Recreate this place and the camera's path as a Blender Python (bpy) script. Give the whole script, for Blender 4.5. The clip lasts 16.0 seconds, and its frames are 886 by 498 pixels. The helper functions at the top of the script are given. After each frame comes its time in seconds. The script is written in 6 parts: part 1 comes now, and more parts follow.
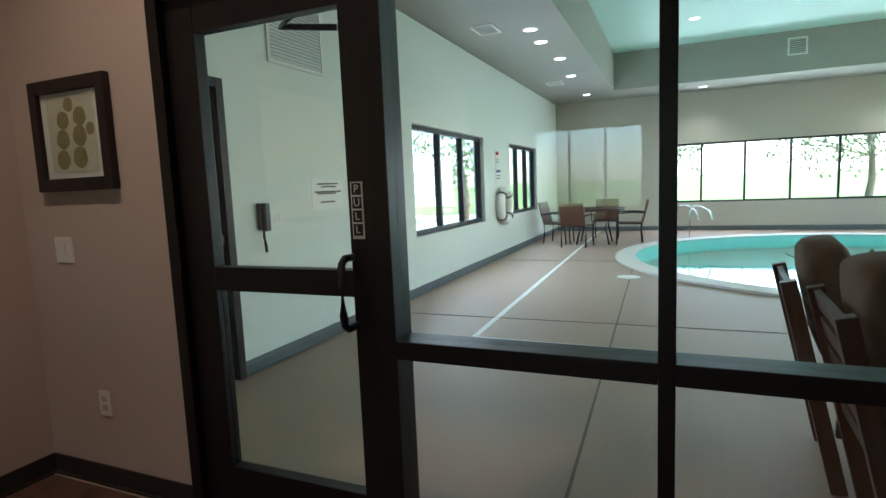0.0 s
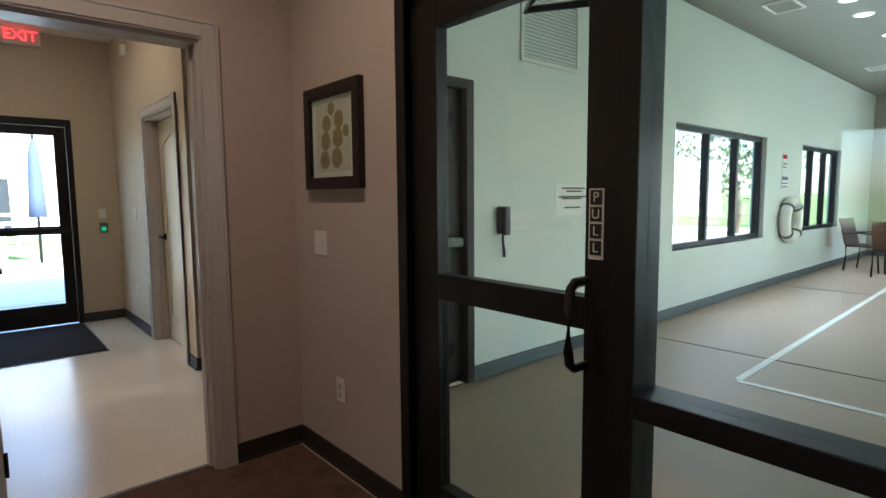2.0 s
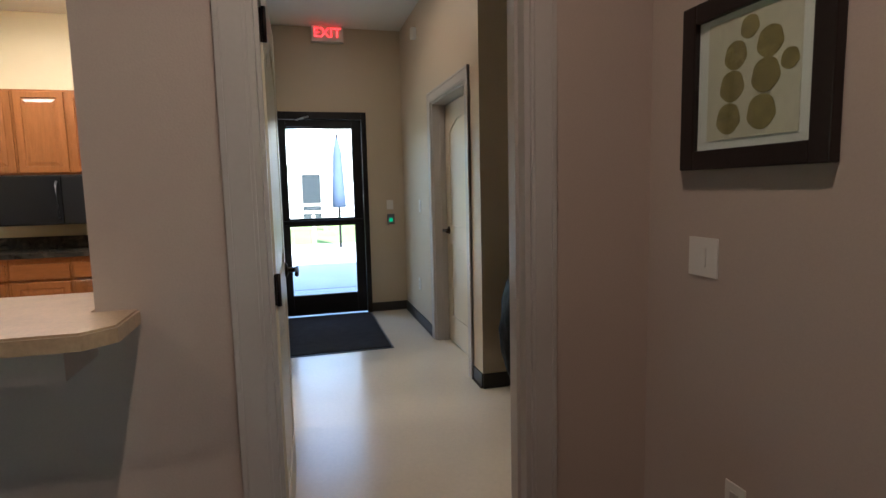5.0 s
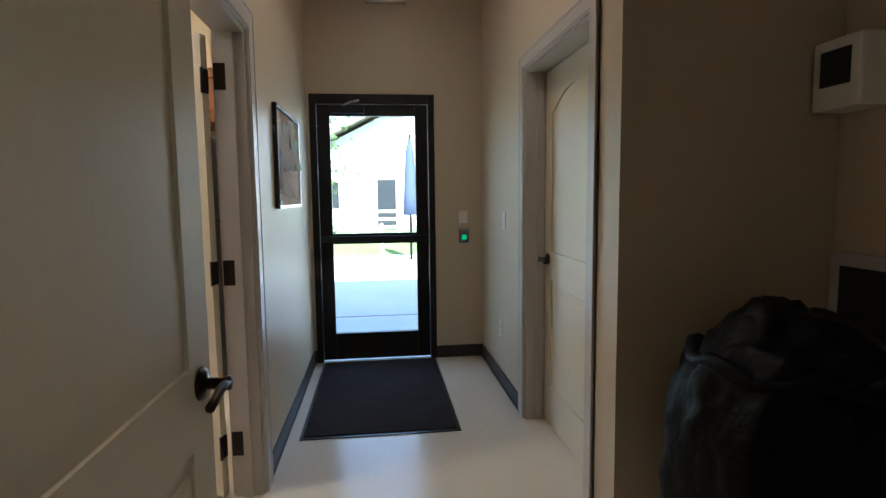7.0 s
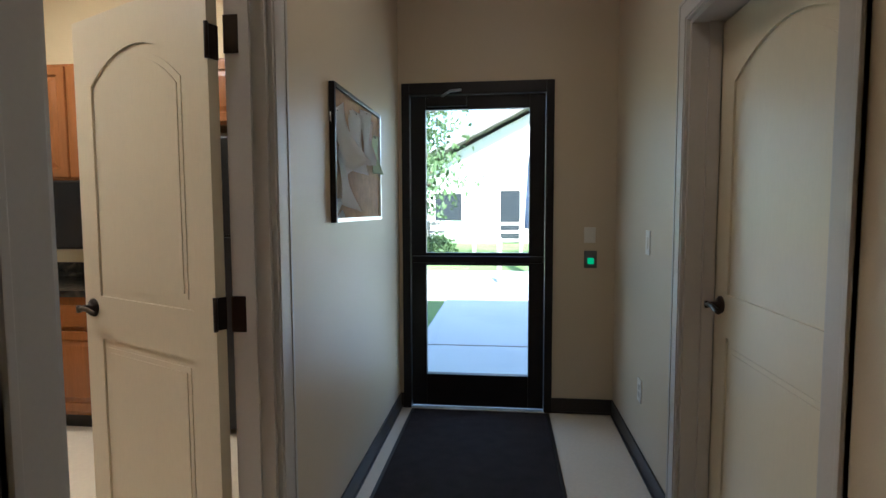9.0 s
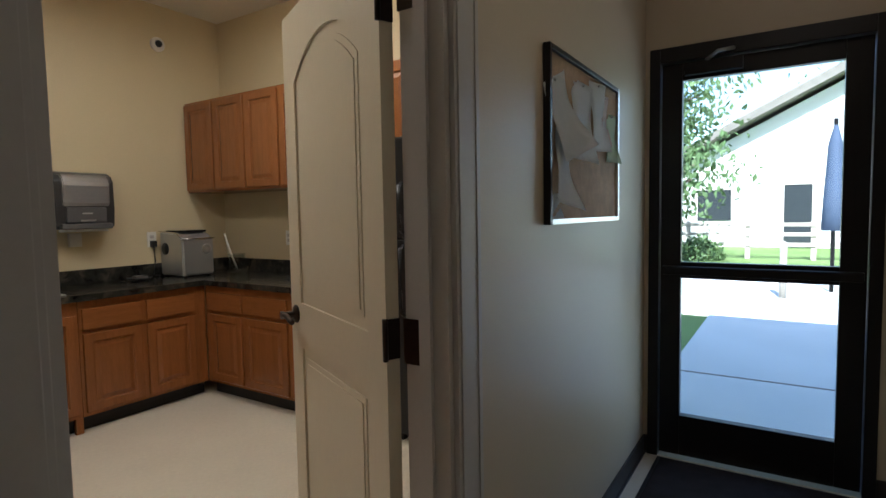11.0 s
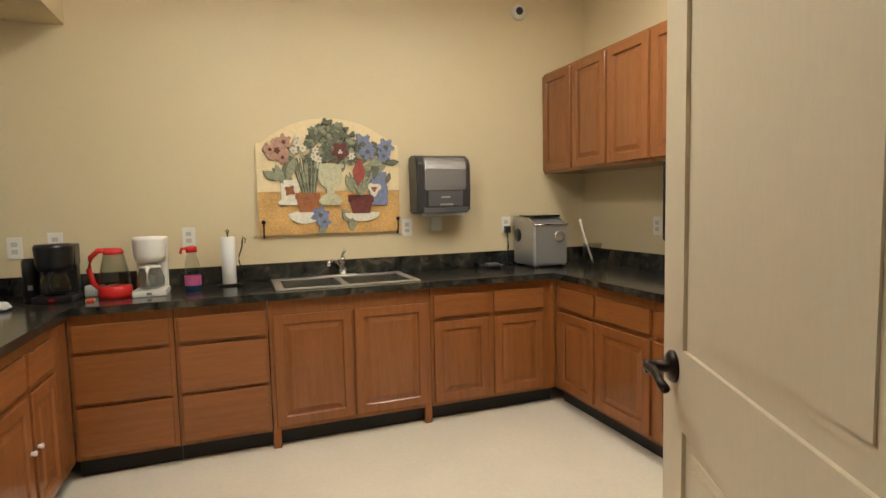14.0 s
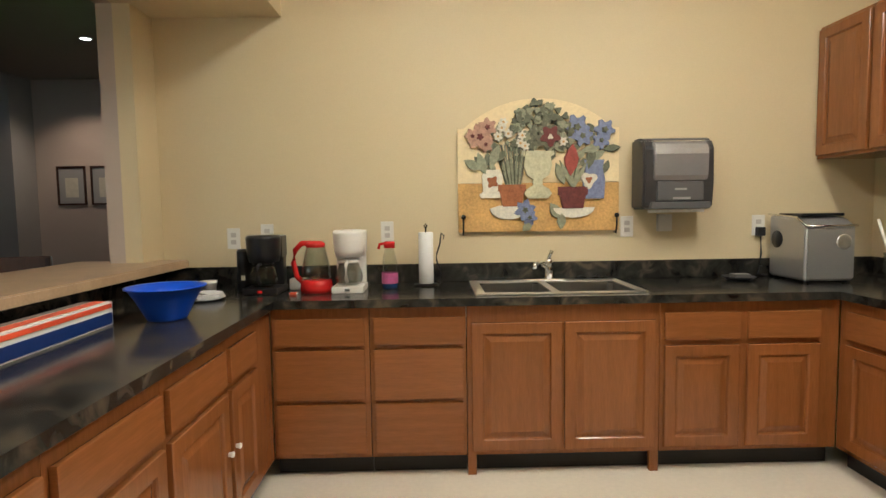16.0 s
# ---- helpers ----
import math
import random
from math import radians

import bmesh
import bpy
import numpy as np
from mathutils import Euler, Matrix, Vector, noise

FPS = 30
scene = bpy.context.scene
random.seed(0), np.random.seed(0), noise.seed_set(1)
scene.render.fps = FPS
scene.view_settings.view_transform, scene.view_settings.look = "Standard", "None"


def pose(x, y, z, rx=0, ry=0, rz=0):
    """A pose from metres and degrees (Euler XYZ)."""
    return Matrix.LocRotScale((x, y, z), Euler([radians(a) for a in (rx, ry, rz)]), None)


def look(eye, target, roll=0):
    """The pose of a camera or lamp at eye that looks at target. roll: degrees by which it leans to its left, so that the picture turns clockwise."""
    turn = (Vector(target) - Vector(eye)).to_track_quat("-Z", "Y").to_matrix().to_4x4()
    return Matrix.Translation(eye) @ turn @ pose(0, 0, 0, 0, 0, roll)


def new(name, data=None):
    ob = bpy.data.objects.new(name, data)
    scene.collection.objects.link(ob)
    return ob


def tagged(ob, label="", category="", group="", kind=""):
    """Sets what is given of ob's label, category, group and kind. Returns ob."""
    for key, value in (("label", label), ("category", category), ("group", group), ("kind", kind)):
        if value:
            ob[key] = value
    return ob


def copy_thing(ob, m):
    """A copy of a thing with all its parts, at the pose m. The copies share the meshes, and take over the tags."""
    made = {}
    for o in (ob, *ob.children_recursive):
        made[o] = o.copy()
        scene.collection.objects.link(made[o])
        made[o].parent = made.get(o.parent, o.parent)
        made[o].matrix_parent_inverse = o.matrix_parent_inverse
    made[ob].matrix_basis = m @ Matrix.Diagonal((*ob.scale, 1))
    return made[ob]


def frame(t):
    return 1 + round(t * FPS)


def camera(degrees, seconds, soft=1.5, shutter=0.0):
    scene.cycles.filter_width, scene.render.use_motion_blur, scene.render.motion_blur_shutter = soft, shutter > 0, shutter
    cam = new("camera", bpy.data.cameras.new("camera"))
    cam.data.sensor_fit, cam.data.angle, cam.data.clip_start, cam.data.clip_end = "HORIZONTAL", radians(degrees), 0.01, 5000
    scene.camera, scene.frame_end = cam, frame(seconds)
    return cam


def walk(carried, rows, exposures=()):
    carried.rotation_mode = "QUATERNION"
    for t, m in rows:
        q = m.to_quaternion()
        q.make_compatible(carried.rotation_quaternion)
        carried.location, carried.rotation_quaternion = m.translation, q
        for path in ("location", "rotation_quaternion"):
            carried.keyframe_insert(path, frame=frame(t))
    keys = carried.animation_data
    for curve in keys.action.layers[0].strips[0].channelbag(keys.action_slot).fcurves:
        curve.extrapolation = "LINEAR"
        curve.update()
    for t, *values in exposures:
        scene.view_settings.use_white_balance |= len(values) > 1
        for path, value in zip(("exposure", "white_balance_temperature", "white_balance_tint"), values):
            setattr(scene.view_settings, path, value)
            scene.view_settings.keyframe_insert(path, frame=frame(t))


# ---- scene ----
cam = camera(78.6, 16.0, soft=1.5)
PATH = [
    (0, (0.036, 0.182, 1.319), (-0.748, 2.008, 1.089), -2.38),
    (0.5, (0.016, 0.340, 1.332), (-0.889, 2.107, 1.097), -1.89),
    (1, (-0.015, 0.439, 1.338), (-1.116, 2.092, 1.108), -1.45),
    (1.5, (-0.055, 0.473, 1.332), (-1.371, 1.964, 1.119), -0.98),
    (2, (-0.105, 0.461, 1.329), (-1.606, 1.768, 1.134), -0.50),
    (2.5, (-0.147, 0.419, 1.324), (-1.791, 1.545, 1.149), -0.22),
    (3, (-0.180, 0.412, 1.318), (-1.935, 1.356, 1.152), -0.20),
    (3.5, (-0.285, 0.432, 1.316), (-2.115, 1.221, 1.148), -0.51),
    (4, (-0.503, 0.466, 1.302), (-2.377, 1.140, 1.124), -0.53),
    (4.5, (-0.792, 0.518, 1.301), (-2.695, 1.098, 1.101), -1.01),
    (5, (-1.129, 0.571, 1.326), (-3.050, 1.082, 1.106), -1.32),
    (7.5, (-2.894, 0.922, 1.344), (-4.879, 1.072, 1.150), -0.39),
    (8, (-3.126, 0.965, 1.361), (-5.115, 1.027, 1.158), -0.17),
    (8.2, (-3.193, 0.974, 1.360), (-5.183, 0.997, 1.162), -0.10),
    (10.3, (-3.876, 1.046, 1.291), (-5.703, 0.240, 1.182), -1.16),
    (10.5, (-3.923, 1.013, 1.306), (-5.709, 0.121, 1.183), -1.40),
    (11, (-3.976, 0.962, 1.325), (-5.657, -0.114, 1.194), -0.98),
    (11.5, (-3.991, 0.909, 1.347), (-5.558, -0.326, 1.203), -0.63),
    (12, (-4.050, 0.864, 1.368), (-5.479, -0.524, 1.202), -0.99),
    (12.5, (-4.146, 0.807, 1.373), (-5.421, -0.724, 1.193), -1.09),
    (13, (-4.268, 0.673, 1.353), (-5.364, -0.991, 1.176), -0.79),
    (13.5, (-4.399, 0.487, 1.327), (-5.300, -1.290, 1.157), -0.93),
    (14, (-4.511, 0.325, 1.309), (-5.199, -1.546, 1.150), -1.31),
    (14.5, (-4.612, 0.189, 1.291), (-5.069, -1.753, 1.153), -1.58),
    (15, (-4.682, 0.097, 1.238), (-4.914, -1.887, 1.143), -1.87),
    (15.5, (-4.576, -0.080, 1.259), (-4.702, -2.073, 1.147), -1.34),
    (16, (-4.469, -0.182, 1.273), (-4.499, -2.176, 1.130), -0.87),
]
EXPOSURES = [(0.0, 3.0, 5650, 15), (3.0, 3.1, 5750, 15), (5.0, 2.95, 5600, 15), (7.5, 2.75, 5550, 13), (8.2, 2.8, 5550, 13), (10.3, 1.85, 5500, 13), (11.5, 1.95, 5750, 12), (12.5, 2.25, 6300, 11), (13.0, 2.65, 6150, 10), (14.5, 2.9, 5750, 9), (16.0, 2.98, 5700, 9)]
walk(cam, [(t, look(eye, target, roll)) for t, eye, target, roll in PATH], EXPOSURES)

# ---- world and lights ----
SUN_ELEV, SUN_AZ = 42.0, 80.0  # degrees; azimuth from +y towards +x
world = bpy.data.worlds.new("sky")
scene.world = world
world.use_nodes = True
wn = world.node_tree.nodes
sky = wn.new("ShaderNodeTexSky")
sky.sky_type = "NISHITA"
sky.sun_disc = False
sky.sun_elevation = radians(SUN_ELEV)
sky.sun_rotation = radians(SUN_AZ)
wn["Background"].inputs["Strength"].default_value = 0.15
world.node_tree.links.new(sky.outputs[0], wn["Background"].inputs["Color"])


def lamp(name, kind, energy, colour, m, size=0.3, size_y=None, spot=None, blend=0.5):
    data = bpy.data.lights.new(name, kind)
    data.energy, data.color = energy * (1.0 if kind == "SUN" else 0.12), colour
    if kind == "AREA":
        data.shape = "RECTANGLE"
        data.size, data.size_y = size, size_y or size
    elif kind == "SUN":
        data.angle = radians(0.53)
    else:
        data.shadow_soft_size = size
    if spot:
        data.spot_size, data.spot_blend = radians(spot), blend
    ob = new(name, data)
    ob.matrix_world = m
    return ob


sun_dir = Vector((math.sin(radians(SUN_AZ)) * math.cos(radians(SUN_ELEV)), math.cos(radians(SUN_AZ)) * math.cos(radians(SUN_ELEV)), math.sin(radians(SUN_ELEV))))
lamp("sun", "SUN", 5.0, (1.0, 0.95, 0.87), look(sun_dir * 40, (0, 0, 0)))
DOWN = Matrix.Rotation(0, 4, "X")
WARM, WHITE, NEUTRAL = (1.0, 0.9, 0.74), (1.0, 0.93, 0.82), (1.0, 0.9, 0.76)
# kitchen fluorescent wrap fixtures
lamp("kitchen_lamp_west", "AREA", 30, WARM, pose(-5.95, -1.45, 2.87), 0.28, 1.15)
lamp("kitchen_lamp_east", "AREA", 29, WARM, pose(-4.55, -1.45, 2.87), 0.28, 1.15)
# corridor fixture
lamp("corridor_lamp", "AREA", 4.5, (1.0, 0.78, 0.5), pose(-5.2, 1.0, 2.90), 1.1, 0.25)
# lobby downlights
for lx, ly, le in ((-1.6, 0.65, 108), (-0.9, -1.9, 95), (2.0, -1.5, 85), (3.4, -11.8, 150)):
    lamp("lobby_lamp", "SPOT", le, (1.0, 0.74, 0.52), pose(lx, ly, 3.52 if ly > -9 else 4.3), 0.06, spot=125, blend=0.8)
# pool downlights over the soffit and at the far side
for lx, ly in ((-1.8, 7.6), (-1.8, 11.0), (0.6, 13.9), (4.3, 13.9), (2.4, 4.2)):
    lamp("pool_lamp", "SPOT", 75 if ly > 13 else 34, (1.0, 0.95, 0.82), pose(lx, ly, 3.26), 0.06, spot=120, blend=0.7)
# daylight standing in the window openings
SKYBLUE = (0.90, 0.96, 1.0)
lamp("window_daylight_west", "AREA", 68, SKYBLUE, pose(-2.80, 7.38, 1.40, 0, -90, 0), 1.3, 2.5)
lamp("window_daylight_west", "AREA", 54, SKYBLUE, pose(-2.80, 11.3, 1.40, 0, -90, 0), 1.3, 2.1)
lamp("window_daylight_north", "AREA", 145, SKYBLUE, pose(2.2, 14.55, 1.45, -90, 0, 0), 4.6, 1.4)
# fill light for the pool room, from an added window out of view
lamp("pool_fill_east", "AREA", 145, SKYBLUE, pose(9.3, 8.5, 1.6, 0, 90, 0), 1.8, 9.0)
lamp("door_daylight", "AREA", 3.9, (0.72, 0.87, 1.0), pose(-6.96, 0.825, 1.1, 0, -90, 0), 1.7, 0.66)


# ---- materials ----
def material(name, colour, rough=0.5, metal=0.0, var=0.12, scale=3.0, fine=60.0, bump=0.05, stretch=(1, 1, 1), emit=0.0, coat=0.0, rand=0.0, spec=0.5, alpha_trans=0.0, ior=1.45):
    m = bpy.data.materials.new(name)
    m.use_nodes = True
    t = m.node_tree
    n, link = t.nodes, t.links.new
    b = n["Principled BSDF"]
    b.inputs["Roughness"].default_value = rough
    b.inputs["Metallic"].default_value = metal
    b.inputs["Specular IOR Level"].default_value = spec
    b.inputs["Coat Weight"].default_value = coat
    b.inputs["Transmission Weight"].default_value = alpha_trans
    b.inputs["IOR"].default_value = ior
    co = n.new("ShaderNodeTexCoord")
    mp = n.new("ShaderNodeMapping")
    mp.inputs["Scale"].default_value = stretch
    link(co.outputs["Object"], mp.inputs["Vector"])
    big = n.new("ShaderNodeTexNoise")
    big.inputs["Scale"].default_value = scale
    big.inputs["Detail"].default_value = 4
    small = n.new("ShaderNodeTexNoise")
    small.inputs["Scale"].default_value = fine
    small.inputs["Detail"].default_value = 6
    link(mp.outputs[0], big.inputs["Vector"])
    link(mp.outputs[0], small.inputs["Vector"])
    add = n.new("ShaderNodeMath")
    add.operation = "ADD"
    link(big.outputs["Fac"], add.inputs[0])
    link(small.outputs["Fac"], add.inputs[1])
    rng = n.new("ShaderNodeMapRange")
    rng.inputs["From Min"].default_value, rng.inputs["From Max"].default_value = 0.65, 1.35
    rng.inputs["To Min"].default_value, rng.inputs["To Max"].default_value = 1 - var, 1 + var
    link(add.outputs[0], rng.inputs["Value"])
    src = rng.outputs[0]
    if rand:
        info = n.new("ShaderNodeObjectInfo")
        r2 = n.new("ShaderNodeMapRange")
        r2.inputs["To Min"].default_value, r2.inputs["To Max"].default_value = 1 - rand, 1 + rand
        link(info.outputs["Random"], r2.inputs["Value"])
        mul = n.new("ShaderNodeMath")
        mul.operation = "MULTIPLY"
        link(src, mul.inputs[0])
        link(r2.outputs[0], mul.inputs[1])
        src = mul.outputs[0]
    col = n.new("ShaderNodeVectorMath")
    col.operation = "SCALE"
    col.inputs[0].default_value = colour
    link(src, col.inputs["Scale"])
    link(col.outputs[0], b.inputs["Base Color"])
    if bump:
        bp = n.new("ShaderNodeBump")
        bp.inputs["Strength"].default_value = bump
        bp.inputs["Distance"].default_value = 0.01
        link(small.outputs["Fac"], bp.inputs["Height"])
        link(bp.outputs[0], b.inputs["Normal"])
    if emit:
        b.inputs["Emission Color"].default_value = (*colour, 1)
        b.inputs["Emission Strength"].default_value = emit
    return m


def pane_glass(name, tint=(1, 1, 1), gloss=1.0):
    m = bpy.data.materials.new(name)
    m.use_nodes = True
    t = m.node_tree
    n, link = t.nodes, t.links.new
    n.remove(n["Principled BSDF"])
    tr, gl, mix, fr = n.new("ShaderNodeBsdfTransparent"), n.new("ShaderNodeBsdfGlossy"), n.new("ShaderNodeMixShader"), n.new("ShaderNodeLayerWeight")
    tr.inputs["Color"].default_value = (*tint, 1)
    gl.inputs["Roughness"].default_value = 0.0
    po, mr = n.new("ShaderNodeMath"), n.new("ShaderNodeMapRange")
    po.operation = "POWER"
    po.inputs[1].default_value = 4.0
    mr.inputs["To Min"].default_value = 0.042 * gloss
    link(fr.outputs["Facing"], po.inputs[0])
    link(po.outputs[0], mr.inputs["Value"])
    link(mr.outputs[0], mix.inputs[0])
    link(tr.outputs[0], mix.inputs[1])
    link(gl.outputs[0], mix.inputs[2])
    link(mix.outputs[0], n["Material Output"].inputs["Surface"])
    return m


M_TAUPE = material("taupe_wall_paint", (0.50, 0.41, 0.345), 0.6, var=0.04, scale=1.2, fine=180, bump=0.08)
M_CREAM = material("cream_wall_paint", (0.65, 0.54, 0.335), 0.5, var=0.035, scale=1.2, fine=180, bump=0.08)
M_CORR = material("beige_corridor_paint", (0.56, 0.46, 0.325), 0.42, var=0.035, scale=1.2, fine=180, bump=0.06)
M_POOLWALL = material("pale_green_pool_paint", (0.66, 0.69, 0.63), 0.6, var=0.03, scale=1.0, fine=150, bump=0.05)
M_POOLFAR = material("tan_pool_paint", (0.43, 0.39, 0.325), 0.6, var=0.03, scale=1.0, fine=150, bump=0.05)
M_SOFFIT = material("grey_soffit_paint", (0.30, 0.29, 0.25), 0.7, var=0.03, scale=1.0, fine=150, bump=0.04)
M_TRAY = material("aqua_tray_paint", (0.55, 0.74, 0.66), 0.6, var=0.05, scale=0.6, fine=80, bump=0.03)
M_CEIL = material("white_ceiling", (0.78, 0.75, 0.68), 0.8, var=0.03, scale=2, fine=140, bump=0.15)
M_TRIM = material("white_trim_paint", (0.50, 0.46, 0.42), 0.34, var=0.03, scale=4, fine=90, bump=0.02)
M_DOOR = material("cream_door_paint", (0.66, 0.58, 0.43), 0.38, var=0.03, scale=4, fine=140, bump=0.03, stretch=(1, 1, 0.15))
M_BASE = material("dark_rubber_base", (0.028, 0.024, 0.022), 0.45, var=0.15, bump=0.02)
M_POOLBASE = material("grey_rubber_base", (0.10, 0.115, 0.12), 0.5, var=0.1, bump=0.02)
M_CARPET = material("brown_carpet", (0.105, 0.062, 0.045), 0.95, var=0.45, scale=9, fine=220, bump=0.6, spec=0.1)
M_VINYL = material("cream_vinyl_floor", (0.70, 0.63, 0.50), 0.22, var=0.05, scale=2.5, fine=45, bump=0.015)
M_CONCRETE = material("tan_pool_deck", (0.37, 0.265, 0.195), 0.55, var=0.10, scale=0.9, fine=35, bump=0.08)
M_SEAM = material("dark_joint", (0.17, 0.135, 0.11), 0.8, var=0.2)
M_LINE = material("white_line_paint", (0.80, 0.78, 0.74), 0.6, var=0.08, fine=40)
M_BRONZE = material("dark_bronze_frame", (0.012, 0.010, 0.010), 0.38, metal=0.3, var=0.1, fine=100, bump=0.01)
M_IRON = material("black_iron", (0.012, 0.011, 0.011), 0.4, metal=0.6, var=0.1, bump=0.03)
M_ORB = material("oil_rubbed_bronze", (0.03, 0.022, 0.018), 0.35, metal=0.8, var=0.15, bump=0.02)
M_WOOD = material("stained_oak", (0.255, 0.092, 0.026), 0.25, var=0.15, scale=4, fine=26, bump=0.03, stretch=(9, 9, 0.7), coat=0.25, rand=0.07)
M_WOODH = material("stained_oak_across", (0.255, 0.092, 0.026), 0.25, var=0.14, scale=4, fine=26, bump=0.03, stretch=(0.7, 0.7, 9), coat=0.25, rand=0.07)
M_DARKWOOD = material("dark_stained_wood", (0.045, 0.018, 0.011), 0.38, var=0.3, scale=5, fine=30, bump=0.03, stretch=(4, 4, 1))
M_BROWNWOOD = material("brown_stained_wood", (0.10, 0.045, 0.026), 0.42, var=0.3, scale=5, fine=30, bump=0.03, stretch=(6, 6, 1))
M_TOE = material("black_toe_kick", (0.010, 0.009, 0.009), 0.5, var=0.1)
M_STEEL = material("brushed_steel", (0.82, 0.81, 0.79), 0.36, metal=1.0, var=0.06, scale=6, fine=200, bump=0.01, stretch=(1, 8, 8))
M_CHROME = material("chrome", (0.80, 0.80, 0.80), 0.07, metal=1.0, var=0.02, bump=0.0)
M_SILVER = material("silver_plastic", (0.50, 0.49, 0.47), 0.34, metal=0.7, var=0.04, fine=150, bump=0.01)
M_BLACK = material("black_plastic", (0.014, 0.014, 0.015), 0.28, var=0.1, bump=0.02)
M_SMOKE = material("smoked_plastic", (0.012, 0.012, 0.013), 0.12, var=0.08, bump=0.01, spec=0.3)
M_GREYPL = material("grey_plastic", (0.13, 0.125, 0.12), 0.3, var=0.08, bump=0.01)
M_WHITEPL = material("white_plastic", (0.74, 0.71, 0.65), 0.35, var=0.03, bump=0.0)
M_PAPER = material("white_paper", (0.76, 0.75, 0.72), 0.75, var=0.04, fine=40, bump=0.05)
M_PAPERGREEN = material("pale_green_paper", (0.60, 0.68, 0.46), 0.75, var=0.05)
M_PAPERPINK = material("pale_pink_paper", (0.72, 0.58, 0.53), 0.75, var=0.05)
M_CORK = material("tan_cork", (0.42, 0.27, 0.15), 0.85, var=0.25, scale=20, fine=260, bump=0.3)
M_INK = material("grey_ink", (0.10, 0.09, 0.09), 0.7, var=0.1)
M_RED = material("red_plastic", (0.58, 0.02, 0.018), 0.22, var=0.06, bump=0.0)
M_BLUE = material("blue_plastic", (0.012, 0.085, 0.62), 0.3, var=0.05, bump=0.0)
M_NAVY = material("navy_print", (0.012, 0.035, 0.16), 0.35, var=0.08)
M_ORANGERED = material("orange_red_print", (0.75, 0.10, 0.035), 0.35, var=0.08)
M_LIQUID = material("dark_blue_liquid", (0.01, 0.035, 0.10), 0.1, var=0.05, bump=0.0)
M_PINK = material("pink_label", (0.46, 0.10, 0.24), 0.45, var=0.2, scale=20)
M_MAT = material("charcoal_door_mat", (0.033, 0.028, 0.028), 0.95, var=0.3, scale=12, fine=260, bump=0.6, spec=0.1)
M_LIT = material("lit_diffuser", (1.0, 0.90, 0.70), 0.5, var=0.0, bump=0.0, emit=1.4)
M_LITCORR = material("lit_corridor_diffuser", (1.0, 0.92, 0.80), 0.5, var=0.0, bump=0.0, emit=0.5)
M_CAN = material("lit_downlight", (1.0, 0.97, 0.88), 0.5, var=0.0, bump=0.0, emit=1.4)
M_EXIT = material("lit_red_letters", (1.0, 0.03, 0.03), 0.5, var=0.0, bump=0.0, emit=0.45)
M_GREENLED = material("lit_green_button", (0.02, 0.55, 0.22), 0.5, var=0.0, bump=0.0, emit=0.10)
M_LAMINATE = material("tan_laminate", (0.47, 0.335, 0.205), 0.3, var=0.16, scale=9, fine=90, bump=0.01)
M_GLASS = pane_glass("window_glass", (0.93, 0.97, 0.95))
M_CLEAR = pane_glass("clear_vessel", (0.86, 0.88, 0.86))
M_BAG = material("black_bin_liner", (0.004, 0.004, 0.004), 0.45, var=0.2, scale=9, fine=28, bump=0.5, spec=0.12)
M_GRASS = material("lawn_grass", (0.15, 0.22, 0.075), 0.9, var=0.3, scale=0.7, fine=40, bump=0.4, spec=0.1)
M_WALK = material("concrete_walk", (0.52, 0.53, 0.52), 0.85, var=0.1, scale=1.3, fine=60, bump=0.1)
M_LEAF = material("tree_leaf", (0.075, 0.125, 0.045), 0.6, var=0.35, scale=1.5, fine=12, bump=0.0)
M_BARK = material("bark", (0.12, 0.09, 0.065), 0.9, var=0.3, scale=5, fine=40, bump=0.5)
M_SIDING = material("pale_siding", (0.56, 0.57, 0.55), 0.7, var=0.06, fine=40)
M_ROOF = material("grey_shingles", (0.16, 0.145, 0.13), 0.9, var=0.25, scale=4, fine=60, bump=0.3)
M_DARKWIN = material("dark_window", (0.03, 0.035, 0.04), 0.08, var=0.05, bump=0.0)
M_FENCE = material("weathered_fence", (0.36, 0.32, 0.28), 0.85, var=0.2)
M_CUSHION = material("tan_cushion", (0.19, 0.125, 0.08), 0.9, var=0.18, scale=14, fine=160, bump=0.3)
M_COPING = material("pale_coping", (0.60, 0.57, 0.50), 0.6, var=0.08, fine=60)
M_BASIN = material("turquoise_plaster", (0.30, 0.70, 0.62), 0.6, var=0.08, scale=0.8)
M_WATER = material("pool_water", (0.80, 0.98, 0.95), 0.02, var=0.0, scale=1.6, fine=2.6, bump=0.12, alpha_trans=1.0, ior=1.33)
M_PLANT = material("houseplant_leaf", (0.05, 0.14, 0.03), 0.4, var=0.3, scale=8)
M_GREYWALL = material("grey_column_paint", (0.36, 0.35, 0.33), 0.7, var=0.04, fine=120)


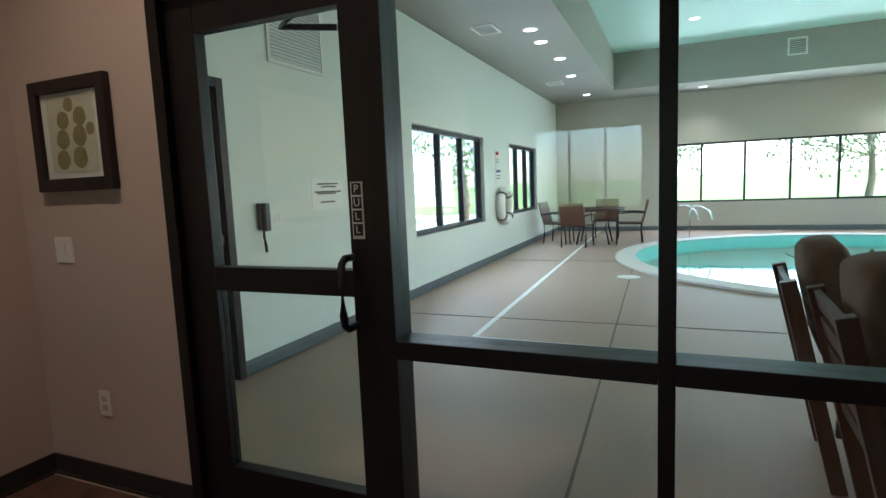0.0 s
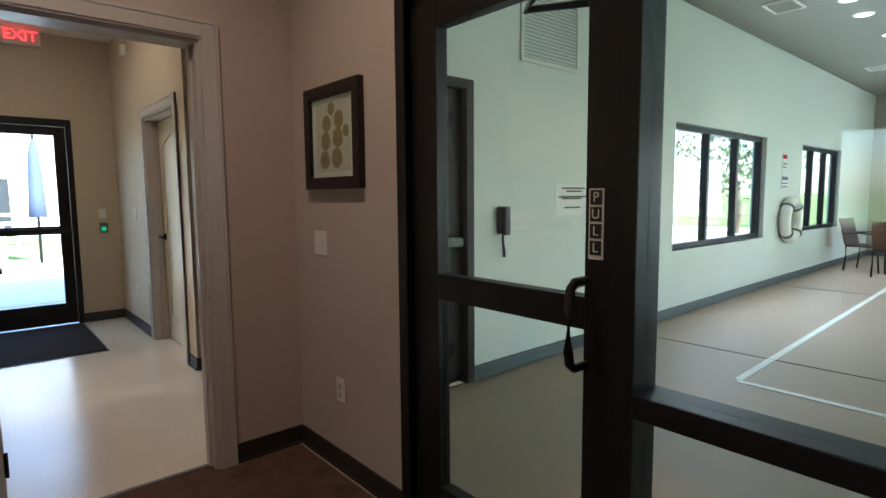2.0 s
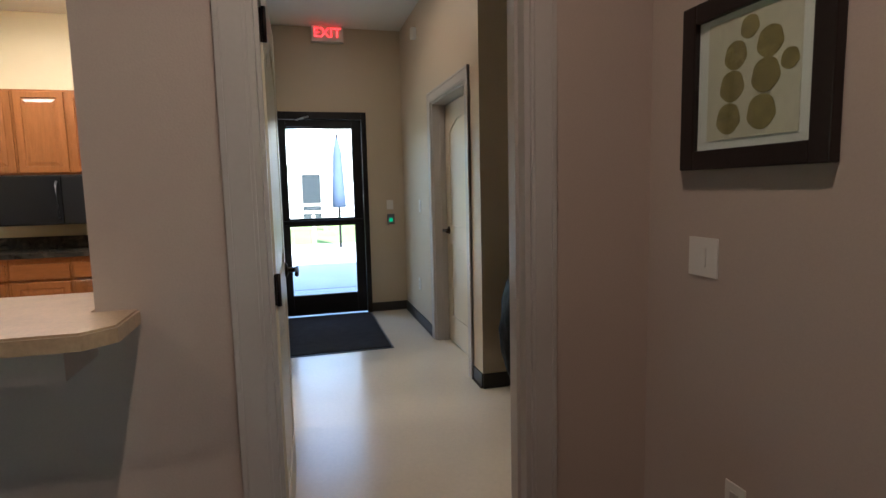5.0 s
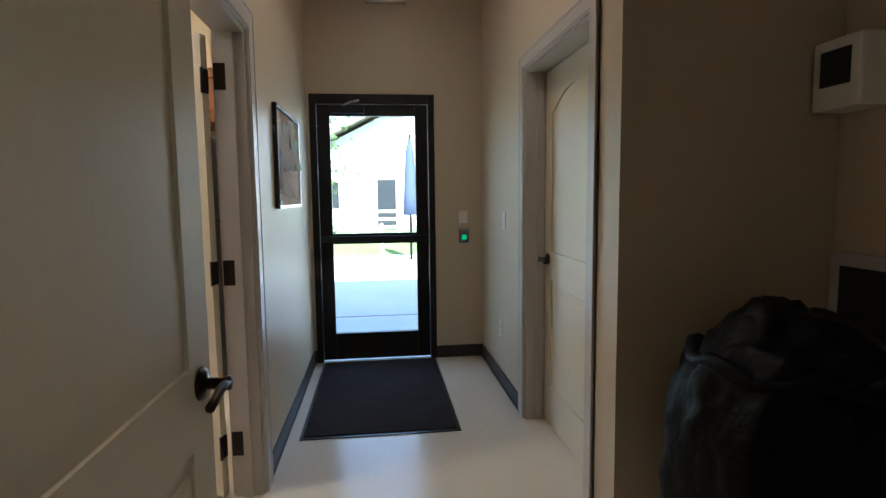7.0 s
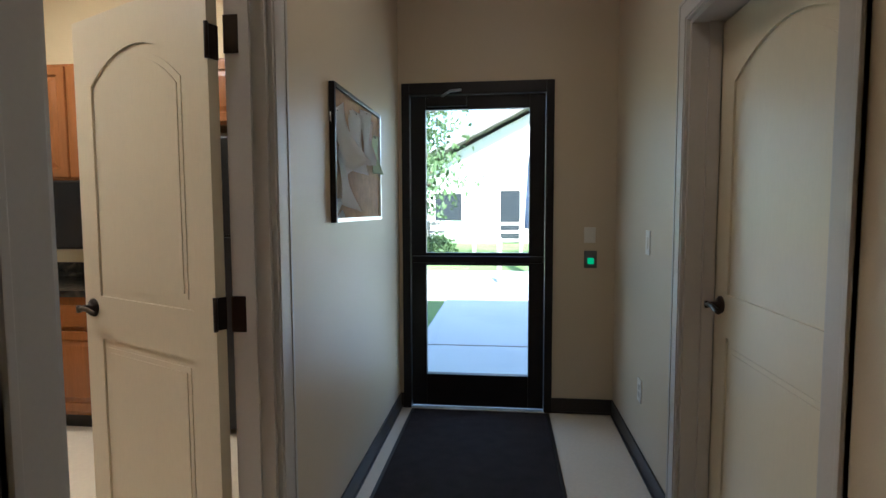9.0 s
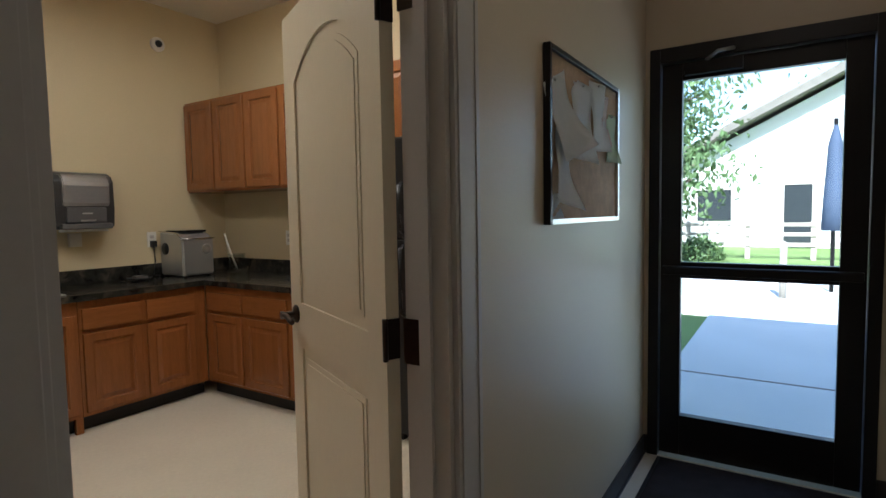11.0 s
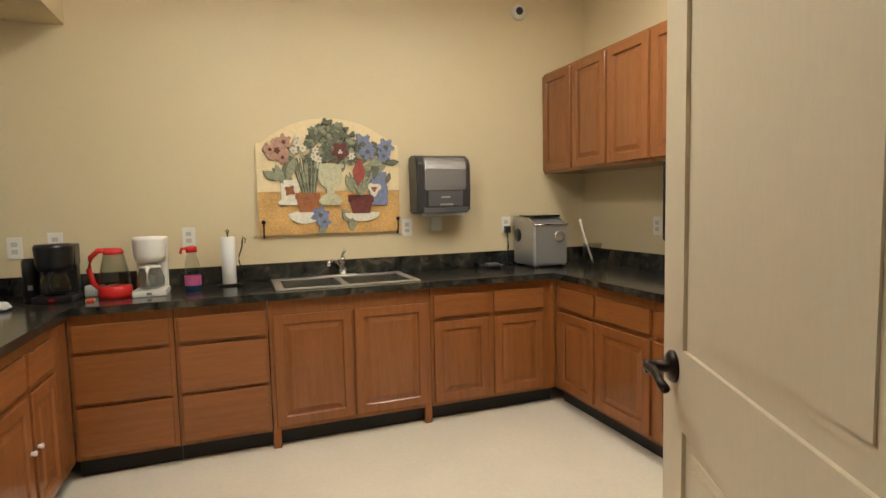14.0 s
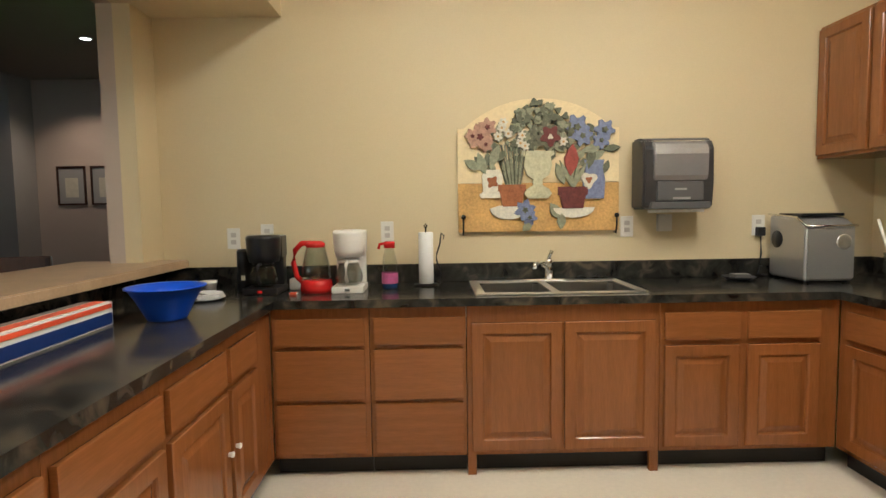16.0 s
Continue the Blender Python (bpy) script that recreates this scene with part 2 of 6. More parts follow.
def granite():
    m = material("dark_green_laminate", (0.035, 0.034, 0.027), 0.16, var=0.5, scale=7, fine=40, bump=0.01)
    t = m.node_tree
    n, link = t.nodes, t.links.new
    b = n["Principled BSDF"]
    co, noi, ramp = n.new("ShaderNodeTexCoord"), n.new("ShaderNodeTexNoise"), n.new("ShaderNodeValToRGB")
    noi.inputs["Scale"].default_value, noi.inputs["Detail"].default_value, noi.inputs["Distortion"].default_value = 11, 7, 0.8
    link(co.outputs["Object"], noi.inputs["Vector"])
    link(noi.outputs["Fac"], ramp.inputs[0])
    e = ramp.color_ramp.elements
    e[0].position, e[0].color = 0.36, (0.010, 0.010, 0.009, 1)
    e[1].position, e[1].color = 0.68, (0.085, 0.070, 0.048, 1)
    mid = ramp.color_ramp.elements.new(0.54)
    mid.color = (0.031, 0.030, 0.026, 1)
    link(ramp.outputs[0], b.inputs["Base Color"])
    return m


M_COUNTER = granite()

# ---- building helpers ----
PLACE = {}


def frame_of(origin, u, v, w):
    """Local axes u (right), v (up), w (out) at an origin."""
    m = Matrix((Vector(u), Vector(v), Vector(w))).transposed().to_4x4()
    return Matrix.Translation(origin) @ m


def box(bm, x0, x1, y0, y1, z0, z1, m=None, bevel=0.0):
    vs = [bm.verts.new((x, y, z)) for x in (x0, x1) for y in (y0, y1) for z in (z0, z1)]
    fs = [bm.faces.new([vs[i] for i in f]) for f in ((0, 1, 3, 2), (4, 6, 7, 5), (0, 4, 5, 1), (2, 3, 7, 6), (0, 2, 6, 4), (1, 5, 7, 3))]
    bmesh.ops.recalc_face_normals(bm, faces=fs)
    if bevel:
        es = {e for f in fs for e in f.edges}
        r = bmesh.ops.bevel(bm, geom=list(es), offset=bevel, segments=2, profile=0.7, affect="EDGES")
        vs = list({v for v in vs if v.is_valid} | {v for f in r["faces"] for v in f.verts})
    if m is not None:
        bmesh.ops.transform(bm, matrix=m, verts=vs)
    return vs


def prism(bm, pts, m, d0, d1, bevel=0.0):
    """A polygon of (u, v) points extruded from d0 to d1 along w."""
    lo = [bm.verts.new((u, v, d0)) for u, v in pts]
    hi = [bm.verts.new((u, v, d1)) for u, v in pts]
    fs = [bm.faces.new(lo), bm.faces.new(hi)]
    k = len(pts)
    fs += [bm.faces.new((lo[i], lo[(i + 1) % k], hi[(i + 1) % k], hi[i])) for i in range(k)]
    bmesh.ops.recalc_face_normals(bm, faces=fs)
    vs = lo + hi
    if bevel:
        top = fs[1]
        r = bmesh.ops.bevel(bm, geom=list(top.edges), offset=bevel, segments=2, affect="EDGES")
        vs = list({v for v in vs if v.is_valid} | {v for f in r["faces"] for v in f.verts})
    bmesh.ops.transform(bm, matrix=m, verts=vs)


def lathe(bm, profile, m=None, steps=24, cap=True):
    """(radius, height) points turned about z."""
    rings = []
    for r, h in profile:
        rings.append([bm.verts.new((r * math.cos(2 * math.pi * i / steps), r * math.sin(2 * math.pi * i / steps), h)) for i in range(steps)])
    fs = []
    for a, b in zip(rings, rings[1:]):
        fs += [bm.faces.new((a[i], a[(i + 1) % steps], b[(i + 1) % steps], b[i])) for i in range(steps)]
    if cap:
        fs += [bm.faces.new(rings[0][::-1]), bm.faces.new(rings[-1])]
    bmesh.ops.recalc_face_normals(bm, faces=fs)
    for f in fs:
        f.smooth = True
    if m is not None:
        bmesh.ops.transform(bm, matrix=m, verts=[v for r in rings for v in r])


def tube(bm, pts, r, steps=8):
    """A round bar along a line of points."""
    pts = [Vector(p) for p in pts]
    rings = []
    for i, p in enumerate(pts):
        d = (pts[min(i + 1, len(pts) - 1)] - pts[max(i - 1, 0)]).normalized()
        q = d.to_track_quat("Z", "Y")
        rings.append([bm.verts.new(p + q @ Vector((r * math.cos(2 * math.pi * k / steps), r * math.sin(2 * math.pi * k / steps), 0))) for k in range(steps)])
    fs = []
    for a, b in zip(rings, rings[1:]):
        fs += [bm.faces.new((a[k], a[(k + 1) % steps], b[(k + 1) % steps], b[k])) for k in range(steps)]
    fs += [bm.faces.new(rings[0][::-1]), bm.faces.new(rings[-1])]
    bmesh.ops.recalc_face_normals(bm, faces=fs)
    for f in fs:
        f.smooth = True


def thing(name, at, label, category, group="", kind=""):
    ob = new(name)
    ob.empty_display_size = 0.1
    ob.location = at
    PLACE[ob] = Vector(at)
    return tagged(ob, label, category, group, kind)


def part(name, bm, mat, parent=None, label="", kind="", category=""):
    """Links a bmesh, in world coordinates, as one mesh under a thing or part."""
    me = bpy.data.meshes.new(name)
    org = PLACE[parent] if parent else Vector((0, 0, 0))
    bmesh.ops.translate(bm, verts=bm.verts, vec=-org)
    bm.to_mesh(me)
    bm.free()
    me.materials.append(mat)
    ob = new(name, me)
    if parent:
        ob.parent = parent
    PLACE[ob] = org
    if not parent:
        PLACE[ob] = Vector((0, 0, 0))
    return tagged(ob, label, category, "", kind)


def sub(name, bm, mat, parent, label=""):
    """A sub-part: its parent is a part, whose own origin is that of its thing."""
    return part(name, bm, mat, parent, label)


def boxpart(name, x0, x1, y0, y1, z0, z1, mat, parent=None, label="", kind="", bevel=0.0, category=""):
    bm = bmesh.new()
    box(bm, x0, x1, y0, y1, z0, z1, None, bevel)
    return part(name, bm, mat, parent, label, kind, category)


def wall(name, mat, x0, x1, y0, y1, z0, z1, holes=(), along="x", label=""):
    """A wall with openings (a0, a1, z0, z1) that go through it."""
    bm = bmesh.new()
    a0, a1 = (x0, x1) if along == "x" else (y0, y1)
    cuts = sorted({a0, a1, *(h[0] for h in holes), *(h[1] for h in holes)})
    zc = sorted({z0, z1, *(h[2] for h in holes), *(h[3] for h in holes)})
    for p, q in zip(cuts, cuts[1:]):
        run = None
        for r, s in zip(zc, zc[1:]):
            c, d = (p + q) / 2, (r + s) / 2
            hole = any(h[0] < c < h[1] and h[2] < d < h[3] for h in holes)
            if hole:
                if run:
                    (box(bm, p, q, y0, y1, *run) if along == "x" else box(bm, x0, x1, p, q, *run))
                run = None
            else:
                run = (run[0], s) if run else (r, s)
        if run:
            (box(bm, p, q, y0, y1, *run) if along == "x" else box(bm, x0, x1, p, q, *run))
    bmesh.ops.remove_doubles(bm, verts=bm.verts, dist=0.0005)
    return part(name, bm, mat, None, label, "structure", "wall")


def arc(cx, cy, r, a0, a1, n):
    return [(cx + r * math.cos(radians(a0 + (a1 - a0) * i / n)), cy + r * math.sin(radians(a0 + (a1 - a0) * i / n))) for i in range(n + 1)]


# ---- large structure ----
XA, XK, XW = -2.757, -2.93, -7.0       # lobby wall face, its kitchen face, exit wall face
YB, YC, YK, YS, YN = 1.747, 0.31, 0.19, -3.27, 1.705
CEIL = 3.0
boxpart("floor_vinyl", -7.0, -2.83, -3.27, 2.6, -0.12, 0.0, M_VINYL, None, "polished cream vinyl floor", "structure", category="floor")
boxpart("floor_carpet", -2.83, 10, -13.2, 1.72, -0.12, 0.002, M_CARPET, None, "brown speckled carpet", "structure", category="floor")
boxpart("floor_carpet_south", -6.0, -2.83, -13.2, -3.45, -0.12, 0.002, M_CARPET, None, "brown speckled carpet", "structure", category="floor")
# exit wall with its door opening
wall("wall_west", M_CORR, -7.16, XW, YC - 0.06, 2.75, 0, 3.4, [(0.334, 1.315, 0, 2.15)], "y", "beige painted end wall of the corridor")
wall("wall_kitchen_west", M_CREAM, -7.16, XW, -3.42, YC - 0.06, 0, 3.4, (), "y", "cream painted kitchen wall")
wall("wall_kitchen_south", M_CREAM, -7.0, XA, YS - 0.15, YS, 0, 3.4, (), "x", "cream painted kitchen wall")
# wall between corridor and kitchen: two skins so that each side has its paint
KD0, KD1, KDH = -5.03, -4.22, 2.05
wall("wall_corridor_south", M_CORR, -7.0, -2.897, 0.25, YC, 0, 3.3, [(KD0, KD1, 0, KDH)], "x", "beige painted corridor wall")
wall("wall_kitchen_north", M_CREAM, -7.0, -2.897, YK, 0.25, 0, 3.3, [(KD0, KD1, 0, KDH)], "x", "cream painted kitchen wall")
# corridor north wall with the closet opening, and the alcove
CL0, CL1 = -5.67, -4.70
wall("wall_corridor_north", M_CORR, -7.0, -4.43, YN, YN + 0.17, 0, 3.3, [(CL0, CL1, 0, 2.05)], "x", "beige painted corridor wall")
wall("wall_alcove_west", M_CORR, -4.60, -4.43, YN + 0.17, 2.55, 0, 3.3, (), "y", "beige painted alcove wall")
wall("wall_alcove_north", M_CORR, -4.60, -2.90, 2.55, 2.70, 0, 3.3, (), "x", "beige painted alcove wall")
wall("wall_closet_back", M_CORR, -7.0, -4.60, 2.62, 2.75, 0, 3.3, (), "x", "plain closet wall")
# lobby wall with doorway and serving opening
D0, D1, DH = 0.46, 1.30, 2.05
BAR0, BAR1, BARZ, BARH = -3.05, 0.03, 0.975, 2.35
wall("wall_lobby_west", M_TAUPE, -2.84, XA, -3.42, YB, 0, 4.4, [(D0, D1, 0, DH), (BAR0, BAR1, BARZ, BARH)], "y", "taupe painted lobby wall")
wall("wall_kitchen_east", M_CREAM, XK, -2.84, -3.27, YK, 0, 3.3, [(BAR0, BAR1, BARZ, BARH)], "y", "cream painted kitchen wall")
wall("wall_corridor_east", M_CORR, -2.897, -2.84, YK, 2.60, 0, 3.3, [(D0, D1, 0, DH)], "y", "beige painted corridor wall")
boxpart("soffit", -3.64, XK, YS, YK, BARH, 3.05, M_CREAM, None, "cream painted bulkhead over the serving counter", "structure", category="soffit")
# picture wall and storefront wall
SFX0, SFX1 = -1.74, 6.0
wall("wall_lobby_north", M_TAUPE, XA, SFX0, YB, 1.80, 0, 4.4, (), "x", "taupe painted lobby wall")
wall("wall_pool_south", M_POOLWALL, -2.826, SFX0, 1.80, 1.87, 0, 4.4, (), "x", "pale pool-side wall")
wall("wall_lobby_north_east", M_TAUPE, SFX1, 10, 1.66, 1.84, 0, 4.4, (), "x", "taupe painted lobby wall")
wall("wall_above_storefront", M_TAUPE, SFX0, SFX1, 1.66, 1.84, 2.9, 4.4, (), "x", "taupe painted wall over the storefront")
wall("wall_lobby_east", M_TAUPE, 9.5, 9.7, -13.2, 1.66, 0, 4.4, (), "y", "taupe painted lobby wall")
wall("wall_lobby_south", M_TAUPE, -6.0, 9.5, -13.2, -13.0, 0, 4.4, [(-3.85, -0.75, 0.5, 2.85)], "x", "taupe painted lobby wall with windows")
wall("wall_lobby_far_west", M_TAUPE, -6.2, -6.0, -13.2, -3.42, 0, 4.4, (), "y", "taupe painted lobby wall")
boxpart("ceiling_kitchen", -7.0, XK, YS, YK, CEIL, CEIL + 0.08, M_CEIL, None, "white textured ceiling", "structure", category="ceiling")
boxpart("ceiling_corridor", -7.0, -2.897, YC, 2.6, CEIL, CEIL + 0.08, M_CEIL, None, "white textured ceiling", "structure", category="ceiling")
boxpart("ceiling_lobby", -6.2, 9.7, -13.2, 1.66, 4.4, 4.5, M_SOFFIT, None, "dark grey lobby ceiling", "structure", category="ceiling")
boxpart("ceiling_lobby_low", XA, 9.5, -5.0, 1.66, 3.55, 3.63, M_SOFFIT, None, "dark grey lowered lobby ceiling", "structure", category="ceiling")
# unseen slab, added to keep the sun off the rooms and shade the walk
boxpart("roof", -7.6, -2.70, -3.9, 3.0, 3.4, 3.62, M_ROOF, None, "unseen slab over kitchen and corridor that blocks the sun", "structure", category="roof")

# pool room
PX0, PX1, PY1, SOF = -2.826, 9.5, 14.7, 3.30
wall("wall_pool_west", M_POOLWALL, PX0 - 0.18, PX0, 1.87, PY1, 0, 4.6, [(2.80, 3.05, 0, 2.06), (6.06, 8.69, 0.72, 2.08), (10.2, 12.4, 0.72, 2.07)], "y", "pale green pool wall with windows")
FW = (-0.02, 4.35, 0.68, 2.10)
wall("wall_pool_north", M_POOLFAR, PX0 - 0.18, PX1, PY1, PY1 + 0.2, 0, 4.6, [FW], "x", "tan pool wall with a long window")
wall("wall_pool_east", M_POOLWALL, PX1, PX1 + 0.2, 1.84, PY1 + 0.2, 0, 4.6, [(4.0, 13.0, 0.7, 2.5)], "y", "pale green pool wall with windows")
TX0, TX1, TY0, TY1, TRAY = -1.22, 7.6, 3.6, 13.2, 4.10
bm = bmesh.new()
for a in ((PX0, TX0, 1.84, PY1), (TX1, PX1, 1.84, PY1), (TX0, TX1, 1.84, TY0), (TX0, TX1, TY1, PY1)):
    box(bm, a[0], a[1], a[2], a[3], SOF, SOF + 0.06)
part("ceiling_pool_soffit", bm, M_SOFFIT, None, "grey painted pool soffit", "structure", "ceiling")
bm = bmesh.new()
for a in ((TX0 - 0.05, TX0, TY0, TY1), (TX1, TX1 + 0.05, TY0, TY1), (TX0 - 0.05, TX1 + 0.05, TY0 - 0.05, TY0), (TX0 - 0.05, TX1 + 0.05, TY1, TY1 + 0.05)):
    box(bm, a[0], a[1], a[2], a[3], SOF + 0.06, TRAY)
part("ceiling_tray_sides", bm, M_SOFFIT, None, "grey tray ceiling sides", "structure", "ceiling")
boxpart("ceiling_pool_tray", TX0 - 0.1, TX1 + 0.1, TY0 - 0.1, TY1 + 0.1, TRAY, TRAY + 0.1, M_TRAY, None, "aqua tinted tray ceiling", "structure", category="ceiling")
# unseen slab, added to close the pool room against the sun
boxpart("sun_block_pool", PX0 - 0.5, PX1 + 0.5, 1.9, PY1 + 0.5, 4.6, 4.8, M_ROOF, None, "unseen slab over the pool room that blocks the sun", "structure", category="roof")


def pool_edge(grow=0.0, n=72):
    pts = []
    for i in range(n):
        a = 2 * math.pi * i / n
        r = 1 + 0.10 * math.cos(2 * a + 0.9) - 0.05 * math.cos(3 * a)
        pts.append((3.05 + (3.25 * r + grow) * math.cos(a), 9.6 + (3.9 * r + grow) * math.sin(a)))
    return pts


bm = bmesh.new()
loop = [bm.verts.new((x, y, 0)) for x, y in pool_edge(0.02)]
rim = [bm.verts.new((x, y, 0)) for x, y in ((PX0, 1.72), (PX1, 1.72), (PX1, PY1), (PX0, PY1))]
es = [bm.edges.new((c[i], c[(i + 1) % len(c)])) for c in (loop, rim) for i in range(len(c))]
bmesh.ops.triangle_fill(bm, edges=es, use_beauty=True)
bmesh.ops.recalc_face_normals(bm, faces=bm.faces)
if bm.faces[:][0].normal.z < 0:
    bmesh.ops.reverse_faces(bm, faces=bm.faces)
part("floor_pool_deck", bm, M_CONCRETE, None, "tan coated concrete pool deck", "structure", "floor")
pool = thing("swimming_pool", (3.05, 9.75, 0), "kidney-shaped indoor pool with turquoise water", "pool", kind="structure")
bm = bmesh.new()
inner, outer = pool_edge(-0.02), pool_edge(0.30)
for a, b, z0, z1 in ((inner, outer, 0.004, 0.035),):
    k = len(a)
    ring = [[bm.verts.new((x, y, z)) for x, y in c] for c, z in ((a, z0), (a, z1), (b, z1), (b, z0))]
    for p, q in zip(ring, ring[1:]):
        for i in range(k):
            bm.faces.new((p[i], p[(i + 1) % k], q[(i + 1) % k], q[i]))
bmesh.ops.recalc_face_normals(bm, faces=bm.faces)
part("coping", bm, M_COPING, pool, "pale rounded coping")
bm = bmesh.new()
k = len(inner)
top = [bm.verts.new((x, y, 0.03)) for x, y in inner]
bot = [bm.verts.new((x, y, -1.2)) for x, y in inner]
for i in range(k):
    bm.faces.new((top[i], top[(i + 1) % k], bot[(i + 1) % k], bot[i]))
bm.faces.new(bot)
bmesh.ops.recalc_face_normals(bm, faces=bm.faces)
bmesh.ops.reverse_faces(bm, faces=bm.faces)
part("basin", bm, M_BASIN, pool, "turquoise plaster basin")
bm = bmesh.new()
bm.faces.new([bm.verts.new((x, y, -0.10)) for x, y in inner])
w = part("water", bm, M_WATER, pool, "clear rippled turquoise water")
w.visible_shadow = False

# ---- trim and doors ----
UP = (0, 0, 1)


def casing(name, m, w, h, mat=M_TRIM, wide=0.085, thick=0.018):
    """A moulded casing round an opening of w by h, on the plane of m (u along the wall, v up, w out)."""
    bm = bmesh.new()
    for s, t, p in ((0.0, wide, thick * 0.75), (0.010, wide - 0.016, thick), (wide - 0.016, wide, thick * 1.15)):
        box(bm, -t, -s, 0, h + t, 0, p, m, 0.002)
        box(bm, w + s, w + t, 0, h + t, 0, p, m, 0.002)
        box(bm, -s, w + s, h + s, h + t, 0, p, m, 0.002)
    return part(name, bm, mat, None, "white painted moulded door casing", "structure", "trim")


def jamb(name, m, w, h, depth, mat=M_TRIM, thick=0.018):
    bm = bmesh.new()
    box(bm, 0.0, thick, 0, h, -depth, 0, m)
    box(bm, w - thick, w, 0, h, -depth, 0, m)
    box(bm, thick, w - thick, h - thick, h, -depth, 0, m)
    box(bm, thick, thick + 0.012, 0, h - thick, -depth * 0.62, -depth * 0.36, m)
    box(bm, w - thick - 0.012, w - thick, 0, h - thick, -depth * 0.62, -depth * 0.36, m)
    return part(name, bm, mat, None, "white painted door jamb", "structure", "trim")


def panel_outline(u0, u1, v0, v1, rise, n=14):
    """Rectangle whose top is a shallow arch rising by `rise`."""
    pts = [(u0, v0), (u1, v0)]
    if rise <= 0:
        return pts + [(u1, v1), (u0, v1)]
    for i in range(n + 1):
        s = 1 - 2 * i / n
        pts.append(((u0 + u1) / 2 + s * (u1 - u0) / 2, v1 + rise * (1 - s * s)))
    return pts


def panel_door(name, m, w, h, label, handle_u, hinge_u=None, lever=1, faces=(1, -1)):
    """A two-panel arched door leaf. m: u along the leaf, v up, w out of its face."""
    th = 0.035
    at = m @ Vector((w / 2, 0, 0))
    door = thing(name, at, label, "door")
    bm = bmesh.new()
    box(bm, 0, w, 0.012, h, -th + 0.008, -0.008, m)
    st, mid0, mid1 = 0.115, 0.86, 1.02
    for front in faces:
        d0, d1 = (-0.008, 0.0) if front > 0 else (-th + 0.008, -th)
        lo, hi = min(d0, d1), max(d0, d1)
        box(bm, 0, st, 0.012, h, lo, hi, m)
        box(bm, w - st, w, 0.012, h, lo, hi, m)
        box(bm, st, w - st, 0.012, 0.24, lo, hi, m)
        box(bm, st, w - st, mid0, mid1, lo, hi, m)
        top = panel_outline(st, w - st, 1.5, h - 0.24, 0.105)[2:]
        prism(bm, [(st, h), (w - st, h)] + top, m, lo, hi)
        for v0, v1, rise in ((0.24, mid0, 0.0), (mid1, h - 0.24, 0.105)):
            out = panel_outline(st + 0.032, w - st - 0.032, v0 + 0.032, v1 - 0.03, rise)
            prism(bm, out, m, d0, d1 * 0.35 + d0 * 0.65 if front > 0 else d0 - 0.003, 0.0)
            inn = panel_outline(st + 0.05, w - st - 0.05, v0 + 0.05, v1 - 0.048, rise)
            prism(bm, inn, m, d0, (d0 + 0.006) if front > 0 else d0 - 0.006, 0.0)
    leaf = part("leaf", bm, M_DOOR, door)
    hz = 0.975
    for side in (1, -1):
        bm = bmesh.new()
        base = m @ Matrix.Translation((handle_u, hz, 0 if side > 0 else -th))
        flip = Matrix.Rotation(0 if side > 0 else math.pi, 4, "Y")
        lathe(bm, [(0.033, 0.0), (0.033, 0.006), (0.026, 0.012), (0.012, 0.014), (0.011, 0.045), (0.014, 0.048), (0.014, 0.058), (0.0, 0.06)], base @ flip, 20)
        d = lever * (1 if handle_u < w / 2 else -1)
        zz = 0.052 * side
        tube(bm, [base @ Vector((d * t, dy, zz)) for t, dy in ((0, 0), (0.03, 0.004), (0.06, 0.002), (0.09, -0.006), (0.115, -0.008))], 0.009)
        part("lever_handle", bm, M_ORB, door, "oil-rubbed bronze lever handle")
    if hinge_u is not None:
        s = 1 if hinge_u > w / 2 else -1
        for hv in (0.24, 1.02, 1.83):
            bm = bmesh.new()
            box(bm, w - 0.002 if s > 0 else -0.004, w + 0.004 if s > 0 else 0.002, hv - 0.05, hv + 0.05, -th, 0, m)
            tube(bm, [m @ Vector((w + 0.006 if s > 0 else -0.006, hv + q, 0.006)) for q in (-0.052, 0, 0.052)], 0.007)
            part("hinge", bm, M_ORB, door, "dark bronze hinge")
    return door


# lobby doorway
casing("casing_lobby_door", frame_of((XA, D0, 0), (0, 1, 0), UP, (1, 0, 0)), D1 - D0, DH)
jamb("jamb_lobby_door", frame_of((XA, D0, 0), (0, 1, 0), UP, (1, 0, 0)), D1 - D0, DH, 0.14)
casing("casing_lobby_door_inner", frame_of((-2.897, D1, 0), (0, -1, 0), UP, (-1, 0, 0)), D1 - D0, DH)
boxpart("threshold", -2.84, -2.815, D0, D1, 0.0, 0.007, M_GREYPL, None, "thin metal transition strip", "structure", category="threshold")
a = radians(89.5)
panel_door("corridor_door", frame_of((-2.905, D0 + 0.035, 0), (-math.sin(a), math.cos(a), 0), UP, (math.cos(a), math.sin(a), 0)), 0.835, 2.02, "cream painted two-panel door standing open against the corridor wall", 0.775, 0.0)
for hz in (0.25, 1.02, 1.85):
    boxpart("hinge_plate", -2.895, -2.825, D0 + 0.018, D0 + 0.022, hz - 0.055, hz + 0.055, M_ORB, None, "dark bronze hinge leaf in the door jamb", "structure", category="hinge")
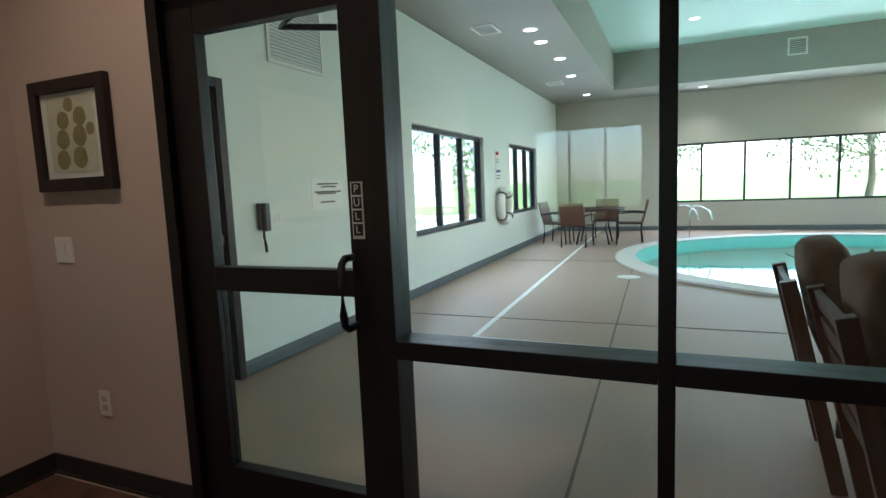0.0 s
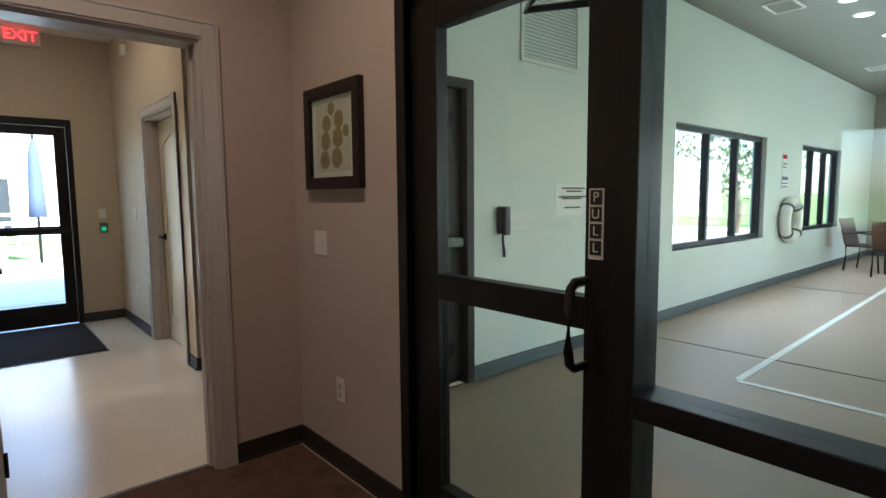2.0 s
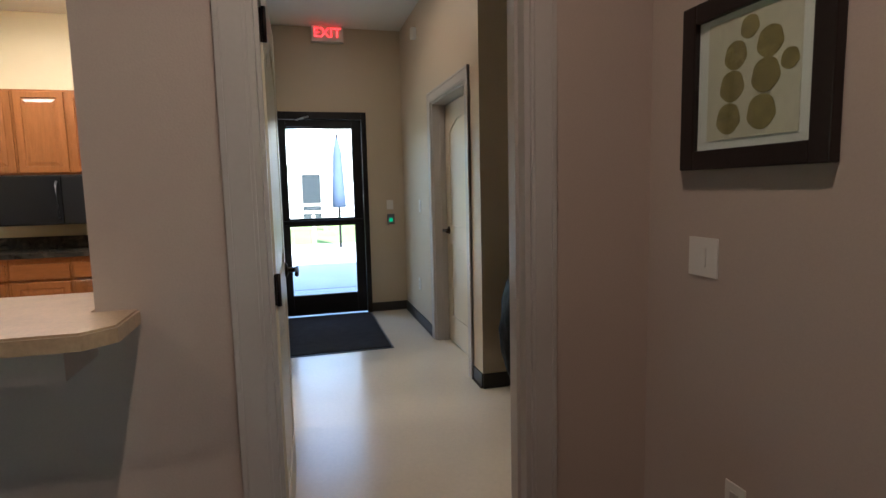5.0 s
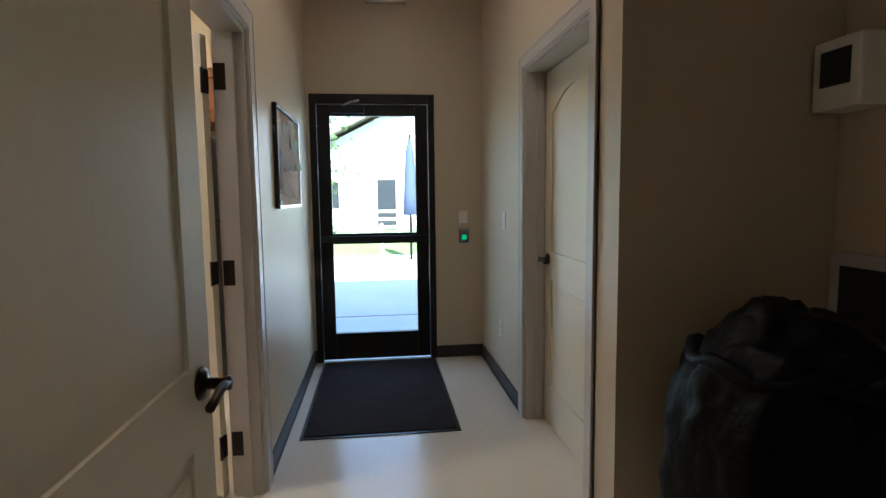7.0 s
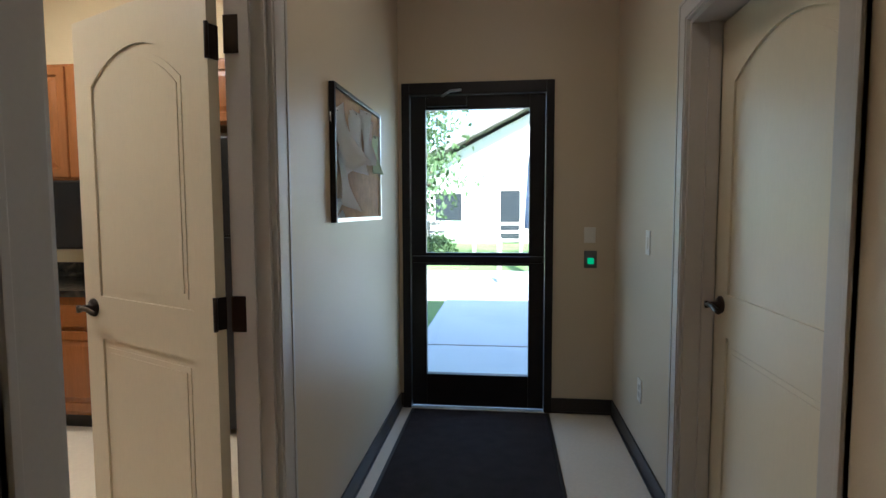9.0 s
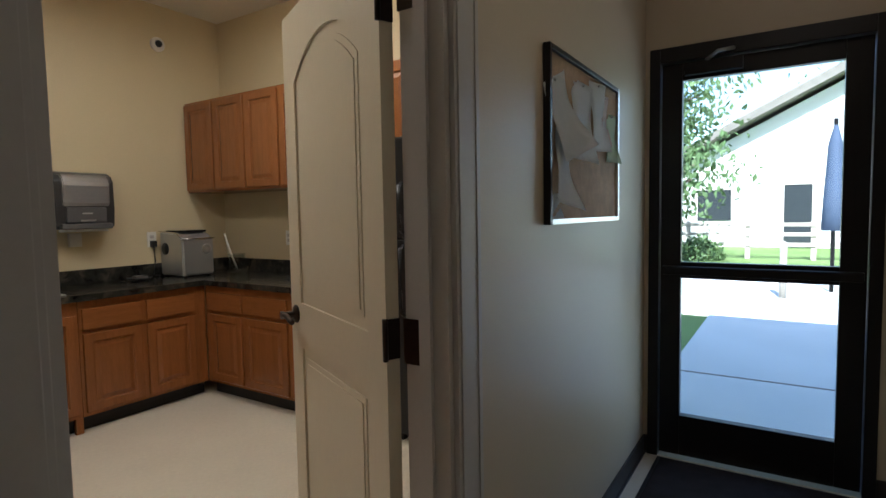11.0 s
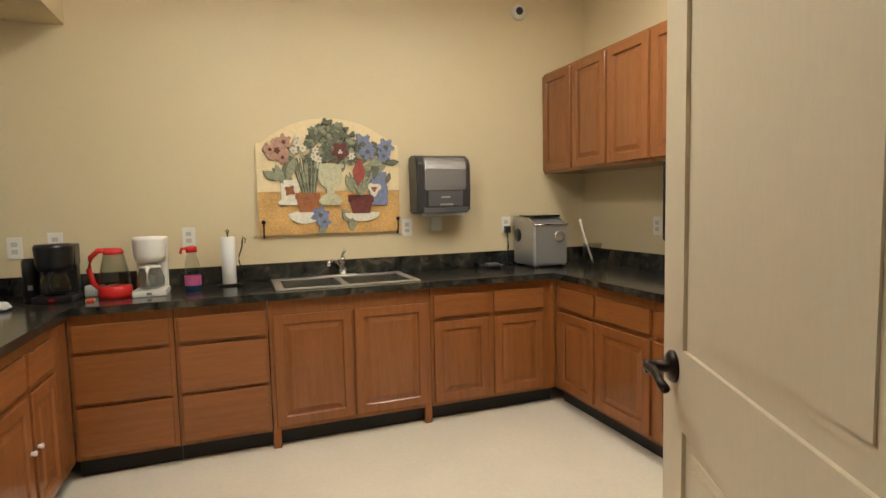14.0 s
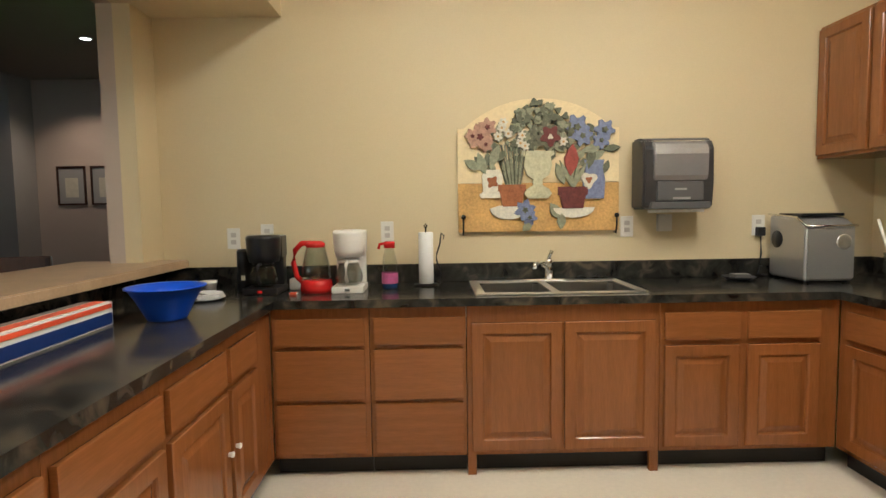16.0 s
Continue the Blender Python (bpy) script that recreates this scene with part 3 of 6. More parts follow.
# kitchen doorway
casing("casing_kitchen_door", frame_of((KD1, YC, 0), (-1, 0, 0), UP, (0, 1, 0)), KD1 - KD0, KDH, M_TRIM, 0.10, 0.02)
jamb("jamb_kitchen_door", frame_of((KD1, YC, 0), (-1, 0, 0), UP, (0, 1, 0)), KD1 - KD0, KDH, 0.12)
casing("casing_kitchen_door_inner", frame_of((KD0, YK, 0), (1, 0, 0), UP, (0, -1, 0)), KD1 - KD0, KDH)
dv = Vector((-0.365, -0.76, 0)).normalized()
panel_door("kitchen_door", frame_of((KD0 + 0.034, YK - 0.049, 0), dv, UP, (-dv.y, dv.x, 0)), 0.80, 2.02, "cream painted two-panel arched door standing open into the kitchen", 0.735, 0.0)
for hz in (0.25, 1.02, 1.85):
    boxpart("hinge_plate", KD0 + 0.018, KD0 + 0.022, YK - 0.005, YK + 0.075, hz - 0.055, hz + 0.055, M_ORB, None, "dark bronze hinge leaf in the door jamb", "structure", category="hinge")
# closet
casing("casing_closet_door", frame_of((CL0, YN, 0), (1, 0, 0), UP, (0, -1, 0)), CL1 - CL0, 2.05)
jamb("jamb_closet_door", frame_of((CL0, YN, 0), (1, 0, 0), UP, (0, -1, 0)), CL1 - CL0, 2.05, 0.17)
panel_door("closet_door", frame_of((CL0 + 0.02, YN + 0.112, 0), (1, 0, 0), UP, (0, -1, 0)), CL1 - CL0 - 0.04, 2.025, "cream painted two-panel arched closet door, closed", 0.065, None)


def baseboard(x0, y0, x1, y1, nx, ny, mat=M_BASE, h=0.1):
    t = 0.009
    bm = bmesh.new()
    box(bm, min(x0, x1, x0 + nx * t), max(x0, x1, x0 + nx * t), min(y0, y1, y0 + ny * t), max(y0, y1, y0 + ny * t), 0.003, h, None, 0.002)
    box(bm, min(x0, x1, x0 + nx * t * 1.9), max(x0, x1, x0 + nx * t * 1.9), min(y0, y1, y0 + ny * t * 1.9), max(y0, y1, y0 + ny * t * 1.9), 0.003, 0.014, None, 0.002)
    part("baseboard", bm, mat, None, "dark rubber wall base", "structure", "baseboard")


for b in ((XA, D1 + 0.09, XA, YB, 1, 0), (XA, -3.4, XA, D0 - 0.09, 1, 0), (XA + 0.01, YB, SFX0, YB, 0, -1), (XW, YC, XW, 0.334, 1, 0), (XW, 1.315, XW, YN, 1, 0), (XW + 0.01, YC, KD0 - 0.1, YC, 0, 1), (KD1 + 0.1, YC, -2.897, YC, 0, 1), (XW + 0.01, YN, CL0 - 0.085, YN, 0, -1), (CL1 + 0.085, YN, -4.43, YN, 0, -1), (-4.43, YN, -4.43, 2.55, 1, 0), (-4.42, 2.55, -2.90, 2.55, 0, -1)):
    baseboard(*b)
for b in ((PX0, 3.10, PX0, PY1, 1, 0), (PX0, 1.88, PX0, 2.75, 1, 0), (PX0 + 0.01, PY1, PX1, PY1, 0, -1)):
    baseboard(*b, M_POOLBASE, 0.11)
baseboard(-6.0, -13.0, 9.5, -13.0, 0, 1, M_TRIM, 0.14)


def glazed_frame(name, m, w, h, us, vs, label, bar=0.05, depth=0.06, mat=M_BRONZE, category="window", sill=None, glass=M_GLASS):
    """A framed window: bars at the us and vs lines, panes between them."""
    win = thing(name, m @ Vector((w / 2, 0, 0)), label, category, kind="structure")
    bm = bmesh.new()
    box(bm, 0, bar, 0, h, -depth, 0, m, 0.003)
    box(bm, w - bar, w, 0, h, -depth, 0, m, 0.003)
    box(bm, bar, w - bar, 0, bar, -depth, 0, m, 0.003)
    box(bm, bar, w - bar, h - bar, h, -depth, 0, m, 0.003)
    part("window_frame", bm, mat, win)
    for u in us:
        bm = bmesh.new()
        box(bm, u - bar / 2, u + bar / 2, bar, h - bar, -depth, 0.004, m, 0.003)
        part("mullion", bm, mat, win)
    edges = [bar] + [x for u in us for x in (u - bar / 2, u + bar / 2)] + [w - bar]
    for a, b in zip(edges[::2], edges[1::2]):
        bm = bmesh.new()
        box(bm, a, b, bar, h - bar, -depth * 0.55, -depth * 0.45, m)
        g = part("pane", bm, glass, win)
        g.visible_shadow = False
    if sill:
        bm = bmesh.new()
        box(bm, -0.04, w + 0.04, -0.05, 0, -0.05, 0.05, m, 0.004)
        part("window_sill", bm, sill, win)
    return win


glazed_frame("window_1", frame_of((PX0 - 0.06, 6.06, 0.72), (0, 1, 0), UP, (1, 0, 0)), 2.63, 1.36, (0.95, 1.80), (), "dark bronze three-pane window in the pool wall", 0.06, 0.08, sill=M_TRIM)
glazed_frame("window_2", frame_of((PX0 - 0.06, 10.2, 0.72), (0, 1, 0), UP, (1, 0, 0)), 2.2, 1.35, (0.75, 1.48), (), "dark bronze three-pane window in the pool wall", 0.06, 0.08, sill=M_TRIM)
glazed_frame("window_3", frame_of((FW[0], PY1 + 0.06, FW[2]), (1, 0, 0), UP, (0, -1, 0)), FW[1] - FW[0], FW[3] - FW[2], (0.66, 1.58, 2.50, 3.42), (), "long dark-framed five-pane window at the pool's far side", 0.045, 0.08)
# added out of view, to go with the east fill light
glazed_frame("window_4", frame_of((PX1 + 0.06, 4.0, 0.7), (0, 1, 0), UP, (-1, 0, 0)), 9.0, 1.8, (1.8, 3.6, 5.4, 7.2), (), "unseen window added on the pool's east side", 0.05, 0.08)
glazed_frame("window_5", frame_of((-0.75, -13.06, 0.5), (-1, 0, 0), UP, (0, 1, 0)), 3.1, 2.35, (1.03, 2.06), (), "dark-framed three-pane lobby window", 0.06, 0.08)
# dark door in the pool wall
pd = thing("pool_side_door", (PX0, 2.92, 0), "dark bronze metal door in the pool wall, closed", "door")
bm = bmesh.new()
for y0, y1, z0, z1 in ((2.74, 2.81, 0, 2.11), (3.035, 3.10, 0, 2.11), (2.81, 3.035, 2.045, 2.11)):
    box(bm, PX0 - 0.10, PX0 + 0.025, y0, y1, z0, z1, None, 0.004)
part("door_frame", bm, M_BRONZE, pd)
boxpart("leaf", PX0 - 0.09, PX0 - 0.05, 2.81, 3.035, 0.01, 2.045, M_BRONZE, pd)
boxpart("push_bar", PX0 - 0.05, PX0 + 0.0, 2.83, 3.02, 0.98, 1.04, M_GREYPL, pd, "grey push bar", bevel=0.008)

# storefront between lobby and pool: frame, fixed lights and a door
SY0, SY1 = 1.66, 1.775
store = thing("storefront", (1.0, 1.72, 0), "dark bronze aluminium storefront glazing along the pool", "storefront", kind="structure")


def sf(name, x0, x1, z0, z1, y0=SY0, y1=SY1, bevel=0.004):
    return boxpart(name, x0, x1, y0, y1, z0, z1, M_BRONZE, store, bevel=bevel)


DX0, DX1 = -1.685, -0.84
sf("frame_jamb", SFX0, DX0, 0, 2.9)
sf("frame_jamb", DX1, -0.775, 0, 2.9)
sf("frame_head", DX0, DX1, 2.03, 2.14)
sf("frame_head", -1.685, SFX1, 2.82, 2.9)
for mx in (0.022, 0.82, 1.62, 2.42, 3.22, 4.02, 4.82, 5.97):
    sf("mullion", mx - 0.022, mx + 0.022, 0.0, 2.82)
mxs = [-0.775, 0.0, 0.044, 0.798, 0.842, 1.598, 1.642, 2.398, 2.442, 3.198, 3.242, 3.998, 4.042, 4.798, 4.842, 5.948]
for a, b in zip(mxs[::2], mxs[1::2]):
    sf("rail", a, b, 0.775, 0.835)
    sf("rail", a, b, 0.0, 0.08)
    for z0, z1 in ((0.08, 0.775), (0.835, 2.82)):
        g = boxpart("pane", a, b, 1.712, 1.720, z0, z1, M_GLASS, store)
        g.visible_shadow = False
g = boxpart("pane", DX0, DX1, 1.712, 1.720, 2.14, 2.82, M_GLASS, store)
g.visible_shadow = False
pdoor = thing("pool_entrance_door", ((DX0 + DX1) / 2, 1.72, 0), "dark bronze glazed door to the pool with a pull handle", "door")
for x0, x1, z0, z1, nm in ((DX0 + 0.004, -1.545, 0.01, 2.025, "stile"), (-0.94, DX1 - 0.004, 0.01, 2.025, "stile"), (-1.545, -0.94, 0.01, 0.265, "bottom_rail"), (-1.545, -0.94, 1.90, 2.025, "top_rail"), (-1.545, -0.94, 0.965, 1.055, "middle_rail")):
    boxpart(nm, x0, x1, 1.69, 1.742, z0, z1, M_BRONZE, pdoor, bevel=0.004)
for z0, z1 in ((0.265, 0.965), (1.055, 1.90)):
    g = boxpart("pane", -1.545, -0.94, 1.713, 1.719, z0, z1, M_GLASS, pdoor)
    g.visible_shadow = False
bm = bmesh.new()
tube(bm, [(-0.935, 1.69, 1.10), (-0.935, 1.64, 1.10), (-0.935, 1.622, 1.085), (-0.935, 1.615, 1.05), (-0.935, 1.615, 0.92), (-0.935, 1.622, 0.885), (-0.935, 1.64, 0.87), (-0.935, 1.69, 0.87)], 0.013, 10)
part("pull_handle", bm, M_BRONZE, pdoor, "dark bronze bow pull handle")
bm = bmesh.new()
box(bm, -1.30, -1.02, 1.745, 1.80, 1.93, 1.99, None, 0.006)
tube(bm, [(-1.16, 1.77, 1.93), (-1.30, 1.86, 1.925), (-1.08, 1.90, 1.90)], 0.012)
part("door_closer", bm, M_BLACK, pdoor, "black door closer arm")


def letters(name, text, size, m, mat, parent, depth=0.001):
    cu = bpy.data.curves.new("letters", "FONT")
    cu.body, cu.size, cu.align_x, cu.align_y, cu.extrude = text, size, "CENTER", "CENTER", depth
    tmp = bpy.data.objects.new("letters", cu)
    scene.collection.objects.link(tmp)
    dg = bpy.context.evaluated_depsgraph_get()
    me = bpy.data.meshes.new_from_object(tmp.evaluated_get(dg))
    bpy.data.objects.remove(tmp)
    bm = bmesh.new()
    bm.from_mesh(me)
    bmesh.ops.transform(bm, matrix=m, verts=bm.verts)
    return part(name, bm, mat, parent)


pull = thing("pull_sign", (-0.905, 1.688, 1.25), "small vertical sign reading PULL on the door stile", "sign")
boxpart("plate", -0.927, -0.883, 1.6865, 1.6895, 1.16, 1.345, M_WHITEPL, pull)
for i, ch in enumerate("PULL"):
    z = 1.322 - i * 0.044
    boxpart("tile", -0.922, -0.888, 1.6845, 1.6862, z - 0.019, z + 0.019, M_BLACK, pull)
    letters("letter", ch, 0.036, frame_of((-0.905, 1.6835, z), (1, 0, 0), UP, (0, -1, 0)), M_WHITEPL, pull, 0.0005)

# exit door
xd = thing("exit_door", (-7.05, 0.825, 0), "dark bronze glazed exit door with a middle rail, closed", "door")
for y0, y1, z0, z1, nm in ((0.334, 0.385, 0, 2.15, "door_frame"), (1.265, 1.315, 0, 2.15, "door_frame"), (0.385, 1.265, 2.075, 2.15, "door_frame")):
    boxpart(nm, -7.13, -6.985, y0, y1, z0, z1, M_BRONZE, xd, bevel=0.004)
for y0, y1, z0, z1, nm in ((0.388, 0.487, 0.012, 2.072, "stile"), (1.162, 1.262, 0.012, 2.072, "stile"), (0.487, 1.162, 0.012, 0.228, "bottom_rail"), (0.487, 1.162, 1.985, 2.072, "top_rail"), (0.487, 1.162, 0.965, 1.05, "middle_rail")):
    boxpart(nm, -7.075, -7.025, y0, y1, z0, z1, M_BRONZE, xd, bevel=0.004)
for z0, z1 in ((0.228, 0.965), (1.05, 1.985)):
    g = boxpart("pane", -7.053, -7.047, 0.487, 1.162, z0, z1, M_GLASS, xd)
    g.visible_shadow = False
bm = bmesh.new()
box(bm, -7.025, -6.985, 0.50, 0.76, 2.0, 2.06, None, 0.006)
part("closer_body", bm, M_BRONZE, xd, "dark door closer body")
bm = bmesh.new()
tube(bm, [(-7.0, 0.60, 2.065), (-6.90, 0.66, 2.075), (-6.985, 0.72, 2.10)], 0.009)
part("closer_arm", bm, M_SILVER, xd, "silver door closer arm")
bm = bmesh.new()
box(bm, -7.03, -6.985, 0.40, 1.25, 0.985, 1.03, None, 0.01)
part("push_bar", bm, M_BRONZE, xd, "dark push bar")
mat_ob = thing("door_mat", (-6.27, 0.85, 0), "charcoal ribbed door mat on the vinyl floor", "mat")
boxpart("mat_edge", -6.97, -5.55, 0.39, 1.30, 0.001, 0.006, M_BLACK, mat_ob, bevel=0.002)
boxpart("mat_surface", -6.95, -5.575, 0.41, 1.28, 0.006, 0.012, M_MAT, mat_ob, bevel=0.002)

# exit sign, sprinklers, exit button
ex = thing("exit_sign", (-6.95, 0.95, 2.86), "lit red exit sign in a white housing over the door", "sign")
boxpart("housing", -6.995, -6.93, 0.79, 1.11, 2.84, 3.0, M_WHITEPL, ex, bevel=0.006)
letters("lettering", "EXIT", 0.135, frame_of((-6.925, 0.95, 2.925), (0, 1, 0), UP, (1, 0, 0)), M_EXIT, ex, 0.002)
bt = thing("exit_button", (-7.0, 1.55, 1.0), "green lit exit button on a small wall plate", "button")
boxpart("plate", -6.998, -6.988, 1.51, 1.59, 0.96, 1.07, M_GREYPL, bt, bevel=0.003)
boxpart("button_face", -6.988, -6.978, 1.53, 1.57, 0.985, 1.025, M_GREENLED, bt, bevel=0.004)


def switch_plate(m, w, h, kind, label):
    name = "light_switch" if kind == "switch" else "wall_outlet"
    t = thing(name, m @ Vector((0, 0, 0)), label, "switch" if kind == "switch" else "outlet")
    bm = bmesh.new()
    box(bm, -w / 2, w / 2, -h / 2, h / 2, 0, 0.006, m, 0.002)
    part("plate", bm, M_WHITEPL, t)
    if kind == "switch":
        k = max(1, round(w / 0.05) - 1)
        for i in range(k):
            u = (i - (k - 1) / 2) * 0.046
            bm = bmesh.new()
            box(bm, u - 0.015, u + 0.015, -0.03, 0.03, 0.006, 0.010, m, 0.002)
            part("rocker", bm, M_WHITEPL, t)
    else:
        for v in (-0.02, 0.02):
            bm = bmesh.new()
            box(bm, -0.015, 0.015, v - 0.013, v + 0.013, 0.006, 0.009, m, 0.002)
            part("socket", bm, M_TRIM, t)
    return t


FB = lambda x, z: frame_of((x, YB, z), (1, 0, 0), UP, (0, -1, 0))
FS = lambda x, z: frame_of((x, YS, z), (-1, 0, 0), UP, (0, 1, 0))
switch_plate(FB(-2.49, 1.105), 0.118, 0.118, "switch", "white double light switch on the taupe wall")
switch_plate(FB(-2.335, 0.405), 0.072, 0.118, "outlet", "white outlet low on the taupe wall")
for x, z in ((-3.33, 1.13), (-3.52, 1.15), (-4.20, 1.155), (-5.57, 1.165), (-6.33, 1.16)):
    switch_plate(FS(x, z), 0.072, 0.118, "outlet", "white outlet on the cream kitchen wall")
switch_plate(frame_of((XW, -2.45, 1.15), (0, 1, 0), UP, (1, 0, 0)), 0.072, 0.118, "outlet", "white outlet above the kitchen counter")
switch_plate(frame_of((XW, 1.545, 1.17), (0, 1, 0), UP, (1, 0, 0)), 0.072, 0.10, "switch", "white switch beside the exit door")
switch_plate(frame_of((-6.2, YN, 1.17), (1, 0, 0), UP, (0, -1, 0)), 0.072, 0.118, "switch", "white switch on the corridor wall")
switch_plate(frame_of((-6.3, YN, 0.40), (1, 0, 0), UP, (0, -1, 0)), 0.072, 0.118, "outlet", "white outlet low on the corridor wall")
for sx, sz in ((-6.2, 2.76),):
    sp = thing("wall_sensor", (sx, YN, sz), "small white motion sensor on the corridor wall", "sensor")
    boxpart("body", sx - 0.035, sx + 0.035, YN - 0.05, YN - 0.001, sz - 0.05, sz + 0.05, M_WHITEPL, sp, bevel=0.012)

# framed print beside the pool door
pic = thing("framed_print", (-2.32, YB, 1.37), "dark-framed botanical print of olive round seed heads", "picture")
PU0, PU1, PV0, PV1 = -2.57, -2.08, 1.365, 1.838
bm = bmesh.new()
fw = 0.055
for u0, u1, v0, v1 in ((PU0, PU0 + fw, PV0, PV1), (PU1 - fw, PU1, PV0, PV1), (PU0 + fw, PU1 - fw, PV0, PV0 + fw), (PU0 + fw, PU1 - fw, PV1 - fw, PV1)):
    box(bm, u0, u1, YB - 0.032, YB - 0.001, v0, v1, None, 0.005)
part("picture_frame", bm, material("black_stained_frame", (0.016, 0.010, 0.009), 0.4, var=0.2, bump=0.03), pic)
boxpart("mount", PU0 + fw, PU1 - fw, YB - 0.014, YB - 0.004, PV0 + fw, PV1 - fw, M_PAPER, pic, "off-white card mount")
M_PRINT = material("cream_print", (0.62, 0.58, 0.46), 0.7, var=0.12, scale=9)
M_OLIVE = material("olive_ink", (0.27, 0.22, 0.085), 0.7, var=0.35, scale=40, fine=150)
boxpart("print_sheet", -2.475, -2.175, YB - 0.017, YB - 0.0145, 1.445, 1.765, M_PRINT, pic)
for u, v, r in ((-2.395, 1.50, 0.042), (-2.285, 1.505, 0.045), (-2.385, 1.585, 0.042), (-2.275, 1.595, 0.044), (-2.375, 1.665, 0.038), (-2.265, 1.675, 0.040), (-2.33, 1.728, 0.03), (-2.205, 1.62, 0.026)):
    bm = bmesh.new()
    prism(bm, [(r * math.cos(t * math.pi / 12) * (1 + 0.05 * math.sin(5 * t)), r * math.sin(t * math.pi / 12)) for t in range(24)], frame_of((u, YB - 0.0172, v), (1, 0, 0), UP, (0, -1, 0)), 0, 0.0012)
    part("seed_head", bm, M_OLIVE, pic)
g = boxpart("glazing", PU0 + fw, PU1 - fw, YB - 0.024, YB - 0.022, PV0 + fw, PV1 - fw, M_GLASS, pic)
g.visible_shadow = False

# ---- serving counter, stools ----
bar = thing("serving_counter", (-2.8, -1.5, 1.0), "tan laminate serving ledge over the kitchen half wall", "counter")
bm = bmesh.new()
prism(bm, [(-3.10, -3.20), (-2.50, -3.20), (-2.50, 0.08), (-2.56, 0.14), (-2.752, 0.14), (-2.752, 0.026), (-3.10, 0.026)], frame_of((0, 0, 0.978), (1, 0, 0), (0, 1, 0), UP), 0, 0.042, 0.006)
part("ledge_top", bm, M_LAMINATE, bar)
# added box: stands in for the shadow of the ledge on the wall
boxpart("ledge_shade_box", XA + 0.002, XA + 0.22, -3.1, 0.03, 0.90, 0.977, M_TAUPE, bar, "taupe box added where the ledge's shadow falls")


def stool(x, y, rot):
    st = thing("bar_stool", (0, 0, 0), "black wrought-iron bar stool with a dark round padded seat", "stool", "stools at the serving counter")
    bm = bmesh.new()
    lathe(bm, [(0.0, 0.66), (0.20, 0.66), (0.215, 0.68), (0.21, 0.72), (0.17, 0.745), (0.0, 0.75)], None, 28, False)
    part("seat", bm, material("black_seat_vinyl", (0.014, 0.012, 0.012), 0.42, var=0.15, bump=0.06), st, "black padded round seat")
    bm = bmesh.new()
    lathe(bm, [(0.19, 0.615), (0.212, 0.615), (0.212, 0.66), (0.19, 0.66), (0.19, 0.615)], None, 28, False)
    part("seat_ring", bm, M_IRON, st)
    for i in range(4):
        an = math.pi / 4 + i * math.pi / 2
        c, s = math.cos(an), math.sin(an)
        bm = bmesh.new()
        tube(bm, [(c * r, s * r, z) for r, z in ((0.12, 0.64), (0.19, 0.60), (0.225, 0.45), (0.20, 0.28), (0.215, 0.12), (0.255, 0.005))], 0.011)
        part("leg", bm, M_IRON, st)
    bm = bmesh.new()
    tube(bm, [(0.205 * math.cos(t * math.pi / 12), 0.205 * math.sin(t * math.pi / 12), 0.25) for t in range(25)], 0.010)
    part("foot_ring", bm, M_IRON, st)
    for s in (-1, 1):
        bm = bmesh.new()
        tube(bm, [(s * 0.18, 0.10, 0.64), (s * 0.185, 0.17, 0.80), (s * 0.185, 0.20, 1.06)], 0.011)
        part("back_post", bm, M_IRON, st)
        bm = bmesh.new()
        tube(bm, [(s * (0.09 + 0.07 * math.cos(t)), 0.18, 0.87 + 0.05 * math.sin(t)) for t in [k * 0.35 for k in range(14)]], 0.007)
        part("scroll", bm, M_IRON, st)
    bm = bmesh.new()
    box(bm, -0.20, 0.20, 0.185, 0.21, 0.96, 1.07, None, 0.008)
    part("top_rail", bm, M_DARKWOOD, st)
    st.matrix_world = pose(x, y, 0, 0, 0, rot)
    return st


s0 = stool(-2.30, -0.27, -80)
for sy in (-1.15, -2.0):
    copy_thing(s0, pose(-2.28, sy, 0.0, 0, 0, -88))

# ---- kitchen ----
CTZ = 0.865


def raised_front(bm, m, w, h, t=0.019, door=True):
    """A cabinet front with a raised centre panel (a door) or a plain eased edge (a drawer)."""
    if not door:
        box(bm, 0, w, 0, h, 0, t, m, 0.005)
        return
    fr, prev = 0.055, None
    for ins, d in ((0, 0), (0, t - 0.003), (0.003, t), (fr - 0.004, t), (fr, t - 0.004), (fr + 0.002, t * 0.4), (fr + 0.010, t * 0.4), (fr + 0.036, t * 0.9)):
        ring = [bm.verts.new(m @ Vector(p)) for p in ((ins, ins, d), (w - ins, ins, d), (w - ins, h - ins, d), (ins, h - ins, d))]
        if prev:
            for i in range(4):
                bm.faces.new((prev[i], prev[(i + 1) % 4], ring[(i + 1) % 4], ring[i]))
        else:
            bm.faces.new(ring[::-1])
        prev = ring
    bm.faces.new(prev)
    bmesh.ops.recalc_face_normals(bm, faces=bm.faces)


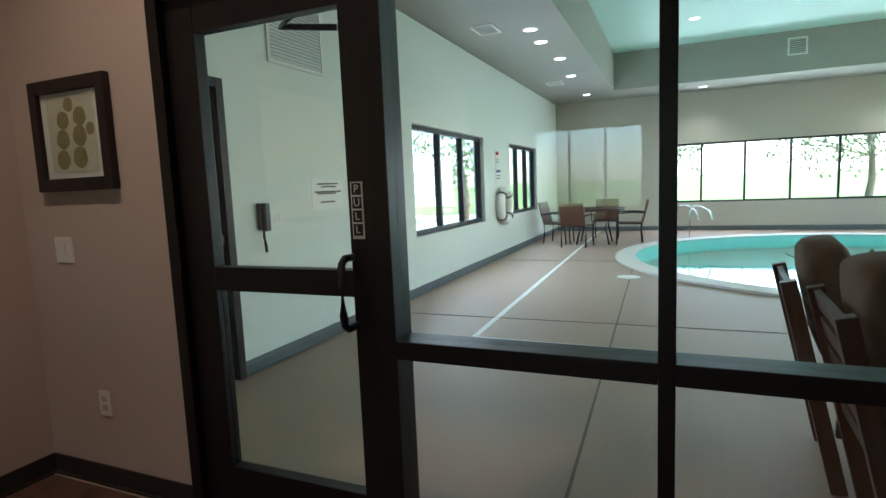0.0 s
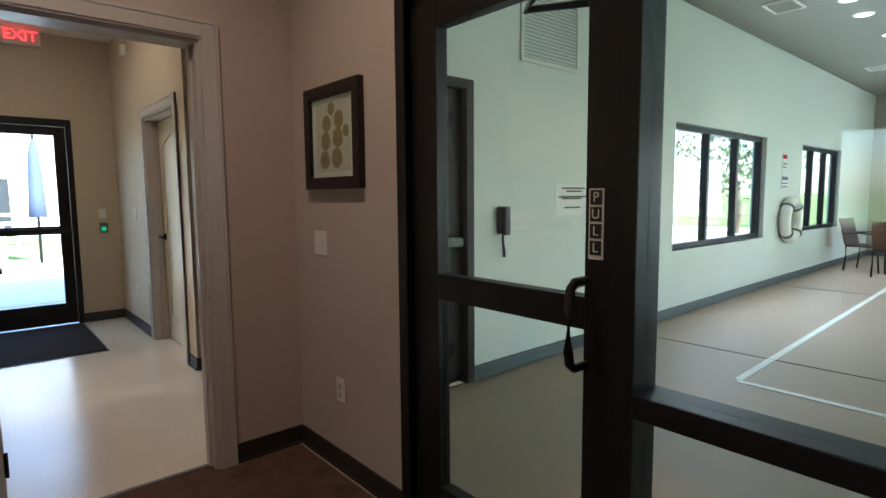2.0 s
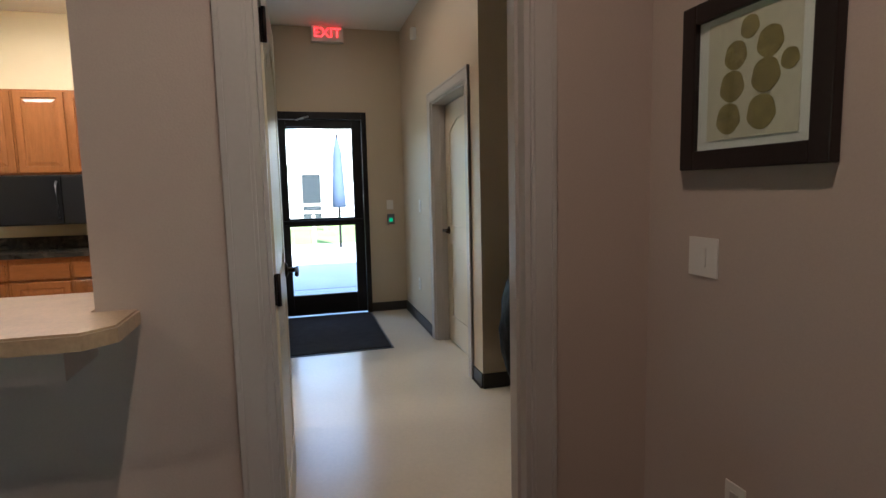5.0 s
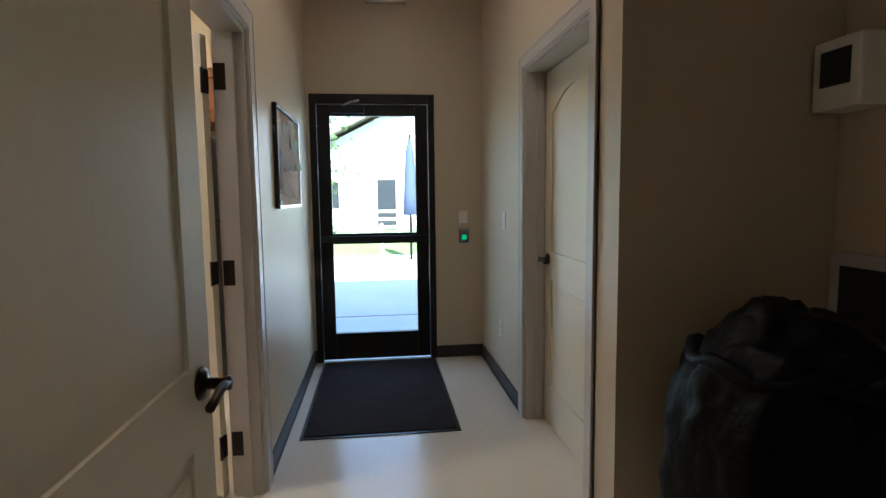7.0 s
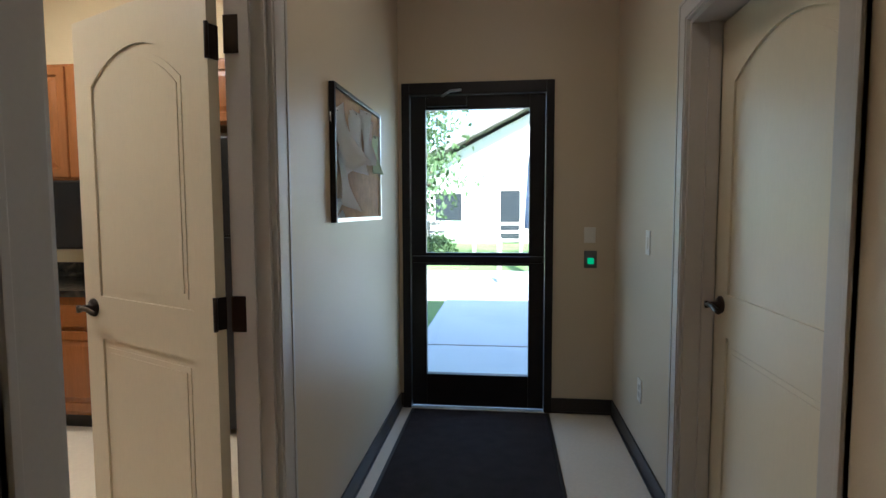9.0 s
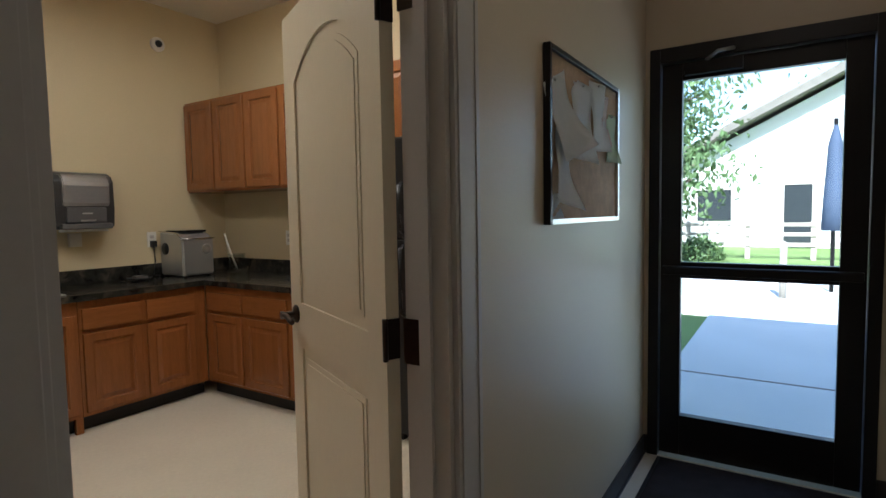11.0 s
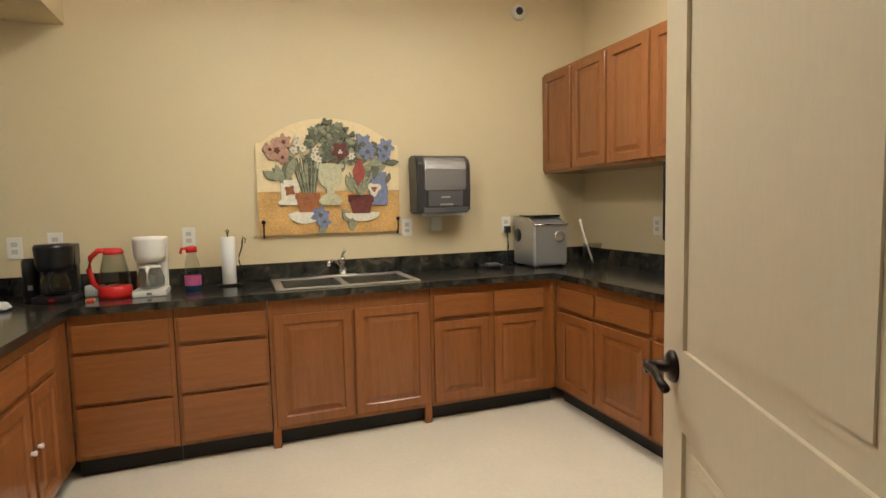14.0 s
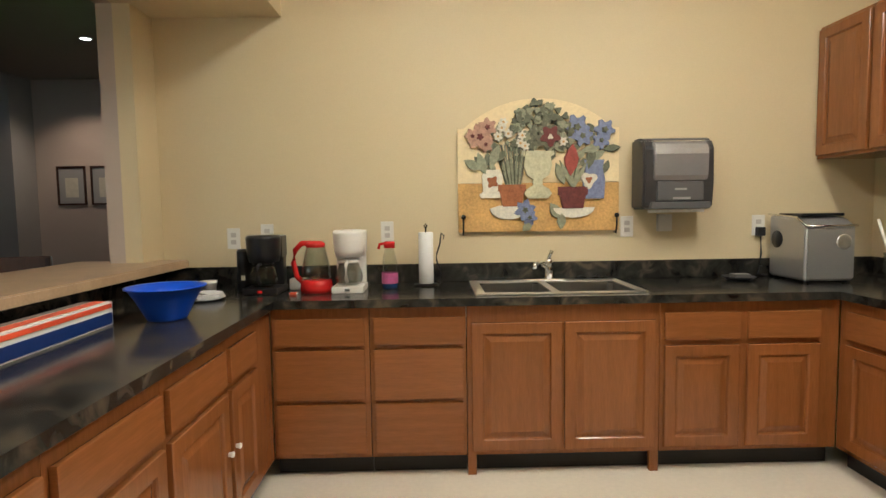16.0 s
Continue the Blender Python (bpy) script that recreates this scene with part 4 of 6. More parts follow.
def base_unit(m, w, depth, fronts, label, legs=(), top=0.0):
    """A base cabinet on a black toe kick. m: u along, v up, w out at the face. fronts: (kind, u0, u1, v0, v1)."""
    cab = thing("base_cabinet", m @ Vector((w / 2, 0, -depth / 2)), label, "cabinet", "kitchen base cabinets")
    bm = bmesh.new()
    box(bm, 0.001, w - 0.001, 0.10, top or CTZ - 0.04, -depth, 0, m, 0.001)
    if top:
        box(bm, 0.001, w - 0.001, top, CTZ - 0.04, -0.018, 0, m)
    part("body", bm, M_WOOD, cab)
    bm = bmesh.new()
    box(bm, 0.001, w - 0.001, 0.002, 0.10, -depth, -0.06, m)
    part("toe_kick", bm, M_TOE, cab, "black toe kick")
    for u in legs:
        bm = bmesh.new()
        box(bm, u - 0.021, u + 0.021, 0.0, 0.10, -0.03, 0.0, m, 0.002)
        part("stile_foot", bm, M_WOOD, cab)
    for kind, u0, u1, v0, v1 in fronts:
        bm = bmesh.new()
        raised_front(bm, m @ Matrix.Translation((u0, v0, 0.001)), u1 - u0, v1 - v0, door=kind == "door")
        part("door" if kind == "door" else "drawer", bm, M_WOOD if kind == "door" else M_WOODH, cab)
    return cab


def wall_unit(m, w, h, depth, n, label):
    cab = thing("wall_cabinet", m @ Vector((w / 2, 0, -depth / 2)), label, "cabinet", "kitchen wall cabinets")
    bm = bmesh.new()
    box(bm, 0.001, w - 0.001, 0, h, -depth, 0, m, 0.001)
    part("body", bm, M_WOOD, cab)
    dw = w / n
    for i in range(n):
        bm = bmesh.new()
        raised_front(bm, m @ Matrix.Translation((i * dw + 0.012, 0.018, 0.001)), dw - 0.024, h - 0.036)
        part("door", bm, M_WOOD, cab)
    return cab


SF = lambda x: frame_of((x, -2.70, 0), (-1, 0, 0), UP, (0, 1, 0))
DT, DB = 0.775, 0.125
bank = [("drawer", 0.02, 0.44, 0.645, DT), ("drawer", 0.02, 0.44, 0.385, 0.625), ("drawer", 0.02, 0.44, DB, 0.365)]
base_unit(SF(-3.692), 0.462, 0.56, bank, "honey-stained oak base cabinet with three drawers")
base_unit(SF(-4.155), 0.455, 0.56, bank, "honey-stained oak base cabinet with three drawers")
base_unit(SF(-4.612), 0.918, 0.56, [("door", 0.022, 0.45, DB, 0.742), ("door", 0.462, 0.895, DB, 0.742)], "honey-stained oak sink cabinet with two panelled doors", (0.021, 0.897), 0.66)
base_unit(SF(-5.532), 0.86, 0.56, [("drawer", 0.018, 0.375, 0.645, DT), ("drawer", 0.415, 0.76, 0.645, DT), ("door", 0.018, 0.375, DB, 0.618), ("door", 0.415, 0.76, DB, 0.618)], "honey-stained oak base cabinet with two drawers over two doors")
# west run, from the corner to the fridge
WF = lambda y: frame_of((-6.395, y, 0), (0, 1, 0), UP, (1, 0, 0))
y = -2.699
for w in (0.44, 0.47, 0.47, 0.40):
    base_unit(WF(y), w, 0.60, [("drawer", 0.06 if y < -2.6 else 0.018, w - 0.018, 0.645, DT), ("door", 0.06 if y < -2.6 else 0.018, w - 0.018, DB, 0.618)], "honey-stained oak base cabinet with a drawer over a door")
    y += w
# east run under the serving counter
EF = lambda y: frame_of((-3.69, y, 0), (0, -1, 0), UP, (-1, 0, 0))
y = 0.16
for w in (0.46, 0.46, 0.46, 0.46, 0.46):
    base_unit(EF(y), w, 0.755, [("drawer", 0.018, w - 0.018, 0.645, DT), ("door", 0.018, w - 0.018, DB, 0.618)], "honey-stained oak base cabinet with a drawer over a door")
    y -= w
base_unit(EF(y), 0.558, 0.755, [("drawer", 0.018, 0.31, 0.645, DT), ("door", 0.018, 0.31, DB, 0.618)], "honey-stained oak corner base cabinet with a drawer over a door")
for ky in (-2.10, -2.175):
    kn = thing("child_lock", (-3.72, ky, 0.43), "small white knob stuck to a cabinet door", "knob")
    bm = bmesh.new()
    lathe(bm, [(0.008, 0), (0.008, 0.008), (0.011, 0.012), (0.010, 0.018), (0.0, 0.02)], frame_of((-3.710, ky, 0.40), (0, -1, 0), UP, (-1, 0, 0)), 12)
    part("knob", bm, M_WHITEPL, kn)

# worktop: one piece round three walls, with a hole for the sink
KX0, KX1, KY0, KY1 = -5.476, -4.672, -3.205, -2.735
ct = thing("worktop", (-5.0, -2.95, CTZ - 0.04), "dark mottled green-black laminate worktop with a low upstand", "worktop")
bm = bmesh.new()
for x0, x1, y0, y1 in ((-6.998, KX0, -3.268, -2.665), (KX1, -2.932, -3.268, -2.665), (KX0, KX1, -3.268, KY0), (KX0, KX1, KY1, -2.665), (-6.998, -6.365, -2.665, -0.915), (-3.72, -2.932, -2.665, 0.185)):
    box(bm, x0, x1, y0, y1, CTZ - 0.039, CTZ)
bmesh.ops.remove_doubles(bm, verts=bm.verts, dist=0.0005)
part("slab", bm, M_COUNTER, ct)
for x0, x1, y0, y1 in ((-6.998, -2.932, -3.268, -3.25), (-6.998, -6.98, -3.25, -0.915), (-2.95, -2.932, -3.25, 0.185)):
    boxpart("upstand", x0, x1, y0, y1, CTZ + 0.0005, CTZ + 0.105, M_COUNTER, ct, bevel=0.003)

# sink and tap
# darker steel than the rim: the shade inside the bowls is in the colour
M_BOWL_SHADE = material("steel_darkened_for_shade", (0.50, 0.49, 0.47), 0.28, metal=1.0, var=0.08, scale=6, fine=160, bump=0.01)
sk = thing("kitchen_sink", (-5.07, -2.96, CTZ), "stainless steel double-bowl sink set in the worktop", "sink")
bm = bmesh.new()
cx = -5.05
for x0, x1, y0, y1 in ((KX0 - 0.012, KX1 + 0.012, KY0 - 0.012, KY0 + 0.075), (KX0 - 0.012, KX1 + 0.012, KY1 - 0.03, KY1 + 0.012), (KX0 - 0.012, KX0 + 0.035, KY0 + 0.075, KY1 - 0.03), (KX1 - 0.035, KX1 + 0.012, KY0 + 0.075, KY1 - 0.03), (cx - 0.02, cx + 0.02, KY0 + 0.075, KY1 - 0.03)):
    box(bm, x0, x1, y0, y1, CTZ + 0.001, CTZ + 0.009, None, 0.003)
part("rim", bm, M_STEEL, sk)
for x0, x1 in ((KX0 + 0.035, cx - 0.02), (cx + 0.02, KX1 - 0.035)):
    bm = bmesh.new()
    box(bm, x0 + 0.0, x1, KY0 + 0.075, KY1 - 0.03, CTZ - 0.17, CTZ + 0.002)
    topf = max(bm.faces, key=lambda f: f.calc_center_median().z)
    bm.faces.remove(topf)
    es = [e for e in bm.edges if e.is_manifold]
    bmesh.ops.bevel(bm, geom=es, offset=0.03, segments=4, affect="EDGES")
    bmesh.ops.reverse_faces(bm, faces=bm.faces)
    part("bowl", bm, M_BOWL_SHADE, sk, "steel bowl with its inner shade put into the colour")
tp = thing("kitchen_tap", (-5.07, -3.165, CTZ), "chrome single-lever kitchen tap behind the sink", "tap")
bm = bmesh.new()
box(bm, -5.19, -4.95, -3.19, -3.145, CTZ + 0.009, CTZ + 0.022, None, 0.006)
lathe(bm, [(0.026, 0.0), (0.024, 0.05), (0.022, 0.085), (0.026, 0.10), (0.0, 0.115)], Matrix.Translation((-5.10, -3.167, CTZ + 0.02)), 18)
part("body", bm, M_CHROME, tp)
bm = bmesh.new()
tube(bm, [(-5.10, -3.165, CTZ + 0.06), (-5.06, -3.10, CTZ + 0.10), (-5.02, -3.03, CTZ + 0.125), (-4.99, -2.98, CTZ + 0.12), (-4.985, -2.97, CTZ + 0.10)], 0.011)
part("spout", bm, M_CHROME, tp)
bm = bmesh.new()
tube(bm, [(-5.10, -3.167, CTZ + 0.12), (-5.105, -3.165, CTZ + 0.15), (-5.115, -3.15, CTZ + 0.175)], 0.010)
part("lever", bm, M_CHROME, tp)

# wall cabinets and microwave, fridge
WU = lambda y, z: frame_of((-6.66, y, z), (0, 1, 0), UP, (1, 0, 0))
wall_unit(WU(-3.268, 1.53), 0.38, 0.73, 0.335, 1, "honey-stained oak wall cabinet with one door")
wall_unit(WU(-2.886, 1.53), 0.76, 0.73, 0.335, 2, "honey-stained oak wall cabinet with two doors")
wall_unit(WU(-2.124, 1.53), 0.38, 0.73, 0.335, 1, "honey-stained oak wall cabinet with one door")
wall_unit(WU(-1.742, 1.53), 0.80, 0.73, 0.335, 2, "honey-stained oak wall cabinet with two doors")
wall_unit(WU(-0.935, 1.86), 0.78, 0.40, 0.335, 2, "short honey-stained oak cabinet over the fridge")
mw = thing("microwave", (-6.8, -1.5, 1.06), "black microwave oven hung under the wall cabinets", "microwave")
boxpart("body", -6.98, -6.62, -1.98, -1.22, 1.09, 1.525, M_BLACK, mw, bevel=0.008)
boxpart("door", -6.62, -6.60, -1.97, -1.42, 1.10, 1.515, M_SMOKE, mw, "glossy black door", bevel=0.006)
boxpart("control_panel", -6.62, -6.603, -1.41, -1.23, 1.10, 1.515, M_BLACK, mw, "black control panel", bevel=0.005)
bm = bmesh.new()
tube(bm, [(-6.60, -1.45, 1.15), (-6.575, -1.45, 1.17), (-6.575, -1.45, 1.45), (-6.60, -1.45, 1.47)], 0.009)
part("handle", bm, M_BLACK, mw)
fr = thing("refrigerator", (-6.65, -0.6, 0), "black upright refrigerator beside the counter", "refrigerator")
boxpart("body", -6.98, -6.46, -0.905, -0.16, 0.02, 1.76, M_BLACK, fr, bevel=0.01)
boxpart("door", -6.458, -6.40, -0.90, -0.165, 0.06, 1.18, M_BLACK, fr, bevel=0.012)
boxpart("freezer_door", -6.458, -6.40, -0.90, -0.165, 1.195, 1.755, M_BLACK, fr, bevel=0.012)
for z0, z1 in ((0.75, 1.15), (1.22, 1.5)):
    bm = bmesh.new()
    tube(bm, [(-6.40, -0.85, z0), (-6.365, -0.85, z0 + 0.02), (-6.365, -0.85, z1 - 0.02), (-6.40, -0.85, z1)], 0.011)
    part("handle", bm, M_BLACK, fr)

# kitchen ceiling fixtures
for nm, fx, fy, fw2, fl, mt, lab in (("kitchen", -5.95, -1.45, 0.15, 0.60, M_LIT, "white fluorescent wrap light on the kitchen ceiling"), ("kitchen", -4.55, -1.45, 0.15, 0.60, M_LIT, "white fluorescent wrap light on the kitchen ceiling"), ("corridor", -5.2, 1.0, 0.56, 0.14, M_LITCORR, "white fluorescent wrap light on the corridor ceiling")):
    fx_ob = thing("ceiling_light", (fx, fy, CEIL), lab, "lamp", "fluorescent ceiling lights")
    bm = bmesh.new()
    prism(bm, [(-fw2, 0), (fw2, 0), (fw2, -0.03), (fw2 * 0.75, -0.075), (-fw2 * 0.75, -0.075), (-fw2, -0.03)], frame_of((fx, fy - fl, CEIL - 0.012), (1, 0, 0), UP, (0, -1, 0)), -2 * fl, 0, 0.0)
    part("diffuser", bm, mt, fx_ob, "lit ribbed diffuser")
    for yy in (fy - fl - 0.02, fy + fl):
        boxpart("end_cap", fx - fw2 - 0.004, fx + fw2 + 0.004, yy, yy + 0.02, CEIL - 0.092, CEIL - 0.001, M_WHITEPL, fx_ob)

# ---- kitchen things ----
art = thing("wall_plaque", (-5.06, YS, 1.15), "arched relief plaque painted with potted flowers on a yellow table", "plaque")
FA = frame_of((-4.605, YS + 0.012, 1.145), (-1, 0, 0), UP, (0, 1, 0)) @ Matrix.Diagonal((1.04, 1.06, 1, 1))
AW, AH = 0.875, 0.545
M_ACREAM = material("plaque_cream", (0.78, 0.64, 0.38), 0.6, var=0.09, scale=9, fine=60, bump=0.1)
M_AYEL = material("plaque_ochre", (0.60, 0.36, 0.12), 0.55, var=0.3, scale=7, fine=70, bump=0.1)
M_AGREEN = material("plaque_green", (0.13, 0.135, 0.085), 0.6, var=0.4, scale=40, fine=90, bump=0.1)
M_AGREEN2 = material("plaque_pale_green", (0.28, 0.29, 0.19), 0.6, var=0.3, scale=40, fine=90, bump=0.1)
M_ABLUE = material("plaque_blue", (0.20, 0.23, 0.36), 0.6, var=0.3, scale=40, fine=90, bump=0.1)
M_APINK = material("plaque_salmon", (0.46, 0.27, 0.19), 0.6, var=0.3, scale=40, fine=90, bump=0.1)
M_AWHITE = material("plaque_white", (0.72, 0.68, 0.56), 0.6, var=0.15, scale=40, fine=90, bump=0.1)
M_ATERRA = material("plaque_terracotta", (0.34, 0.12, 0.045), 0.6, var=0.3, scale=30, fine=90, bump=0.1)
M_ADARK = material("plaque_maroon", (0.14, 0.035, 0.03), 0.6, var=0.3, scale=30, fine=90, bump=0.1)
M_ARED = material("plaque_red", (0.34, 0.07, 0.05), 0.6, var=0.3, scale=30, fine=90, bump=0.1)


def arch_top(u):
    s = abs(u - AW / 2) / (AW / 2)
    return AH if s > 0.93 else AH + 0.155 * (1 - (s / 0.93) ** 2.2)


bm = bmesh.new()
prism(bm, [(0, 0.26), (AW, 0.26)] + [(AW * (1 - i / 28), arch_top(AW * (1 - i / 28))) for i in range(29)], FA, 0, 0.016, 0.003)
part("background_board", bm, M_ACREAM, art)
bm = bmesh.new()
prism(bm, [(0.0, 0), (AW - 0.0, 0), (AW, 0.258), (0.0, 0.258)], FA, 0, 0.018, 0.003)
part("table_board", bm, M_AYEL, art)


def relief(name, pts, mat, d=0.03, base=0.012):
    bm = bmesh.new()
    prism(bm, pts, FA, base, d, 0.002)
    part(name, bm, mat, art)


def mirrored(cx, half):
    """A symmetrical outline about cx from (half width, height) pairs."""
    return [(cx - w, v) for w, v in half] + [(cx + w, v) for w, v in reversed(half)]


def blob(name, cu, cv, r, mat, petals=5, depth=0.034, squash=1.0, base=0.018):
    ph = random.uniform(0, 6)
    relief(name, [(cu + r * (0.80 + 0.20 * math.cos(petals * t + ph)) * math.cos(t), cv + squash * r * (0.80 + 0.20 * math.cos(petals * t + ph)) * math.sin(t)) for t in [k * 2 * math.pi / 24 for k in range(24)]], mat, depth, base)


def leaf_shape(name, u, v, ln, wd, ang, mat, depth=0.03):
    c, s = math.cos(ang), math.sin(ang)
    prof = [(0, 0), (0.3, 0.8), (0.55, 1), (0.8, 0.6), (1, 0), (0.8, -0.6), (0.55, -1), (0.3, -0.8)]
    relief(name, [(u + c * a * ln - s * b * wd / 2, v + s * a * ln + c * b * wd / 2) for a, b in prof], mat, depth, 0.018)


# pots and crockery
relief("urn", mirrored(0.43, [(0.055, 0.175), (0.075, 0.20), (0.06, 0.225), (0.025, 0.245), (0.025, 0.275), (0.06, 0.30), (0.075, 0.345), (0.07, 0.395), (0.09, 0.405), (0.085, 0.425)]), material("plaque_celadon", (0.52, 0.50, 0.33), 0.6, var=0.2, scale=30, fine=90, bump=0.1), 0.04)
relief("pot", mirrored(0.29, [(0.05, 0.135), (0.068, 0.215), (0.075, 0.215), (0.075, 0.25)]), M_ATERRA, 0.038)
relief("pot", mirrored(0.62, [(0.055, 0.12), (0.07, 0.19), (0.08, 0.19), (0.08, 0.235)]), M_ADARK, 0.038)
relief("saucer", [(0.27 + 0.10 * math.cos(t), 0.125 + 0.06 * math.sin(t)) for t in [math.pi + k * math.pi / 10 for k in range(11)]] + [(0.33, 0.14), (0.22, 0.14)], M_AWHITE, 0.034)
relief("saucer", [(0.625 + 0.115 * math.cos(t), 0.125 + 0.055 * math.sin(t)) for t in [math.pi + k * math.pi / 10 for k in range(11)]], M_AWHITE, 0.034)
relief("jug", mirrored(0.185, [(0.065, 0.18), (0.07, 0.20), (0.05, 0.215), (0.055, 0.30), (0.04, 0.33)]), M_AWHITE, 0.034)
relief("jug", mirrored(0.735, [(0.055, 0.17), (0.06, 0.27), (0.045, 0.33), (0.055, 0.375)]), M_ABLUE, 0.034)
blob("medallion", 0.705, 0.27, 0.05, M_AWHITE, 3, 0.038)
blob("medallion_centre", 0.705, 0.27, 0.02, M_ATERRA, 3, 0.042)
blob("pansy_small", 0.185, 0.265, 0.035, M_ATERRA, 4, 0.038)
random.seed(5)
# ivy over the urn
for i in range(190):
    a, rr = random.uniform(0, math.pi), random.uniform(0.03, 1) ** 0.6
    u, v = 0.445 + 0.185 * rr * math.cos(a), 0.44 + 0.245 * rr * math.sin(a)
    v = min(v, arch_top(u) + 0.005)
    blob("ivy_leaf", u, v, random.uniform(0.014, 0.026), random.choice((M_AGREEN, M_AGREEN, M_AGREEN2)), random.choice((3, 5)), random.uniform(0.028, 0.046), 1.0, 0.016)
for i in range(60):
    u, v = random.uniform(0.07, 0.80), random.uniform(0.30, 0.52)
    if 0.34 < u < 0.52 and v < 0.43:
        continue
    leaf_shape("foliage_leaf", u, v, random.uniform(0.055, 0.085), random.uniform(0.03, 0.045), random.uniform(0, 6.28), random.choice((M_AGREEN, M_AGREEN2, M_AGREEN)), random.uniform(0.028, 0.034))
blob("pansy", 0.495, 0.50, 0.06, M_ADARK, 5, 0.05)
blob("pansy_eye", 0.495, 0.495, 0.016, M_AWHITE, 3, 0.054)
for u, v, r, mt in ((0.12, 0.50, 0.075, M_APINK), (0.16, 0.55, 0.055, M_APINK), (0.08, 0.505, 0.045, M_APINK), (0.15, 0.46, 0.045, M_APINK), (0.64, 0.545, 0.075, M_ABLUE), (0.67, 0.50, 0.06, M_ABLUE), (0.79, 0.53, 0.062, M_ABLUE), (0.77, 0.475, 0.05, M_ABLUE), (0.36, 0.115, 0.062, M_ABLUE), (0.385, 0.075, 0.045, M_ABLUE)):
    blob("bloom", u, v, r, mt, 6, random.uniform(0.034, 0.044))
    blob("bloom_centre", u, v, r * 0.28, M_AGREEN if mt is M_ABLUE else M_ADARK, 5, 0.05)
for u, v in ((0.235, 0.545), (0.215, 0.50), (0.27, 0.515), (0.245, 0.575), (0.345, 0.505), (0.335, 0.465), (0.36, 0.45), (0.565, 0.47)):
    blob("daffodil", u, v, 0.027, M_AWHITE, 6, 0.046)
    blob("daffodil_cup", u, v, 0.008, M_AYEL, 6, 0.05)
for i in range(11):
    u0 = 0.26 + i * 0.0075
    u1 = 0.20 + i * 0.017
    relief("stem", [(u0 - 0.004, 0.25), (u0 + 0.004, 0.25), (u1 + 0.004, 0.46), (u1 - 0.004, 0.46)], M_AGREEN2 if i % 2 else M_AGREEN, 0.03 + 0.001 * i)
for u, v, ln, wd, an in ((0.15, 0.30, 0.13, 0.05, 1.9), (0.12, 0.33, 0.10, 0.05, 2.6), (0.17, 0.33, 0.14, 0.05, 1.2), (0.68, 0.36, 0.13, 0.05, 0.5), (0.70, 0.32, 0.14, 0.05, 1.3), (0.66, 0.42, 0.12, 0.045, 0.2), (0.53, 0.36, 0.12, 0.05, -1.2), (0.50, 0.15, 0.10, 0.06, -1.0), (0.56, 0.10, 0.09, 0.05, -1.6), (0.40, 0.05, 0.07, 0.045, -2.4), (0.78, 0.43, 0.1, 0.04, 0.1)):
    leaf_shape("leaf", u, v, ln, wd, an, random.choice((M_AGREEN, M_AGREEN2)), random.uniform(0.033, 0.041))
leaf_shape("red_spathe", 0.605, 0.29, 0.17, 0.075, 1.5, M_ARED, 0.044)
for an in (1.1, 1.35, 1.7, 2.0):
    leaf_shape("blade", 0.62, 0.22, 0.17, 0.022, an, M_AGREEN2, 0.04)
for u in (0.025, AW - 0.02):
    bm = bmesh.new()
    tube(bm, [FA @ Vector(p) for p in ((u, -0.005, 0.0), (u, -0.012, 0.03), (u, 0.03, 0.045), (u, 0.075, 0.045))], 0.005)
    lathe(bm, [(0.001, -0.012), (0.012, -0.006), (0.013, 0.003), (0.008, 0.01), (0.001, 0.012)], FA @ Matrix.Translation((u, 0.082, 0.045)), 12, False)
    part("hook", bm, M_IRON, art, "black iron hook")

td = thing("towel_dispenser", (-5.785, YS, 1.25), "smoked grey paper towel dispenser on the cream wall", "dispenser")
FT = frame_of((-5.785, YS, 1.25), (-1, 0, 0), UP, (0, 1, 0))
FTS = FT @ Matrix(((0, 0, 1, 0), (0, 1, 0, 0), (1, 0, 0, 0), (0, 0, 0, 1)))  # profile in (out, up), extruded across
M_TDBODY = material("charcoal_dispenser_plastic", (0.045, 0.043, 0.042), 0.32, var=0.06, bump=0.01)
M_TDCOVER = material("smoked_silver_cover", (0.42, 0.41, 0.40), 0.24, metal=0.6, var=0.05, bump=0.0)
M_TDPANEL = material("grey_dispenser_panel", (0.105, 0.102, 0.10), 0.3, var=0.05, bump=0.0)
bm = bmesh.new()
prism(bm, [(0.002, 0.01), (0.002, 0.40), (0.10, 0.40), (0.155, 0.385), (0.185, 0.34), (0.19, 0.15), (0.175, 0.02), (0.15, 0.01)], FTS, -0.192, 0.192)
bmesh.ops.bevel(bm, geom=bm.edges[:], offset=0.012, segments=3, affect="EDGES")
part("body", bm, M_TDBODY, td, "charcoal rounded housing")
bm = bmesh.new()
curve = [(0.10, 0.388)] + [(0.155 + 0.062 * math.sin(q), 0.275 + 0.105 * math.cos(q)) for q in [0.1 + 0.3 * k for k in range(5)]] + [(0.208, 0.19), (0.196, 0.165), (0.12, 0.165)]
prism(bm, curve, FTS, -0.142, 0.15)
bmesh.ops.bevel(bm, geom=[e for e in bm.edges if len(e.link_faces) == 2 and e.calc_face_angle(0) > 1.2], offset=0.006, segments=2, affect="EDGES")
part("cover", bm, M_TDCOVER, td, "smoked silver curved cover")
bm = bmesh.new()
box(bm, -0.122, 0.128, 0.055, 0.158, 0.15, 0.203, FT, 0.008)
part("lower_panel", bm, M_TDPANEL, td, "grey lower panel")
bm = bmesh.new()
